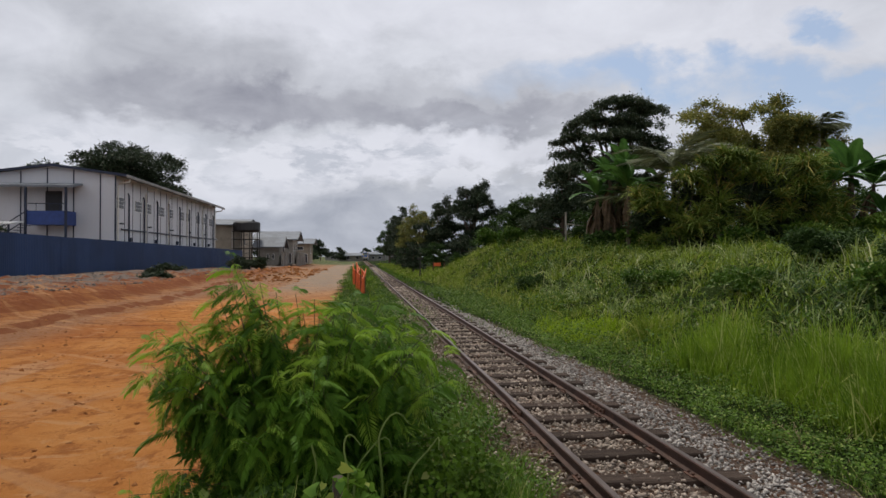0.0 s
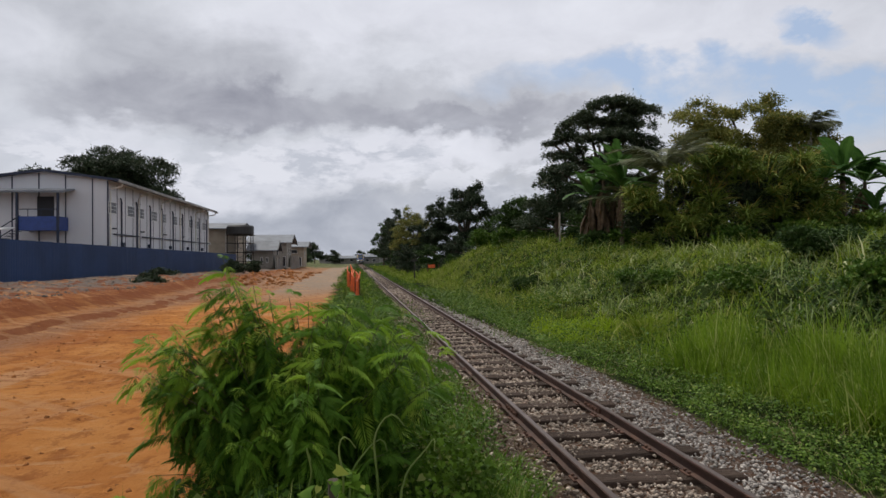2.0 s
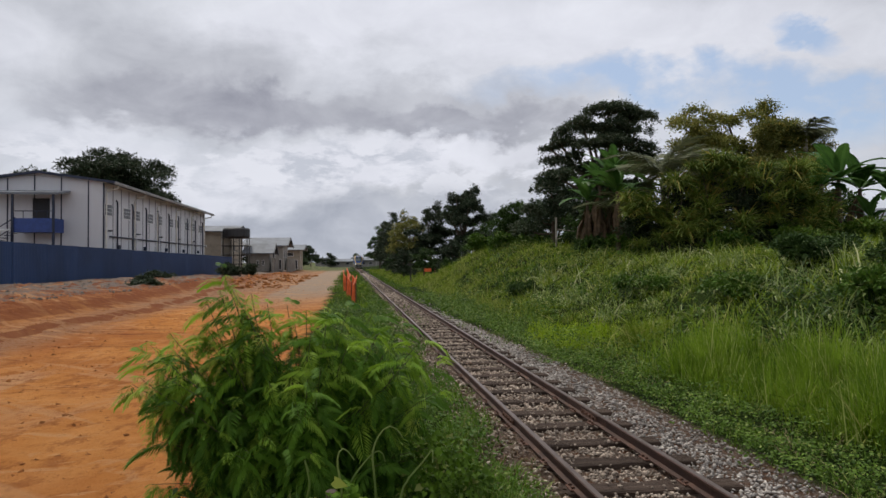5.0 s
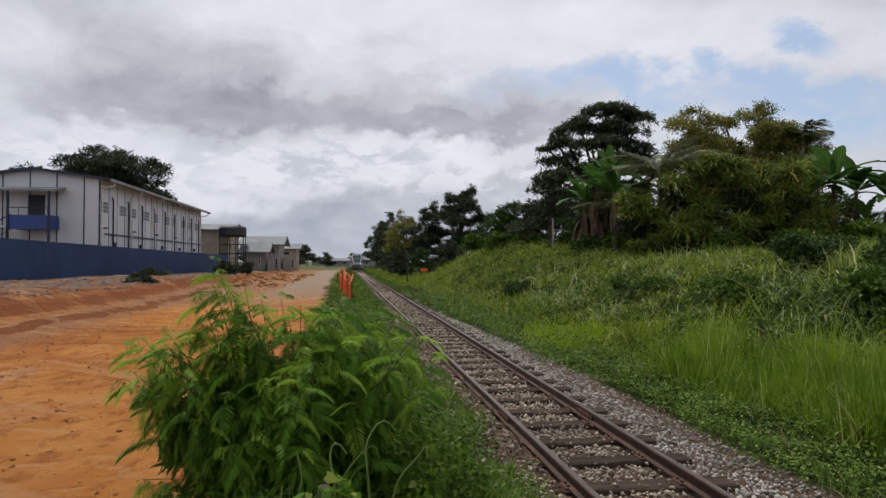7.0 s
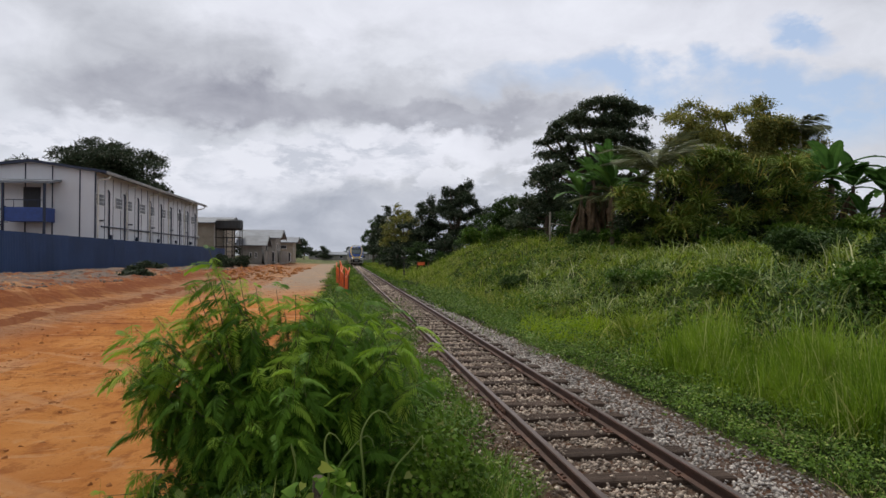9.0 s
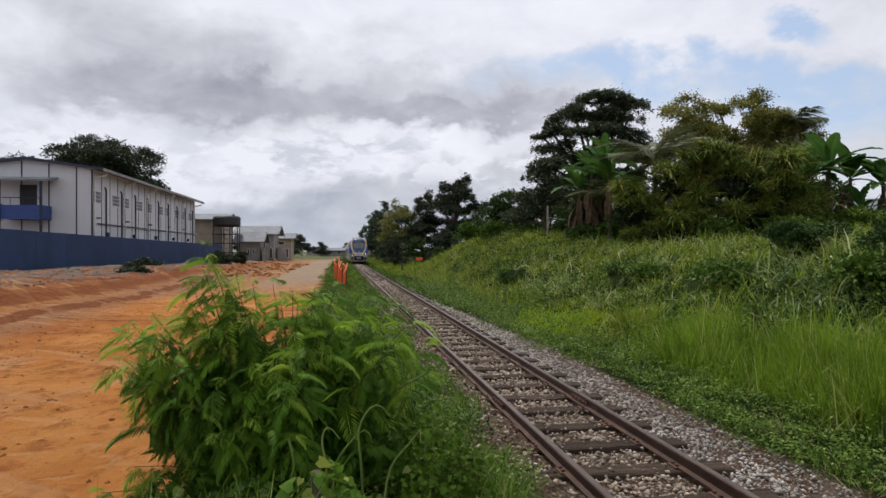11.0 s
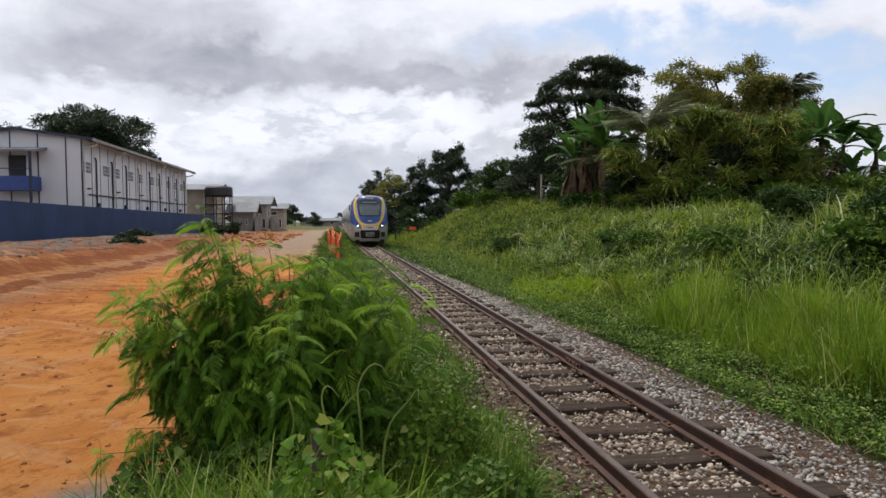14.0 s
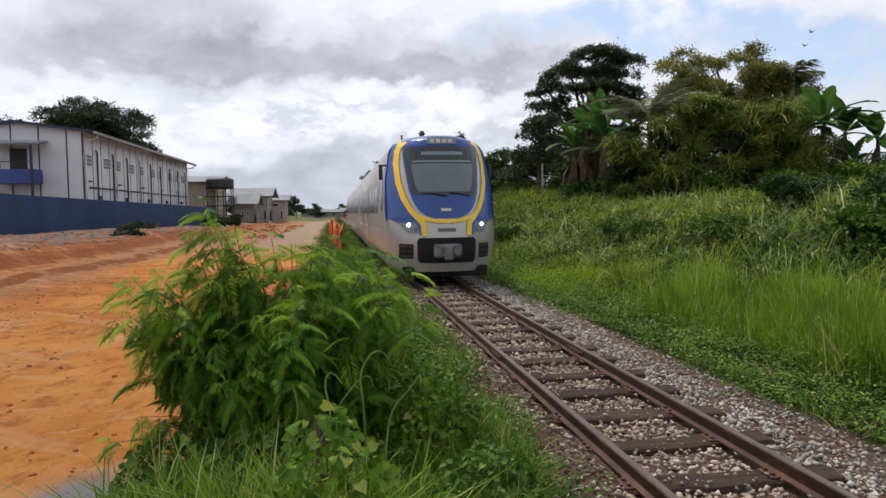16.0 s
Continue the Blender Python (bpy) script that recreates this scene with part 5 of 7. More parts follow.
def strap(P, D, length, width, droop, rs, segs=3):
    """Long narrow arching leaves as tapered strips."""
    n = len(P)
    side = unit(np.cross(D, np.array([0, 0, 1.0])) + rs.normal(0, 0.25, D.shape))
    pts = []
    for k in range(segs + 1):
        f = k / segs
        q = P + D * (length * f)[:, None]
        q[:, 2] -= droop * length * f * f
        pts.append(q)
    ws = [0.55, 1.0, 0.7, 0.06] if segs == 3 else [1.0, 0.75, 0.08]
    V = []
    for k in range(segs + 1):
        w = (width * ws[k] * 0.5)[:, None]
        V += [pts[k] - side * w, pts[k] + side * w]
    V = np.stack(V, 1)
    base = (2 * (segs + 1)) * np.arange(n)[:, None]
    F = np.concatenate([base + np.array([[2 * k, 2 * k + 1, 2 * k + 3, 2 * k + 2]]) for k in range(segs)], 0)
    return V.reshape(-1, 3), F


def straps(name, boxes, n, length, width, droop, mat, parent, seed, label="", rise=0.7):
    """Strap leaves spread through ellipsoids."""
    rs = np.random.RandomState(seed)
    w = np.array([b[3] * b[4] + b[4] * b[5] + b[3] * b[5] for b in boxes])
    pick = rs.choice(len(boxes), n, p=w / w.sum())
    B = np.array(boxes)[pick]
    d = unit(rs.normal(0, 1, (n, 3)))
    d[:, 2] = np.abs(d[:, 2]) * 0.9 - 0.15
    P = B[:, :3] + d * rs.uniform(0.5, 1.02, n)[:, None] * B[:, 3:]
    D = unit(d * np.array([1, 1, 0.5]) + rs.normal(0, 0.35, (n, 3)) + np.array([0, 0, rise]))
    L = length * rs.uniform(0.5, 1.25, n)
    v, f = strap(P, D, L, width * rs.uniform(0.6, 1.3, n), droop * rs.uniform(0.5, 1.3, n), rs)
    ob = faces_mesh(name, v, f, mat, parent, label)
    ob["kind"] = "stuff"
    return ob


def fountains(name, heads, each, length, width, mat, parent, seed, label=""):
    """Strap leaves that spring from shared heads and arch outwards."""
    rs = np.random.RandomState(seed)
    n = each * len(heads)
    H = np.repeat(np.array(heads), each, 0)
    big = np.repeat(rs.uniform(0.7, 1.3, len(heads)), each)
    a = rs.uniform(0, 6.283, n)
    rise = rs.uniform(0.3, 2.0, n)
    D = unit(np.stack([np.cos(a), np.sin(a), rise], -1))
    v, f = strap(H + rs.normal(0, 0.06, (n, 3)), D, length * big * rs.uniform(0.6, 1.2, n), width * rs.uniform(0.6, 1.3, n), rs.uniform(0.3, 0.8, n), rs)
    ob = faces_mesh(name, v, f, mat, parent, label)
    ob["kind"] = "stuff"
    return ob


def frond_mesh(name, length, leaflet, pairs, mat, seed, sag=0.5, width=0.06):
    """A palm frond: an arching midrib with hanging leaflets, along +y."""
    rs = np.random.RandomState(seed)
    f = np.repeat(np.linspace(0.12, 1, pairs), 2)
    sd = np.tile([-1.0, 1.0], pairs)
    P = np.stack([0 * f, f * length * (1 - 0.18 * f * sag), length * (0.30 * f - sag * f * f)], -1)
    D = unit(np.stack([sd * 1.0, 0.55 + 0.3 * f, -0.35 - 0.45 * rs.uniform(0, 1, len(f))], -1))
    L = leaflet * np.sin(np.pi * (0.12 + 0.83 * f)) * rs.uniform(0.75, 1.15, len(f)) + 0.1
    v, q = strap(P, D, L, np.full(len(f), width), np.full(len(f), 0.35), rs, 2)
    k = np.linspace(0, 1, 9)
    rib = np.stack([0 * k, k * length * (1 - 0.18 * k * sag), length * (0.30 * k - sag * k * k)], -1)
    rv, rq = [], []
    for i, p in enumerate(rib):
        w = 0.035 * (1 - 0.85 * i / 8)
        rv += [p + (-w, 0, 0), p + (w, 0, 0), p + (0, 0, w)]
        if i:
            o = len(v) + 3 * i
            rq += [(o - 3 + a, o - 3 + (a + 1) % 3, o + (a + 1) % 3, o + a) for a in range(3)]
    me_ob = faces_mesh(name, np.concatenate([v, np.array(rv)]), np.concatenate([q, np.array(rq)]), mat)
    me = me_ob.data
    bpy.data.objects.remove(me_ob)
    return me


def palm(x, y, h, n, length, seed, label, mat="palm", trunk=True, sag=0.55):
    t = thing("palm_tree", pose(x, y, float(height(x, y)) - 0.1), label, "palm")
    rng = random.Random(seed)
    if trunk:
        tubed("trunk", [(0, 0, 0), (0.15, 0.1, h * 0.5), (0, 0, h)], [0.2, 0.15, 0.13], M["palebark"], t, "", 9)
    me = [frond_mesh("frond", length * k, 0.80, 40, LEAF[mat], seed + i, sag * k) for i, k in enumerate((1.0, 0.85, 1.15))]
    for i in range(n):
        f = new("frond", me[i % 3])
        f.parent = t
        f.matrix_local = pose(0, 0, h) @ pose(0, 0, 0, 0, 0, 360 * i / n + rng.uniform(-15, 15)) @ pose(0, 0, 0, rng.uniform(10, 68))
    return t


def banana_leaf(name, length, width, seed, mat, torn=0.0):
    """A large leaf along +y with a folded blade, arching over, with torn edges."""
    rng = random.Random(seed)
    bm = bmesh.new()
    n = 16
    rows = []
    for i in range(n + 1):
        f = i / n
        y = length * (f - 0.16 * f * f)
        z = length * (0.32 * f - 0.42 * f * f)
        w = width * (0.05 + 0.5 * math.sin(math.pi * min(1, max(0, (f - 0.08) / 0.92))) ** 0.6) if f > 0.1 else 0.03
        tear = 1 - torn * rng.random() * (i % 2)
        tear2 = 1 - torn * rng.random() * (i % 2)
        rows.append([bm.verts.new((-w * tear, y + 0.1 * w, z + 0.10 * w + rng.uniform(-0.02, 0.02))), bm.verts.new((-w * 0.5, y, z + 0.20 * w)), bm.verts.new((0, y, z)), bm.verts.new((w * 0.5, y, z + 0.20 * w)), bm.verts.new((w * tear2, y + 0.1 * w, z + 0.10 * w + rng.uniform(-0.02, 0.02)))])
    for a, b in zip(rows, rows[1:]):
        for j in range(4):
            bm.faces.new((a[j], a[j + 1], b[j + 1], b[j]))
    me = bpy.data.meshes.new(name)
    bm.to_mesh(me)
    bm.free()
    me.materials.append(mat)
    return me


LEAF_BIG = [banana_leaf("leaf", 2.4, 0.64, 1, LEAF["banana"], 0.10), banana_leaf("leaf", 2.1, 0.60, 2, LEAF["banana"], 0.3), banana_leaf("leaf", 2.7, 0.62, 3, LEAF["banana"], 0.5)]
LEAF_DEAD = banana_leaf("dead_leaf", 2.0, 0.35, 4, M["thatch"], 0.7)


def banana(x, y, h, n, seed, label, dead=5, k=1.0, tall=20):
    t = thing("banana_plant", pose(x, y, float(height(x, y)) - 0.1), label, "banana plant", "banana plants on the bank")
    rng = random.Random(seed)
    tubed("stem", [(0, 0, 0), (0.04, 0, h * 0.5), (0, 0.03, h)], [0.13, 0.11, 0.08], M["bark"], t, "brown sheathed stem", 10)
    for i in range(n + 3):
        o = new("leaf", LEAF_BIG[rng.randrange(3)])
        o.parent = t
        up = rng.uniform(-5, 32) if i % 3 else rng.uniform(42, 66)
        s = k * rng.uniform(0.8, 1.1)
        o.matrix_local = pose(0, 0, h - 0.05) @ pose(0, 0, 0, 0, 0, 137.5 * i + rng.uniform(-20, 20)) @ pose(0, 0, 0, up) @ Matrix.Diagonal((s, s, s, 1))
    for i in range(dead):
        o = new("dead_leaf", LEAF_DEAD)
        o.parent = t
        o["label"] = "hanging dry brown leaf"
        o.matrix_local = pose(0, 0, (h - 0.25) * (1 - 0.035 * i)) @ pose(0, 0, 0, 0, 0, 75 * i + rng.uniform(-20, 20)) @ pose(0, 0.05, 0, rng.uniform(-85, -62))
    return t


def build_trees():
    # bank: layered dark tree, olive tree, thicket, palms, bananas
    rng = random.Random(21)
    def local(x, y, blobs):
        z = float(height(x, y)) - 0.1
        return [(bx - x, by - y, bz - z, rx, ry, rz) for bx, by, bz, rx, ry, rz in blobs]
    layers = [(12.0, 46, 12.0, 1.7, 1.6, 0.55), (13.6, 46, 12.1, 1.3, 1.5, 0.5), (10.2, 46, 11.3, 1.2, 1.2, 0.45), (8.9, 46, 10.9, 0.8, 0.9, 0.3), (11.8, 45.6, 11.0, 2.0, 1.8, 0.7), (13.9, 46.2, 10.9, 1.6, 1.7, 0.8),
              (8.6, 46, 10.0, 1.5, 1.2, 0.40), (7.9, 46, 9.6, 0.7, 0.8, 0.3), (10.9, 45.5, 9.7, 2.2, 1.9, 0.8), (13.7, 46.5, 9.5, 2.0, 1.9, 0.9), (8.8, 46, 8.7, 1.5, 1.3, 0.5), (11.2, 46, 8.3, 2.8, 2.0, 0.9), (14.6, 46, 8.2, 1.8, 1.7, 0.9), (8.8, 46.2, 7.4, 1.5, 1.4, 0.7), (11.5, 46.5, 6.7, 3.2, 2.0, 1.0), (14.6, 46.4, 6.6, 1.8, 1.6, 1.0)]
    tree("tree", 11.8, 46.4, 10.2, local(11.8, 46.4, layers), LEAF["dusky"], 31, "tall dark tree with layered spreading branches on the bank", 0.30, 0.135, 0.34, 30, 0.85, "bark", 0.55, 4)
    low = [(7.6, 43.5, 6.2, 1.3, 1.2, 1.0), (6.9, 43.5, 4.6, 1.4, 1.3, 1.1), (9.0, 44, 5.0, 1.8, 1.4, 1.3), (8.2, 43.5, 7.6, 1.0, 1.0, 0.7), (6.2, 44, 3.9, 1.1, 1.0, 0.9)]
    tree("tree", 7.9, 44.2, 6.0, local(7.9, 44.2, low), LEAF["dusky"], 32, "dark green feathery young tree at the foot of a taller tree", 0.14, 0.16, 0.4, 28, 0.9)
    olive = [(16.0, 40, 9.85, 1.38, 1.21, 0.94), (17.5, 40, 10.25, 1.5, 1.32, 0.88), (20.3, 40.3, 10.15, 1.26, 1.21, 0.94), (21.3, 40.3, 9.55, 0.96, 1.1, 0.75), (15.3, 40, 9.1, 1.32, 1.21, 1.12), (17.0, 39.6, 9.0, 1.8, 1.43, 1.12), (19.4, 39.8, 8.9, 2.04, 1.54, 1.12), (21.2, 40.2, 9.0, 1.56, 1.32, 1.0), (22.6, 40.2, 8.6, 0.96, 0.99, 0.75), (15.8, 39.6, 7.9, 1.8, 1.43, 1.25), (18.4, 39.4, 7.7, 2.52, 1.65, 1.25), (20.9, 39.8, 7.5, 2.04, 1.54, 1.38), (22.4, 39.8, 7.0, 1.32, 1.21, 1.12), (15.6, 38.8, 6.6, 1.92, 1.32, 1.25), (18.0, 38.4, 6.3, 2.4, 1.32, 1.38), (20.6, 38.8, 5.9, 2.28, 1.32, 1.5)]
    tree("tree", 18.3, 40.6, 9.0, local(18.3, 40.6, olive), LEAF["olive"], 33, "olive-yellow broad tree behind the thicket on the bank", 0.26, 0.135, 0.38, 30, 0.85, "bark", 0.6, 4)
    # cane thicket
    t = thing("cane_thicket", pose(0, 0, 0), "dense thicket of arching green and yellowish cane leaves", "thicket")
    spots = [(9.9, 31.5, 3.5, 1.3, 1.1, 1.2), (11.4, 31, 3.9, 1.6, 1.3, 1.7), (13.2, 31, 4.6, 1.7, 1.4, 2.0), (15.0, 31, 4.9, 1.8, 1.4, 2.1), (16.5, 31.3, 4.4, 1.3, 1.3, 1.9), (12.2, 32, 5.0, 1.4, 1.2, 1.2), (14.6, 32, 5.3, 1.6, 1.3, 1.2), (10.2, 30.6, 2.7, 1.2, 0.9, 0.9), (12.0, 30.2, 2.7, 1.6, 0.9, 1.1), (14.2, 30.3, 2.8, 1.7, 0.9, 1.2), (16.2, 30.6, 2.9, 1.4, 0.9, 1.2), (17.6, 31.5, 3.6, 1.1, 1.0, 1.4), (9.3, 30.9, 4.3, 0.6, 0.6, 0.7), (11.2, 30.6, 5.3, 0.7, 0.6, 0.9), (13.1, 31.0, 5.9, 0.7, 0.7, 0.7), (16.3, 31.0, 5.6, 0.7, 0.7, 0.8)]
    heads = []
    for b in spots:
        for _ in range(4):
            a, up = rng.uniform(3.3, 6.1), rng.uniform(-0.35, 0.9)
            heads.append((b[0] + math.cos(a) * b[3] * 0.75, b[1] + math.sin(a) * b[4] * 0.75, b[2] + up * b[5] * 0.8))
    fountains("cane_leaf_mass", heads, 150, 1.2, 0.050, LEAF["cane"], t, 41, "long narrow arching leaves")
    straps("tall_cane_leaf_mass", [(12.0, 31.4, 4.5, 1.6, 0.8, 1.0), (14.8, 31.2, 5.0, 2.0, 0.8, 1.0), (16.8, 31.4, 4.4, 1.0, 0.8, 1.0), (10.4, 31.2, 3.5, 1.0, 0.6, 0.7)], 520, 1.8, 0.07, 0.55, LEAF["cane"], t, 43, "long upright cane leaves", 1.3)
    # inner mass in the darkest leaf colour, painting the shade within the canes
    crown([(b[0], b[1] + 0.5, b[2] - 0.5, b[3] * 0.85, b[4] * 0.8, b[5] * 0.85) for b in spots], LEAF["dark"], t, 42, 0.16, 0.42, 26, 0.8, "inner leaves coloured dark for the shade inside the thicket", "inner_leaves")
    for i in range(16):
        x, y = rng.uniform(10.2, 16.4), rng.uniform(30.6, 31.8)
        z = float(height(x, y)) - 0.1
        tubed("cane", [(x, y, z), (x + rng.uniform(-0.2, 0.2), y, z + 1.8), (x + rng.uniform(-0.8, 0.8), y - 0.3, z + 3.6)], [0.035, 0.03, 0.012], M["bark"], t, "", 5)
    # palms
    palm(11.1, 32.6, 3.6, 16, 3.0, 51, "coconut palm with greyish drooping fronds on the bank", "palm", True, 0.75)
    palm(21.9, 39.6, 6.2, 9, 1.7, 52, "slender palm with thin pale fronds behind the trees", "palm", True, 0.4)
    palm(10.4, 35.0, 1.8, 9, 2.7, 53, "low palm with drooping dry fronds", "palm", True, 0.7)
    for x, y, h, n, seed, dead, k in ((9.0, 36.4, 3.6, 10, 61, 16, 0.95), (9.9, 36.8, 4.2, 9, 62, 14, 1.0), (8.4, 36.8, 2.8, 8, 63, 12, 0.85), (13.4, 33.2, 3.6, 5, 64, 1, 0.8), (9.2, 33.6, 3.2, 9, 71, 3, 1.15),
                                  (18.6, 32.2, 2.9, 8, 65, 2, 0.95), (19.9, 33.0, 3.2, 9, 66, 2, 1.1), (21.2, 33.4, 2.7, 8, 67, 3, 1.0), (22.6, 33.0, 2.3, 8, 68, 2, 1.0), (19.2, 34.2, 2.4, 7, 72, 2, 0.9), (17.4, 31.6, 2.2, 9, 69, 3, 0.8), (20.8, 32.0, 1.3, 7, 70, 0, 0.7)):
        banana(x, y, h, n, seed, "banana plant with broad arching leaves and dry brown sheaths" if dead > 4 else "banana plant with broad fresh green leaves", dead, k)
    # undergrowth along the top of the bank
    for i, (x, y, r, hh, key) in enumerate(((17.8, 31.2, 1.3, 1.3, "mid"), (20.2, 31.5, 1.4, 1.1, "weed"), (22.5, 31, 1.5, 1.2, "mid"), (8.2, 41, 1.2, 1.0, "mid"), (10.4, 34.2, 1.2, 1.0, "weed"), (8.4, 35.2, 1.1, 0.9, "mid"), (19.2, 30.6, 1.3, 0.9, "weed"), (21.4, 30.2, 1.4, 0.9, "mid"), (16.4, 29.4, 1.2, 0.8, "mid"), (12.8, 29.0, 1.2, 0.7, "weed"), (5.6, 48, 1.5, 1.1, "weed"), (7.2, 52, 1.6, 1.3, "mid"), (4.6, 58, 1.6, 1.3, "weed"))):
        z0 = float(height(x, y))
        b = [(rng.uniform(-r, r) * 0.6, rng.uniform(-r, r) * 0.5, hh * rng.uniform(0.4, 0.8), r * 0.6, r * 0.6, hh * 0.45) for _ in range(4)]
        tree("shrub", x, y, hh, b, LEAF["edge" if x > 16 else key], 80 + i, "leafy green shrub at the top of the grassy bank", 0.05, 0.16, 0.34, 24, 0.9)
    for i, (x, y, r, hh, key) in enumerate(((6.0, 50, 2.2, 3.2, "mid"), (9.5, 51, 2.6, 4.2, "dark"), (13.5, 50, 2.8, 4.4, "dark"), (17.5, 47, 2.8, 4.6, "mid"), (21.5, 46, 2.8, 4.2, "dark"), (24.5, 43, 2.6, 2.6, "mid"), (15.0, 36, 2.0, 3.4, "dark"), (18.5, 35.5, 2.0, 3.0, "dark"), (21.0, 35.6, 1.8, 2.4, "mid"), (16.6, 31.9, 1.6, 2.6, "dark"), (14.6, 31.6, 1.5, 2.4, "dark"), (9.0, 38.5, 1.6, 2.6, "mid"))):
        b = [(rng.uniform(-r, r) * 0.7, rng.uniform(-r, r) * 0.4, hh * q, r * 0.7, r * 0.6, hh * 0.22) for q in (0.2, 0.35, 0.5, 0.7, 0.85)]
        tree("shrub", x, y, hh, b, LEAF[key], 90 + i, "dense tall green scrub on the bank", 0.08, 0.15, 0.42, 26, 0.8)
    # low scrub on the slope
    for i, (x, y, r, hh, key) in enumerate(((8.9, 12.8, 1.1, 0.75, "weed"), (10.4, 14.8, 1.3, 0.95, "mid"), (9.6, 11.9, 1.0, 0.8, "weed"), (8.0, 17.5, 1.0, 0.6, "weed"), (10.8, 18.5, 1.3, 0.8, "mid"), (6.8, 22.0, 0.9, 0.6, "weed"), (4.2, 31.0, 0.8, 0.6, "mid"))):
        b = [(rng.uniform(-r, r) * 0.7, rng.uniform(-r, r) * 0.6, hh * rng.uniform(0.3, 0.7), r * 0.5, r * 0.5, hh * 0.4) for _ in range(5)]
        tree("shrub", x, y, hh, b, LEAF[key], 300 + i, "low tangled green scrub in the long grass", 0.03, 0.10, 0.24, 26, 1.0)
    # trees beyond, beside the line
    def far_tree(x, y, h, w, key, seed, label, n=9, leaf=0.42, clump=0.9, sparse=1.0, low=0.3, dome=False):
        r = random.Random(seed)
        b = []
        for i in range(n):
            a, f = 2.4 * i + r.uniform(-0.4, 0.4), (i + 0.5) / n
            zz = h * (low + (0.92 - low) * f)
            spread = w * 0.5 * (1.05 - 0.75 * f ** 1.6) if not dome else w * 0.5 * math.sqrt(max(0.10, 1 - (2 * abs(f - 0.38) / 1.3) ** 2))
            b.append((math.cos(a) * spread * 0.55, math.sin(a) * spread * 0.55, zz, spread * r.uniform(0.5, 0.7), spread * 0.55, h * r.uniform(0.09, 0.14)))
        tree("tree", x, y, h, b, LEAF[key], seed, label, h * 0.022, leaf * 0.70, clump * 0.85, 27, sparse * 1.15)
    far_tree(5.0, 115, 15.4, 13.5, "dark", 101, "large dark broadleaf tree beside the line", 14, 0.36, 0.8, 1.0, 0.12)
    far_tree(-0.6, 117, 12.2, 8.5, "dark", 102, "dark tree in a row beside the line", 9, 0.36, 0.8, 1.0, 0.15)
    far_tree(-4.4, 122, 11.4, 9.5, "olive", 103, "yellowish tree in a row beside the line", 10, 0.36, 0.8, 0.75, 0.3)
    far_tree(-7.6, 128, 12.2, 6.0, "dark", 104, "thin dark tree with an open crown", 7, 0.36, 0.7, 0.5, 0.3)
    far_tree(-10.6, 150, 11.0, 7.0, "dark", 105, "sparse dark tree at the end of the row", 9, 0.42, 0.8, 0.8, 0.15)
    far_tree(-16.4, 204, 14.0, 8.5, "mid", 106, "sparse green tree in a row beside the line", 9, 0.42, 0.8, 0.7, 0.12)
    far_tree(10.4, 88, 9.8, 7.5, "mid", 107, "rounded green tree behind the bank", 9, 0.3, 0.65, 1.0, 0.15)
    far_tree(7.4, 84, 7.0, 5.0, "dark", 108, "dark low tree behind the bank", 7, 0.3, 0.65, 1.0, 0.15)
    far_tree(14.0, 90, 10.0, 6.5, "mid", 109, "green tree behind the bank", 9, 0.3, 0.65, 1.0, 0.15)
    far_tree(19.5, 80, 11.0, 8.0, "mid", 110, "green tree behind the bank", 9, 0.3, 0.7, 0.9, 0.15)
    for i, (x, y, h, w, key) in enumerate(((2.8, 104, 5.4, 5.5, "dark"), (-1.6, 108, 4.4, 5.0, "mid"), (-5.6, 112, 5.0, 5.0, "dark"), (-6.6, 122, 4.8, 5.5, "mid"), (5.6, 96, 5.6, 5.5, "mid"), (-8.6, 140, 5.0, 5.5, "dark"), (3.9, 78, 2.4, 1.8, "dark"), (1.6, 80, 1.9, 1.6, "mid"), (-4.2, 92, 3.6, 2.6, "dark"))):
        far_tree(x, y, h, w, key, 120 + i, "dense green shrub at the foot of the trees", 7, 0.3, 0.6, 1.0, 0.08)
    # west side
    far_tree(-55.0, 113, 21.0, 22.0, "dark", 140, "large dark tree behind the warehouse", 20, 0.5, 1.1, 0.65, 0.40, True)
    far_tree(-33.6, 44, 9.0, 8.5, "dark", 141, "dark leafy tree behind the hoarding", 9, 0.26, 0.5, 0.9, 0.3)
    for i, (x, y, h, w, key) in enumerate(((-52, 285, 9, 10, "dark"), (-58, 290, 8, 9, "dark"), (-46, 300, 6, 8, "dark"), (-44, 215, 7.2, 7, "dark"), (-48, 225, 8, 8, "mid"), (-66, 300, 8, 12, "dark"), (-80, 320, 9, 14, "mid"), (-38, 330, 6, 9, "dark"), (-27, 360, 6.5, 12, "dark"), (-62, 230, 8, 10, "dark"), (-18, 260, 9, 12, "mid"), (-10, 230, 10, 12, "dark"), (-14, 200, 9, 9, "mid"))):
        far_tree(x, y, h, w, key, 150 + i, "far dark tree on the horizon", 8, 0.6, 1.1, 0.8, 0.2)
    # plants hanging over the berm
    for i, (x, y, r, hh) in enumerate(((-21.9, 51.2, 1.1, 0.55), (-20.6, 48.8, 1.0, 0.45), (-25.0, 60.5, 1.2, 0.7), (-28.6, 92, 2.0, 1.6), (-27.2, 96, 2.2, 2.2))):
        b = [(rng.uniform(-r, r) * 0.7, rng.uniform(-r, r) * 0.9, hh * rng.uniform(0.2, 0.6), r * 0.5, r * 0.7, hh * 0.4) for _ in range(5)]
        tree("shrub", x, y, hh, b, LEAF["dark"], 180 + i, "dark scrubby plant on the dirt berm", 0.04, 0.2, 0.36, 24, 0.8)
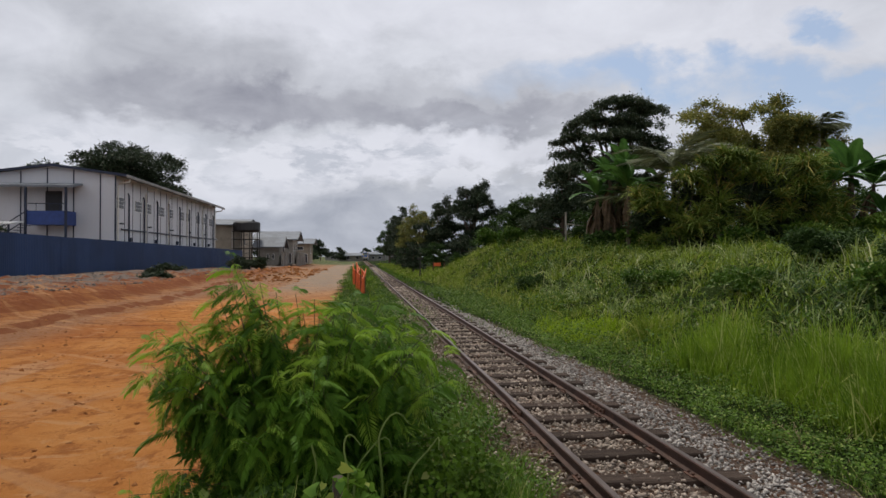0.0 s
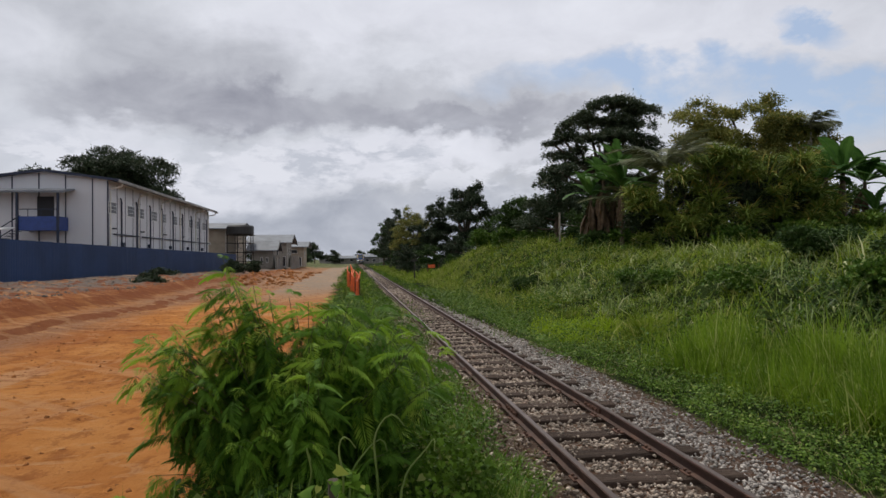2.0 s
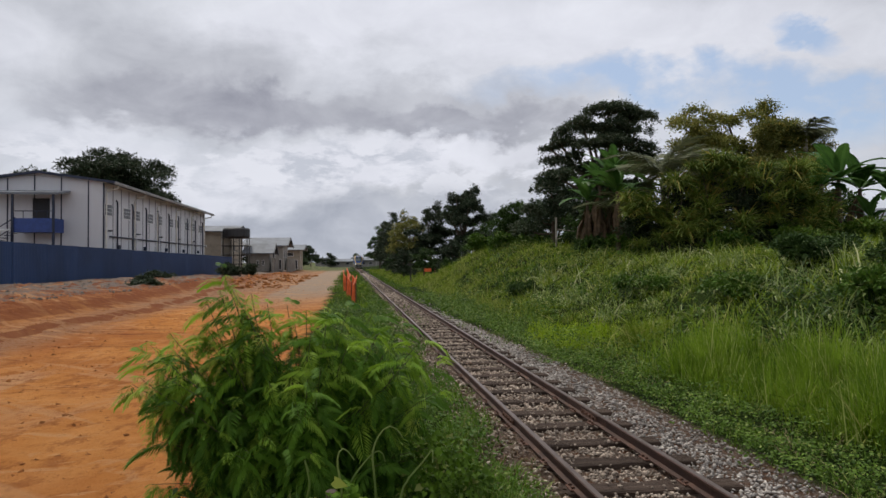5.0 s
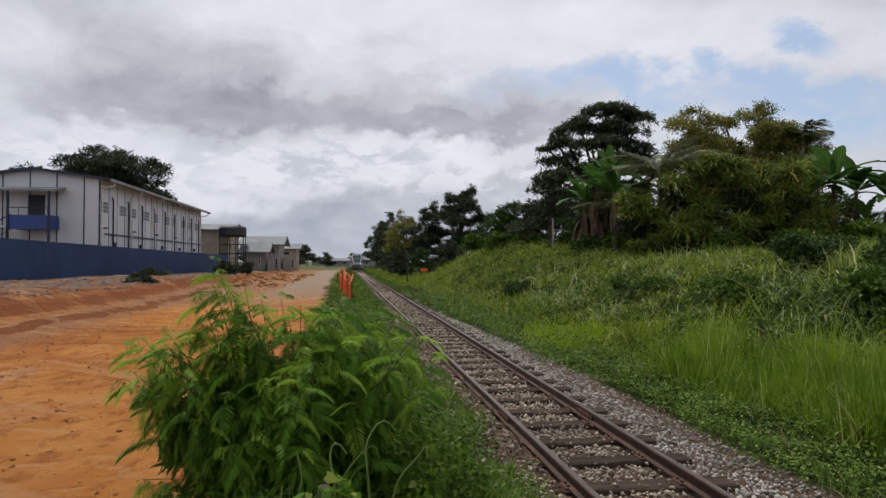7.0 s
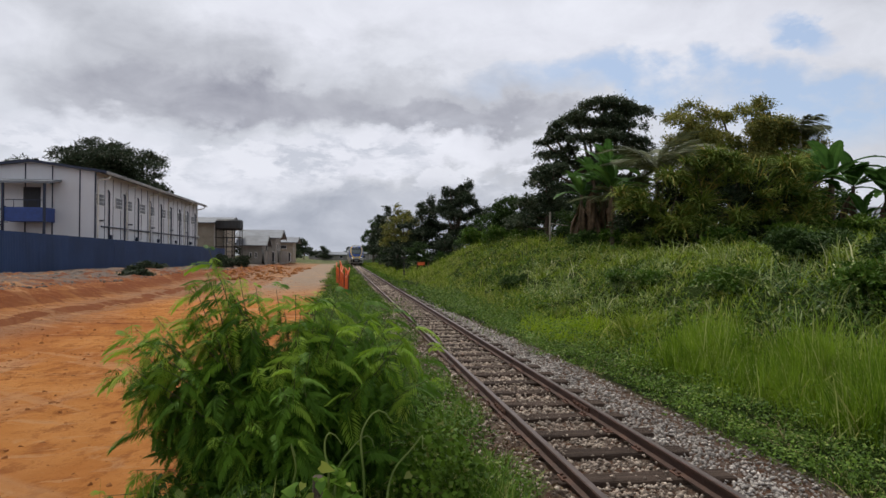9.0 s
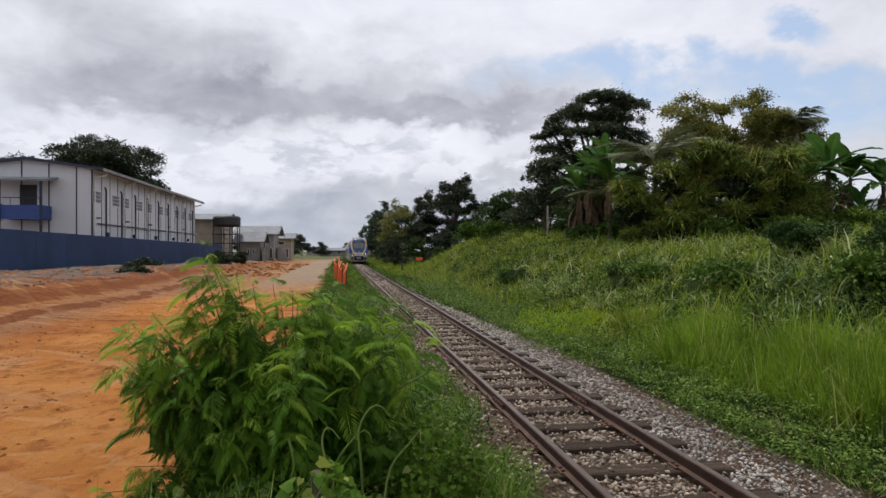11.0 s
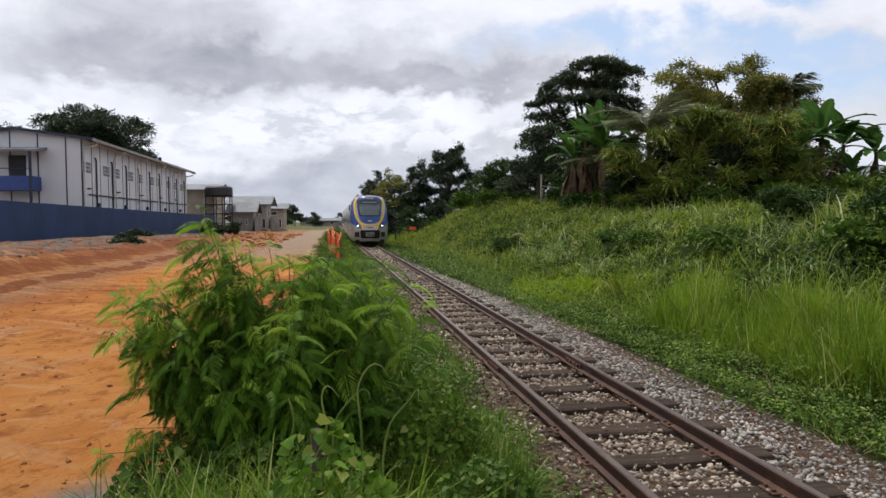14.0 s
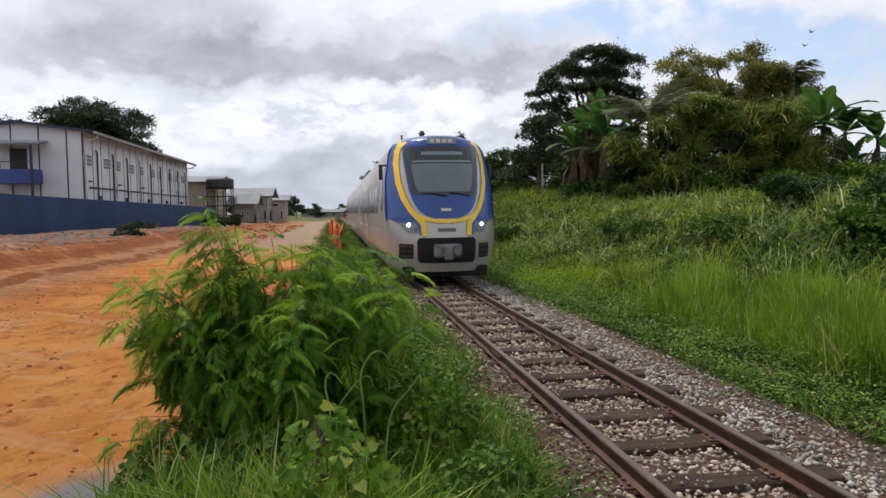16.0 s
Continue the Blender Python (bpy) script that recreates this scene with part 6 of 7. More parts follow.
    # stick frame beside the bananas
    f = thing("stick_frame", pose(7.45, 41.0, float(height(7.45, 41.0))), "rough pale stick frame at the top of the bank", "frame")
    tubed("pole", [(0, 0, -0.1), (0, 0, 1.9)], 0.06, M["palebark"], f)
    tubed("pole", [(2.6, 0.2, -0.1), (2.4, 0.2, 1.6)], 0.05, M["palebark"], f)
    tubed("pole", [(3.5, 0.2, -0.1), (3.9, 0.2, 1.8)], 0.05, M["palebark"], f)
    tubed("rail_stick", [(0, 0.05, 1.2), (2.5, 0.2, 0.9)], 0.035, M["palebark"], f)
    tubed("rail_stick", [(0.1, 0.05, 0.6), (2.5, 0.2, 1.3)], 0.03, M["palebark"], f)


build_trees()


# ---- grasses ----
def grass(name, n, s0, s1, u0, u1, h0, h1, width, lean, mat, seed, label, power=1.6, droop=0.5, mask=None, grow=0.00055):
    """Blades over a stretch of the ground, thickest near its start."""
    rs = np.random.RandomState(seed)
    per = 16
    m = max(1, n // per)
    cs, cu = s0 + (s1 - s0) * rs.uniform(0, 1, m) ** power, rs.uniform(u0, u1, m)
    own = rs.randint(0, m, n)
    spread = 0.05 + 0.0022 * cs[own]
    os_, ou = rs.normal(0, 1, n) * spread, rs.normal(0, 1, n) * spread
    vigour = rs.uniform(0.6, 1.2, m)[own]
    s, u = cs[own] + os_, cu[own] + ou
    P = np.array(ORIGIN)[None] + s[:, None] * np.array(DIR)[None] + u[:, None] * np.array(SIDE)[None]
    keep = rs.uniform(0, 1, n) < (mask(s, u, P) if mask else 1.0)
    P, s, u = P[keep], s[keep], u[keep]
    os_, ou, spread, vigour = os_[keep], ou[keep], spread[keep], vigour[keep]
    n = len(P)
    P[:, 2] = height(P[:, 0], P[:, 1]) - 0.03
    tuft = 0.70 + 0.55 * wave(P[:, 0], P[:, 1], 2.3, seed) + 0.4 * wave(P[:, 0], P[:, 1], 5.1, seed + 1)
    L = (h0 + (h1 - h0) * rs.uniform(0, 1, n)) * np.clip(tuft, 0.28, 1.45) * vigour
    D = unit(np.stack([rs.normal(0, lean * 0.6, n) + lean * ou / spread, rs.normal(0, lean * 0.6, n) + lean * os_ / spread, np.ones(n)], -1))
    v, f = strap(P, D, L, (width + grow * s) * rs.uniform(0.6, 1.3, n), droop * rs.uniform(0.2, 1.4, n), rs, 2)
    # the tips of drooping blades swing outwards
    tagged(faces_mesh(name, v, f, mat), label, "grass", kind="stuff")


def weeds(name, n, s0, s1, u0, u1, h, leaf, mat, seed, label, power=1.5, mask=None, category="weeds"):
    """Low broad-leaved plants as many small leaves."""
    rs = np.random.RandomState(seed)
    s = s0 + (s1 - s0) * rs.uniform(0, 1, n) ** power
    u = rs.uniform(u0, u1, n)
    P = np.array(ORIGIN)[None] + s[:, None] * np.array(DIR)[None] + u[:, None] * np.array(SIDE)[None]
    keep = rs.uniform(0, 1, n) < (mask(s, u, P) if mask else 1.0)
    P, s, u = P[keep], s[keep], u[keep]
    n = len(P)
    hump = np.clip(0.6 + 0.7 * wave(P[:, 0], P[:, 1], 3.1, seed) + 0.3 * wave(P[:, 0], P[:, 1], 7.3, seed), 0.12, 1.5)
    P[:, 2] = height(P[:, 0], P[:, 1]) + h * hump * rs.uniform(0, 1, n) ** 0.6
    D = unit(np.concatenate([rs.normal(0, 1, (n, 2)), rs.normal(0.1, 0.4, (n, 1))], 1))
    N = unit(rs.normal(0, 0.5, (n, 3)) + np.array([0, 0, 1.0]))
    S = leaf * rs.uniform(0.5, 1.4, n) * (1 + s / 30)
    v, f = leaf_quads(P, D, N, S, S * 0.62)
    tagged(faces_mesh(name, v, f, mat), label, category, kind="stuff")


def ragged(lo, hi, soft, seed):
    """Keeps what lies between two uneven edges."""
    def keep(s, u, P):
        w = 0.35 * wave(P[:, 0], P[:, 1], 0.9, seed) + 0.15 * wave(P[:, 0], P[:, 1], 3.3, seed)
        return np.clip((u + w - lo) / soft, 0, 1) * np.clip((hi - u - w) / soft, 0, 1)
    return keep


def build_grass():
    grass("bank_grass", 112000, 1.0, 75, 2.6, 15, 0.45, 1.05, 0.020, 0.45, LEAF["grass"], 201, "tall rank green grass covering the railway bank", 1.7, 0.6, lambda s, u, P: ragged(2.9, 16, 0.8, 1.0)(s, u, P) * np.clip((13.0 - u) / 3, 0.2, 1) * (1 - 0.9 * np.clip(1.5 - 1.3 * np.hypot((s - 18.6) / 2.6, (u - 3.5) / 1.0), 0, 1)) * np.clip(0.62 + 0.75 * wave(P[:, 0], P[:, 1], 1.9, 6.0), 0.12, 1) * (1 - 0.85 * np.exp(-(((s - 12.3) / 2.2) ** 2 + ((u - 7.0) / 1.3) ** 2))))
    hole = lambda s, u: np.exp(-(((s - 12.3) / 2.2) ** 2 + ((u - 7.0) / 1.3) ** 2))
    grass("bright_grass", 30000, 4.0, 15.0, 2.8, 5.6, 0.8, 1.3, 0.013, 0.20, LEAF["bright"], 202, "bright upright stand of fresh grass below the bank", 1.1, 0.35, lambda s, u, P: np.clip((u - 3.15 - 0.30 * wave(P[:, 0], P[:, 1], 1.3, 0.6)) / 0.3, 0, 1) * np.clip((5.2 + 0.4 * wave(P[:, 0], P[:, 1], 1.1, 2.6) - u) / 0.8, 0, 1) * np.clip((14.2 - s) / 1.5, 0, 1))
    grass("fresh_grass_patch", 11000, 15.5, 22, 2.3, 4.8, 0.4, 0.75, 0.012, 0.3, LEAF["fresh"], 203, "yellow-green grass patch beside the ballast", 1.0, 0.5, lambda s, u, P: np.clip(1.5 - 1.3 * np.hypot((s - 18.6) / 2.6, (u - 3.5) / 1.0), 0, 1))
    grass("round_tuft", 5200, 14.6, 17.4, 3.4, 5.6, 0.7, 1.25, 0.014, 0.5, LEAF["grass"], 214, "rounded dark tussock of fine grass", 1.0, 0.5, lambda s, u, P: np.clip(1.4 - 1.3 * np.hypot((s - 16.0) / 0.9, (u - 4.4) / 0.8), 0, 1))
    grass("reed_clumps", 22000, 8, 40, 5.6, 15, 1.0, 1.7, 0.030, 0.60, LEAF["reed"], 208, "dark arching clumps of coarse reed on the bank", 1.3, 0.95, lambda s, u, P: np.clip((wave(P[:, 0], P[:, 1], 0.7, 8.0) - 0.55) * 2.0 + 1.6 * hole(s, u), 0, 1))
    grass("pale_grass", 24000, 6, 34, 5.0, 15, 0.9, 1.5, 0.026, 0.55, LEAF["pale"], 204, "coarse drooping grass with pale blades on the bank", 1.3, 0.95, lambda s, u, P: np.clip((11.5 - u) / 2.5, 0.08, 1) * np.clip(0.55 + 0.9 * wave(P[:, 0], P[:, 1], 1.1, 3.0), 0.05, 1) * (1 - 0.7 * hole(s, u)))
    grass("mound_grass", 15000, 26, 72, 3.4, 11.5, 0.5, 1.0, 0.018, 0.35, LEAF["mound"], 215, "soft yellowish seeding grass on the far mound of the bank", 1.2, 0.5, lambda s, u, P: np.clip(0.5 + 0.9 * wave(P[:, 0], P[:, 1], 0.8, 1.0), 0.1, 1))
    grass("far_grass", 22000, 60, 190, 1.7, 10, 0.35, 0.8, 0.03, 0.3, LEAF["grass"], 205, "green grass along the far line", 1.5, 0.5, ragged(1.9, 11, 0.5, 0.6))
    grass("top_grass", 16000, 22, 75, 8, 26, 0.25, 0.6, 0.03, 0.35, LEAF["grass"], 206, "rough grass on the top of the bank", 1.3, 0.6)
    grass("edge_grass", 20000, 2.0, 40, 1.5, 4.4, 0.15, 0.42, 0.009, 0.5, LEAF["verge"], 207, "short grass among the weeds along the ballast", 1.5, 0.6, ragged(1.7, 4.6, 0.4, 0.5))
    grass("rail_clump_grass", 9000, 19, 40, -1.5, 0.05, 0.12, 0.36, 0.012, 0.5, LEAF["verge"], 229, "grass grown over one rail in a patch", 1.0, 0.6, lambda s, u, P: np.clip(1.3 - np.abs(s - 27 - 2.0 * wave(P[:, 0], P[:, 1], 1.2, 4.0)) / 6, 0, 1) * np.clip(0.5 - u * 0.7 + 0.5 * wave(P[:, 0], P[:, 1], 1.7, 2.0), 0, 1))
    weeds("verge_fill_weeds", 8000, 2.2, 13, -2.4, -0.92, 0.20, 0.034, LEAF["weed"], 230, "low leafy weeds between bush and rail", 1.2, ragged(-2.6, -0.98, 0.25, 3.1))
    grass("verge_fill_grass", 17000, 2.2, 13, -2.4, -0.90, 0.15, 0.42, 0.009, 0.55, LEAF["verge"], 231, "short grass between bush and rail", 1.2, 0.6, ragged(-2.6, -0.95, 0.25, 5.3))
    weeds("edge_weeds", 66000, 2.0, 42, 1.3, 4.2, 0.38, 0.034, LEAF["edge"], 210, "low creeping broad-leaved weeds along the ballast edge", 1.5, ragged(1.45, 3.8, 0.35, 0.9))
    grass("dry_straws", 2600, 2.5, 20, 1.8, 6, 0.3, 0.6, 0.006, 0.9, LEAF["straw"], 212, "dry straw-coloured stalks among the weeds", 1.2, 0.7)
    weeds("bank_weeds", 40000, 6, 45, 3.5, 13, 0.75, 0.055, LEAF["weed"], 211, "dark broad-leaved weeds among the bank grass", 1.4, lambda s, u, P: np.clip(wave(P[:, 0], P[:, 1], 0.55, 5.0) * 1.6, 0, 1))
    grass("shoulder_grass", 15000, 15, 130, 0.75, 2.4, 0.12, 0.34, 0.012, 0.4, LEAF["verge"], 224, "grass grown over the far ballast shoulder", 1.4, 0.5, lambda s, u, P: np.clip((s - 14 + 6 * wave(P[:, 0], P[:, 1], 1.1, 2.0)) / 18, 0, 1) * np.clip((u - 0.62) / 0.25 - 0.8 * np.clip((30 - s) / 12, 0, 1), 0, 1), 0.0011)
    grass("line_grass", 9000, 26, 130, -0.95, 0.9, 0.06, 0.16, 0.012, 0.4, LEAF["verge"], 225, "thin grass growing between the far sleepers", 1.3, 0.5, lambda s, u, P: np.clip((s - 26) / 40, 0, 0.7) * (np.abs(np.abs(u) - 0.53) > 0.09), 0.0011)
    weeds("leaf_litter", 5200, 2.0, 26, -1.25, -0.62, 0.03, 0.035, M["thatch"], 226, "dry brown leaf litter beside the rail", 1.5, None, "litter")
    weeds("litter_between", 1500, 2.0, 30, -0.45, 0.6, 0.02, 0.03, M["thatch"], 227, "few dry leaves between the rails", 1.3, None, "litter")
    grass("rail_edge_grass", 14000, 2.0, 24, -1.7, -0.72, 0.10, 0.30, 0.008, 0.5, LEAF["verge"], 228, "short grass creeping up to the rail", 1.5, 0.6, ragged(-1.9, -0.76, 0.3, 1.7))
    verge_mask = ragged(-3.6, -0.80, 0.4, 0.2)
    grass("verge_grass", 64000, 2.0, 70, -4.3, -0.72, 0.18, 0.46, 0.010, 0.5, LEAF["verge"], 220, "short lush verge grass beside the track", 1.9, 0.6, verge_mask)
    weeds("verge_weeds", 46000, 2.2, 40, -4.2, -0.85, 0.20, 0.035, LEAF["weed"], 221, "small leafy weeds in the verge", 1.7, verge_mask)
    grass("far_verge", 10000, 55, 150, -4.0, -1.2, 0.15, 0.4, 0.03, 0.4, LEAF["verge"], 222, "verge grass along the far line", 1.4, 0.5)
    grass("verge_tufts", 5200, 20, 60, -3.6, -1.3, 0.35, 0.7, 0.015, 0.4, LEAF["bright"], 223, "taller tufts of light-green grass by the fence", 1.2, 0.5, lambda s, u, P: np.clip(wave(P[:, 0], P[:, 1], 1.3, 7.0) * 1.5, 0, 1))


build_grass()


# ---- the feathery bush beside the dirt flat ----
def feather(seed, length=0.30, pinnae=9):
    """A twice-divided leaf along +y: a drooping midrib with paired narrow side feathers, all joined."""
    rs = np.random.RandomState(seed)
    V, F = [], []
    for i in range(pinnae):
        f = 0.16 + 0.84 * i / (pinnae - 1)
        root = np.array([0, length * f * (1 - 0.16 * f), length * (0.16 * f - 0.62 * f * f)])
        V += [root + np.array([-0.0025, 0, 0]), root + np.array([0.0025, 0, 0])]
        if i:
            F.append((2 * i - 2, 2 * i - 1, 2 * i + 1, 2 * i))
    for i in range(pinnae):
        f = 0.16 + 0.84 * i / (pinnae - 1)
        plen = length * 0.33 * math.sin(math.pi * (0.30 + 0.50 * f)) * rs.uniform(0.85, 1.1)
        for sd, base in ((-1, 2 * i), (1, 2 * i + 1)):
            root = V[base]
            d = np.array([sd * 0.88, 0.46 + 0.35 * f, -0.16 - 0.25 * f + rs.normal(0, 0.10)])
            d /= np.linalg.norm(d)
            across = np.cross((sd * 0.35, rs.normal(0, 0.2), 1.0), d)
            n = len(V)
            V.append(root + d * 0.004)
            rows = [(base, n)]
            for g, w in ((0.5, 0.0074), (1.0, 0.0014)):
                p = root + d * plen * g + np.array([0, 0, -0.34 * plen * g * g])
                rows.append((len(V), len(V) + 1))
                V += [p - across * w, p + across * w]
            F += [(a[0], a[1], b[1], b[0]) for a, b in zip(rows, rows[1:])]
    return np.array(V), np.array(F)


def build_bush():
    bx, by = -0.98, 5.75
    bz = float(height(bx, by))
    b = thing("bush", pose(bx, by, bz), "bright green feathery-leaved bush growing between dirt and track", "bush")
    kinds = [feather(i, ln, k) for i, (ln, k) in enumerate(((0.25, 13), (0.21, 12), (0.30, 14)))]
    meshes = {}
    for key in ("bush", "bushtip"):
        for i, (v, f) in enumerate(kinds):
            o = faces_mesh("frond", v, f, LEAF[key])
            meshes[key, i] = o.data
            bpy.data.objects.remove(o)
    rng = random.Random(77)
    # leading shoots: one tall leader, long side sprays over the dirt, lower heads towards the track
    ends = [Vector(p) for p in ((-0.68, 0.0, 2.16), (-0.56, -0.1, 1.98), (-0.84, 0.1, 1.90), (-1.10, 0.0, 1.62), (-1.22, -0.1, 1.54), (-1.34, 0.05, 1.42), (-1.36, -0.1, 1.22), (-1.26, 0.0, 1.00), (-1.08, -0.25, 0.80), (-1.2, -0.3, 1.30), (-1.0, -0.4, 1.45), (0.55, 0.2, 1.76), (0.80, 0.1, 1.72), (1.00, 0.0, 1.58), (1.12, 0.2, 1.36), (0.25, 0.3, 1.74), (-0.10, 0.1, 1.72), (-0.5, 0.15, 1.80), (-0.75, -0.1, 1.66), (0.62, -0.2, 1.62), (0.90, -0.2, 1.45), (1.12, -0.1, 1.15), (0.40, -0.3, 1.55), (-0.30, -0.2, 1.60), (-1.10, -0.35, 0.5), (-1.30, -0.45, 0.34), (-0.46, 0.1, 1.94), (-0.30, 0.0, 1.86), (-0.16, 0.1, 1.84), (0.02, 0.0, 1.80), (0.18, 0.1, 1.80), (0.36, 0.0, 1.80), (0.10, -0.2, 1.66))]
    leaders = len(ends)
    # thickening round the leaders
    for e in list(ends):
        ends.append(Vector((e.x * rng.uniform(0.70, 0.95) + rng.uniform(-0.08, 0.08), e.y + rng.uniform(-0.25, 0.15), e.z * rng.uniform(0.78, 0.94))))
    # the airy shoulder between the leader and the side sprays
    for _ in range(22):
        ends.append(Vector((rng.uniform(-1.15, -0.35), rng.uniform(-0.35, 0.2), rng.uniform(1.15, 1.62))))
    while len(ends) < 205:
        d = Vector((rng.gauss(0, 1), rng.gauss(-0.15, 1), rng.gauss(0.25, 0.9)))
        d.normalize()
        if d.z < -0.45 or d.y > 0.7:
            continue
        r = rng.uniform(0.55, 1.0)
        ends.append(Vector((d.x * 1.02 * r + 0.04, d.y * 0.80 * r, 0.78 + d.z * 0.86 * r)))
    spots = []
    for i, e in enumerate(ends):
        root = Vector((rng.uniform(-0.25, 0.25) + e.x * 0.15, rng.uniform(-0.2, 0.2), 0.0))
        mid = root.lerp(e, 0.5) + Vector((-e.x * 0.12, -e.y * 0.12, 0.20))
        pts = [root * (1 - f) ** 2 + mid * 2 * f * (1 - f) + e * f * f for f in (k / 6 for k in range(7))]
        tubed("stem", pts, [0.0095 - 0.0012 * k for k in range(7)], M["greenstem"], b, "", 5)
        n = 22 if i < leaders else 13
        out = math.degrees(math.atan2(e.y, e.x)) - 90
        for k in range(n):
            f = 0.34 + 0.66 * k / (n - 1)
            p = root * (1 - f) ** 2 + mid * 2 * f * (1 - f) + e * f * f
            az = 137.5 * k + rng.uniform(-25, 25)
            blend = out + ((az - out + 180) % 360 - 180) * 0.80
            tilt = rng.uniform(-48, 10) + (24 if k > n - 4 else 0)
            s = rng.uniform(0.75, 1.25) * (0.85 if k > n - 3 else 1)
            young = k > n - 6 and (p.z > 1.20 or i < leaders) and rng.random() < 0.6
            spots.append((pose(p.x, p.y, p.z, 0, 0, blend) @ pose(0, 0, 0, tilt, rng.uniform(-28, 28)) @ Matrix.Diagonal((s, s, s, 1)), rng.randrange(3), "bushtip" if young else "bush"))
    spots.sort(key=lambda q: q[0].translation.y)
    for m, k, key in spots[:290]:
        o = new("frond", meshes[key, k])
        o.parent = b
        o.matrix_local = m
    for key, name, label in (("bush", "inner_fronds", "mass of feathery leaves"), ("bushtip", "young_fronds", "light yellow-green young leaves at the shoot ends")):
        vs, fs, off = [], [], 0
        for m, k, own in spots[290:]:
            if own != key:
                continue
            v, f = kinds[k]
            a = np.array(m)
            vs.append(v @ a[:3, :3].T + a[:3, 3])
            fs.append(f + off)
            off += len(v)
        faces_mesh(name, np.concatenate(vs), np.concatenate(fs), LEAF[key], b, label)["kind"] = "stuff"


build_bush()


def heart_leaves(P, D, N, S):
    """Heart-shaped leaves, folded along the midrib."""
    sd = unit(np.cross(D, N))
    up = unit(np.cross(sd, D))
    S = S[:, None]
    lobes = [(0.0, 0.0, 0.0), (0.36, -0.10, 0.10), (0.46, 0.32, 0.12), (0.0, 1.0, -0.16), (-0.46, 0.32, 0.12), (-0.36, -0.10, 0.10)]
    v = np.stack([P + sd * S * a + D * S * b + up * S * c for a, b, c in lobes], 1)
    base = 6 * np.arange(len(P))[:, None]
    f = np.concatenate([base + np.array([[0, 1, 2, 3]]), base + np.array([[0, 3, 4, 5]])], 0)
    return v.reshape(-1, 3), f


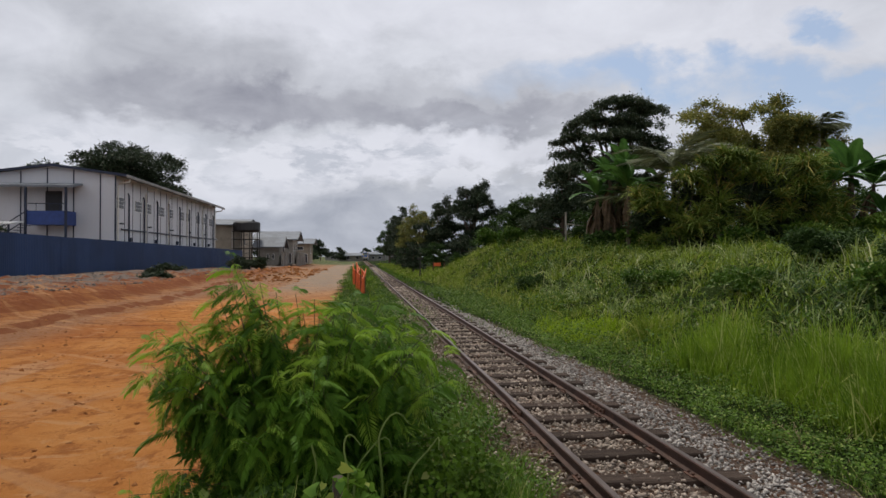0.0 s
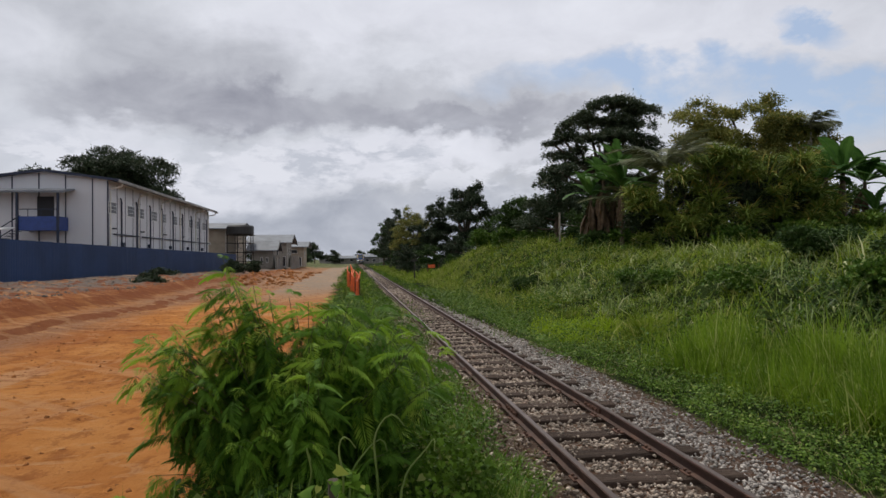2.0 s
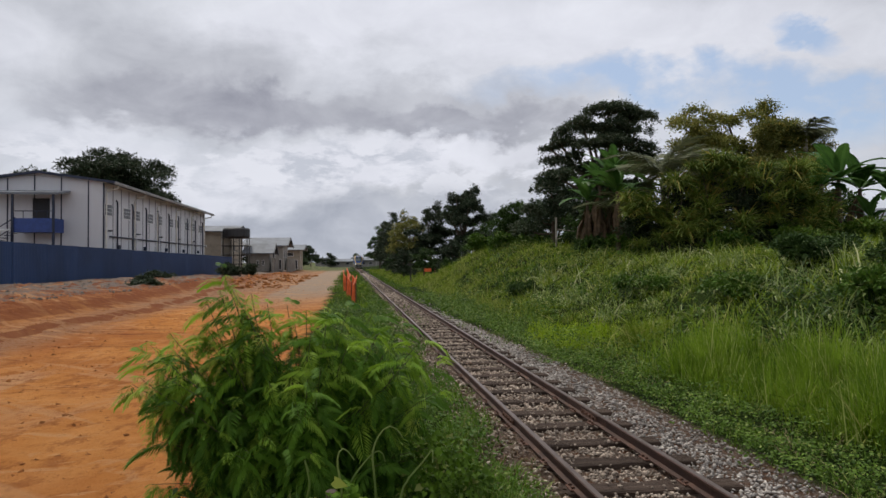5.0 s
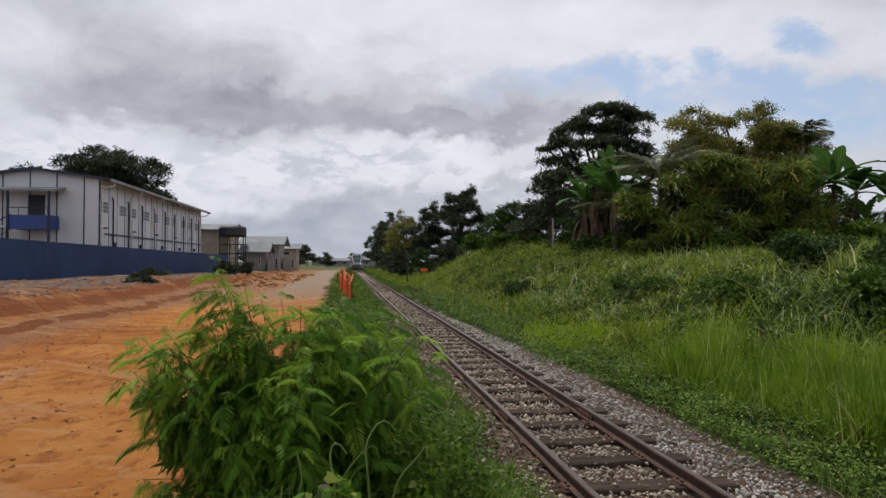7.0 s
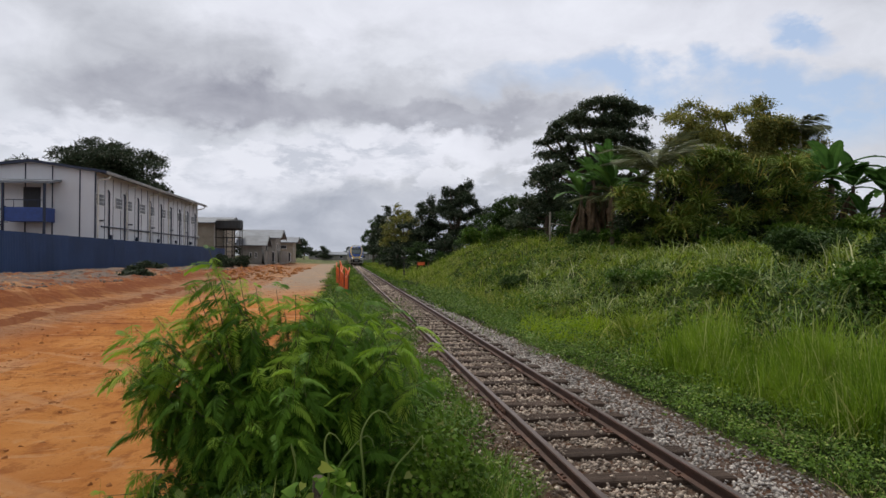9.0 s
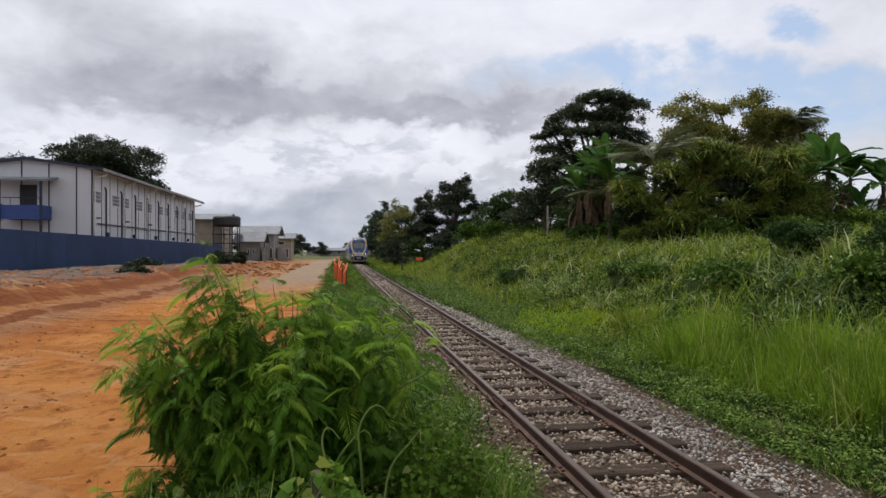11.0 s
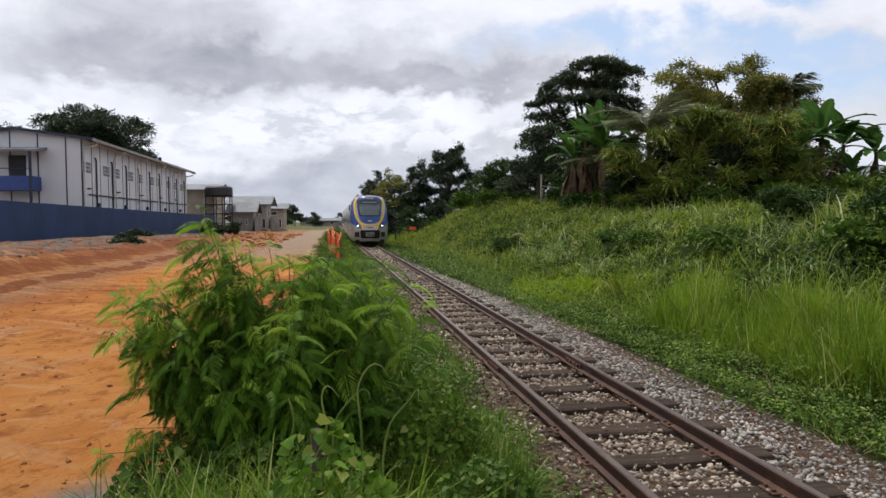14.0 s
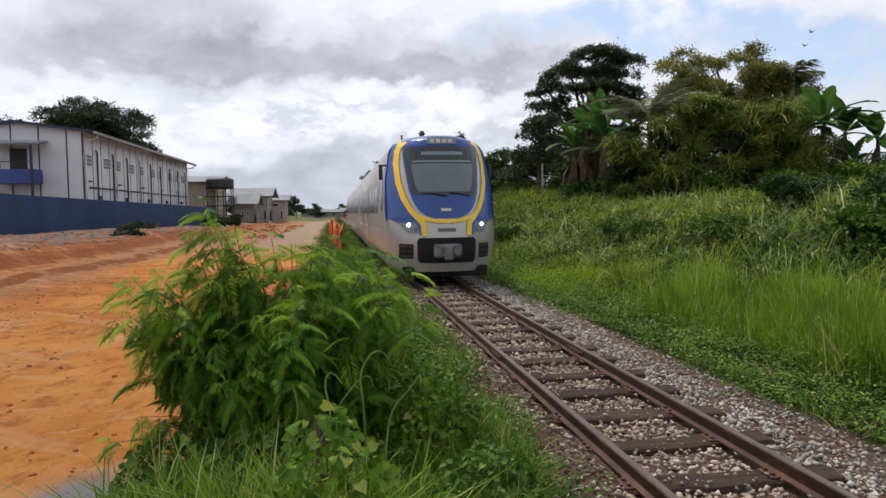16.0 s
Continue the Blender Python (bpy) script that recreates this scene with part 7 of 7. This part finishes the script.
def build_undergrowth():
    """Grasses, vines and weeds at the foot of the bush."""
    rs = np.random.RandomState(301)

    def scatter(n, cx, cy, rx, ry):
        a, r = rs.uniform(0, 6.28, n), np.sqrt(rs.uniform(0, 1, n))
        P = np.stack([cx + np.cos(a) * r * rx, cy + np.sin(a) * r * ry, np.zeros(n)], -1)
        P[:, 2] = height(P[:, 0], P[:, 1])
        return P

    # long arching grass
    for name, cx, cy, rx, ry, n, lo, hi, wd, key, lab in (("arching_grass", -0.95, 3.95, 0.80, 0.5, 2600, 0.7, 1.35, 0.012, "verge", "long arching grass blades in front of the bush"), ("arching_grass", -1.5, 4.9, 0.5, 0.4, 700, 0.25, 0.55, 0.010, "verge", "arching grass blades beside the bush"), ("arching_grass", 0.36, 4.7, 0.45, 1.0, 4200, 0.30, 0.66, 0.010, "verge", "soft grass between bush and track"), ("arching_grass", -0.55, 3.75, 0.7, 0.3, 1900, 0.7, 1.35, 0.012, "bright", "long green grass among the vine leaves"), ("light_grass", -0.85, 3.9, 0.7, 0.45, 170, 0.8, 1.5, 0.011, "pale", "pale dry grass blades standing in front of the bush")):
        P = scatter(n, cx, cy, rx, ry)
        D = unit(np.stack([rs.normal(0, 0.45, n), rs.normal(-0.1, 0.4, n), np.ones(n)], -1))
        v, f = strap(P, D, rs.uniform(lo, hi, n), wd * rs.uniform(0.6, 1.4, n), rs.uniform(0.25, 0.65 if key == "pale" else 0.85, n), rs, 3)
        tagged(faces_mesh(name, v, f, LEAF[key]), lab, "grass", kind="stuff")
    # broad vine leaves heaped around the stake
    for name, cx, cy, rx, ry, n, h, leaf, key, lab in (("vine", -0.42, 3.85, 0.46, 0.32, 430, 1.05, 0.078, "vine", "light green heart-leaved vine heaped over a stake"), ("vine", -1.75, 5.15, 0.45, 0.35, 420, 0.55, 0.07, "weed", "dark broad-leaved weed at the edge of the dirt"), ("vine", 0.46, 4.4, 0.42, 0.7, 1100, 0.45, 0.045, "weed", "dense leafy weeds beside the verge"), ("vine", 0.1, 5.7, 0.5, 0.7, 1800, 0.75, 0.05, "verge", "dense fine-leaved weeds behind the verge"), ("vine", -0.9, 4.9, 0.8, 0.35, 1300, 0.6, 0.06, "weed", "dark undergrowth below the bush")):
        P = scatter(n, cx, cy, rx, ry)
        rr = np.clip(1 - ((P[:, 0] - cx) / rx) ** 2 * 0.8 - ((P[:, 1] - cy) / ry) ** 2 * 0.8, 0.1, 1)
        P[:, 2] += h * rr * rs.uniform(0.1, 1, n) ** 0.55
        D = unit(np.concatenate([rs.normal(0, 1, (n, 2)), rs.normal(-0.4, 0.4, (n, 1))], 1))
        N = unit(rs.normal(0, 0.5, (n, 3)) + np.array([0, -0.5, 0.9]))
        S = leaf * rs.uniform(0.5, 1.3, n)
        v, f = heart_leaves(P, D, N, S)
        tagged(faces_mesh(name, v, f, LEAF[key]), lab, "weeds", kind="stuff")
    # pale curling tendrils
    rng = random.Random(9)
    for i, (x, y, z) in enumerate(((-0.72, 4.0, 0.55), (-0.50, 3.95, 0.62), (-0.28, 4.0, 0.72), (-0.40, 4.1, 0.55), (-0.1, 4.3, 0.5))):
        pts = []
        for k in range(12):
            f = k / 11
            pts.append((x + 0.16 * f + 0.05 * math.sin(5 * f + i), y + 0.04 * math.cos(4 * f + i), z - 0.30 + 0.95 * f * (1.5 - f) + 0.03 * math.sin(9 * f)))
        o = tubed("tendril", pts, [0.008 - 0.0004 * k for k in range(12)], LEAF["pale"], None, "", 5)
        tagged(o, "pale curling vine tendril rising from the weeds", "tendril", "vine tendrils")


build_undergrowth()


# ---- birds ----
def bird(label):
    b = thing("bird", Matrix.Identity(4), label, "bird", "birds in flight")
    tubed("body", [(0, 0.10, 0), (0, 0.05, 0.0), (0, -0.03, 0), (0, -0.10, 0), (0, -0.17, 0)], [0.006, 0.026, 0.030, 0.018, 0.006], M["under"], b, "", 8)
    for sx in (-1, 1):
        bm = bmesh.new()
        v = [bm.verts.new(p) for p in ((sx * 0.02, 0.05, 0.01), (sx * 0.12, 0.05, 0.06), (sx * 0.24, -0.03, 0.10), (sx * 0.12, -0.03, 0.055), (sx * 0.02, -0.05, 0.0))]
        w = [bm.verts.new(q.co + Vector((0, 0, 0.008))) for q in v]
        bm.faces.new(v), bm.faces.new(w[::-1])
        for i in range(5):
            bm.faces.new((v[i], v[(i + 1) % 5], w[(i + 1) % 5], w[i]))
        part("wing", bm, M["under"], b)
    return b


BIRDS = [bird("small dark bird flying over the bank"), bird("small dark swift-like bird flying above the trees")]


# ---- what moves ----
def motions():
    speed = 16.5
    for i, c in enumerate(TRAIN):
        rows = []
        for n in range(33):
            t = n * 0.5
            gap = 17.4 + speed * (16 - t) - 1.0 * max(0.0, (t - 14.5) / 1.5) ** 2
            p = on_track(gap / DIR.y + i * 20.9, 0.11, 0.001)
            rows.append((t, pose(p.x, p.y, p.z, 0, 0, HEAD)))
        walk(c, rows)

    # birds leave the tree crowns and cross the sky late in the clip
    flights = (
        ((0, 6.0, 84.0, 5.5), (13.6, 6.0, 84.0, 5.5), (13.9, 2.0, 60.0, 5.6), (14.3, 3.5, 40.0, 6.8), (14.5, 5.67, 38.0, 7.38), (15.0, 11.19, 35.0, 8.71), (15.4, 15.03, 33.0, 9.82), (15.6, 16.9, 33.0, 10.11), (15.8, 18.14, 33.0, 10.33), (16, 19.19, 33.0, 10.2)),
        ((0, 18.4, 40.0, 8.6), (15.5, 18.4, 40.0, 8.6), (15.8, 19.39, 36.0, 9.98), (15.9, 19.91, 36.0, 10.15), (16, 20.58, 36.0, 10.26)),
    )
    for b, rows in zip(BIRDS, flights):
        walk(b, [(t, pose(x, y, z, 10, 15, -70)) for t, x, y, z in rows])


motions()
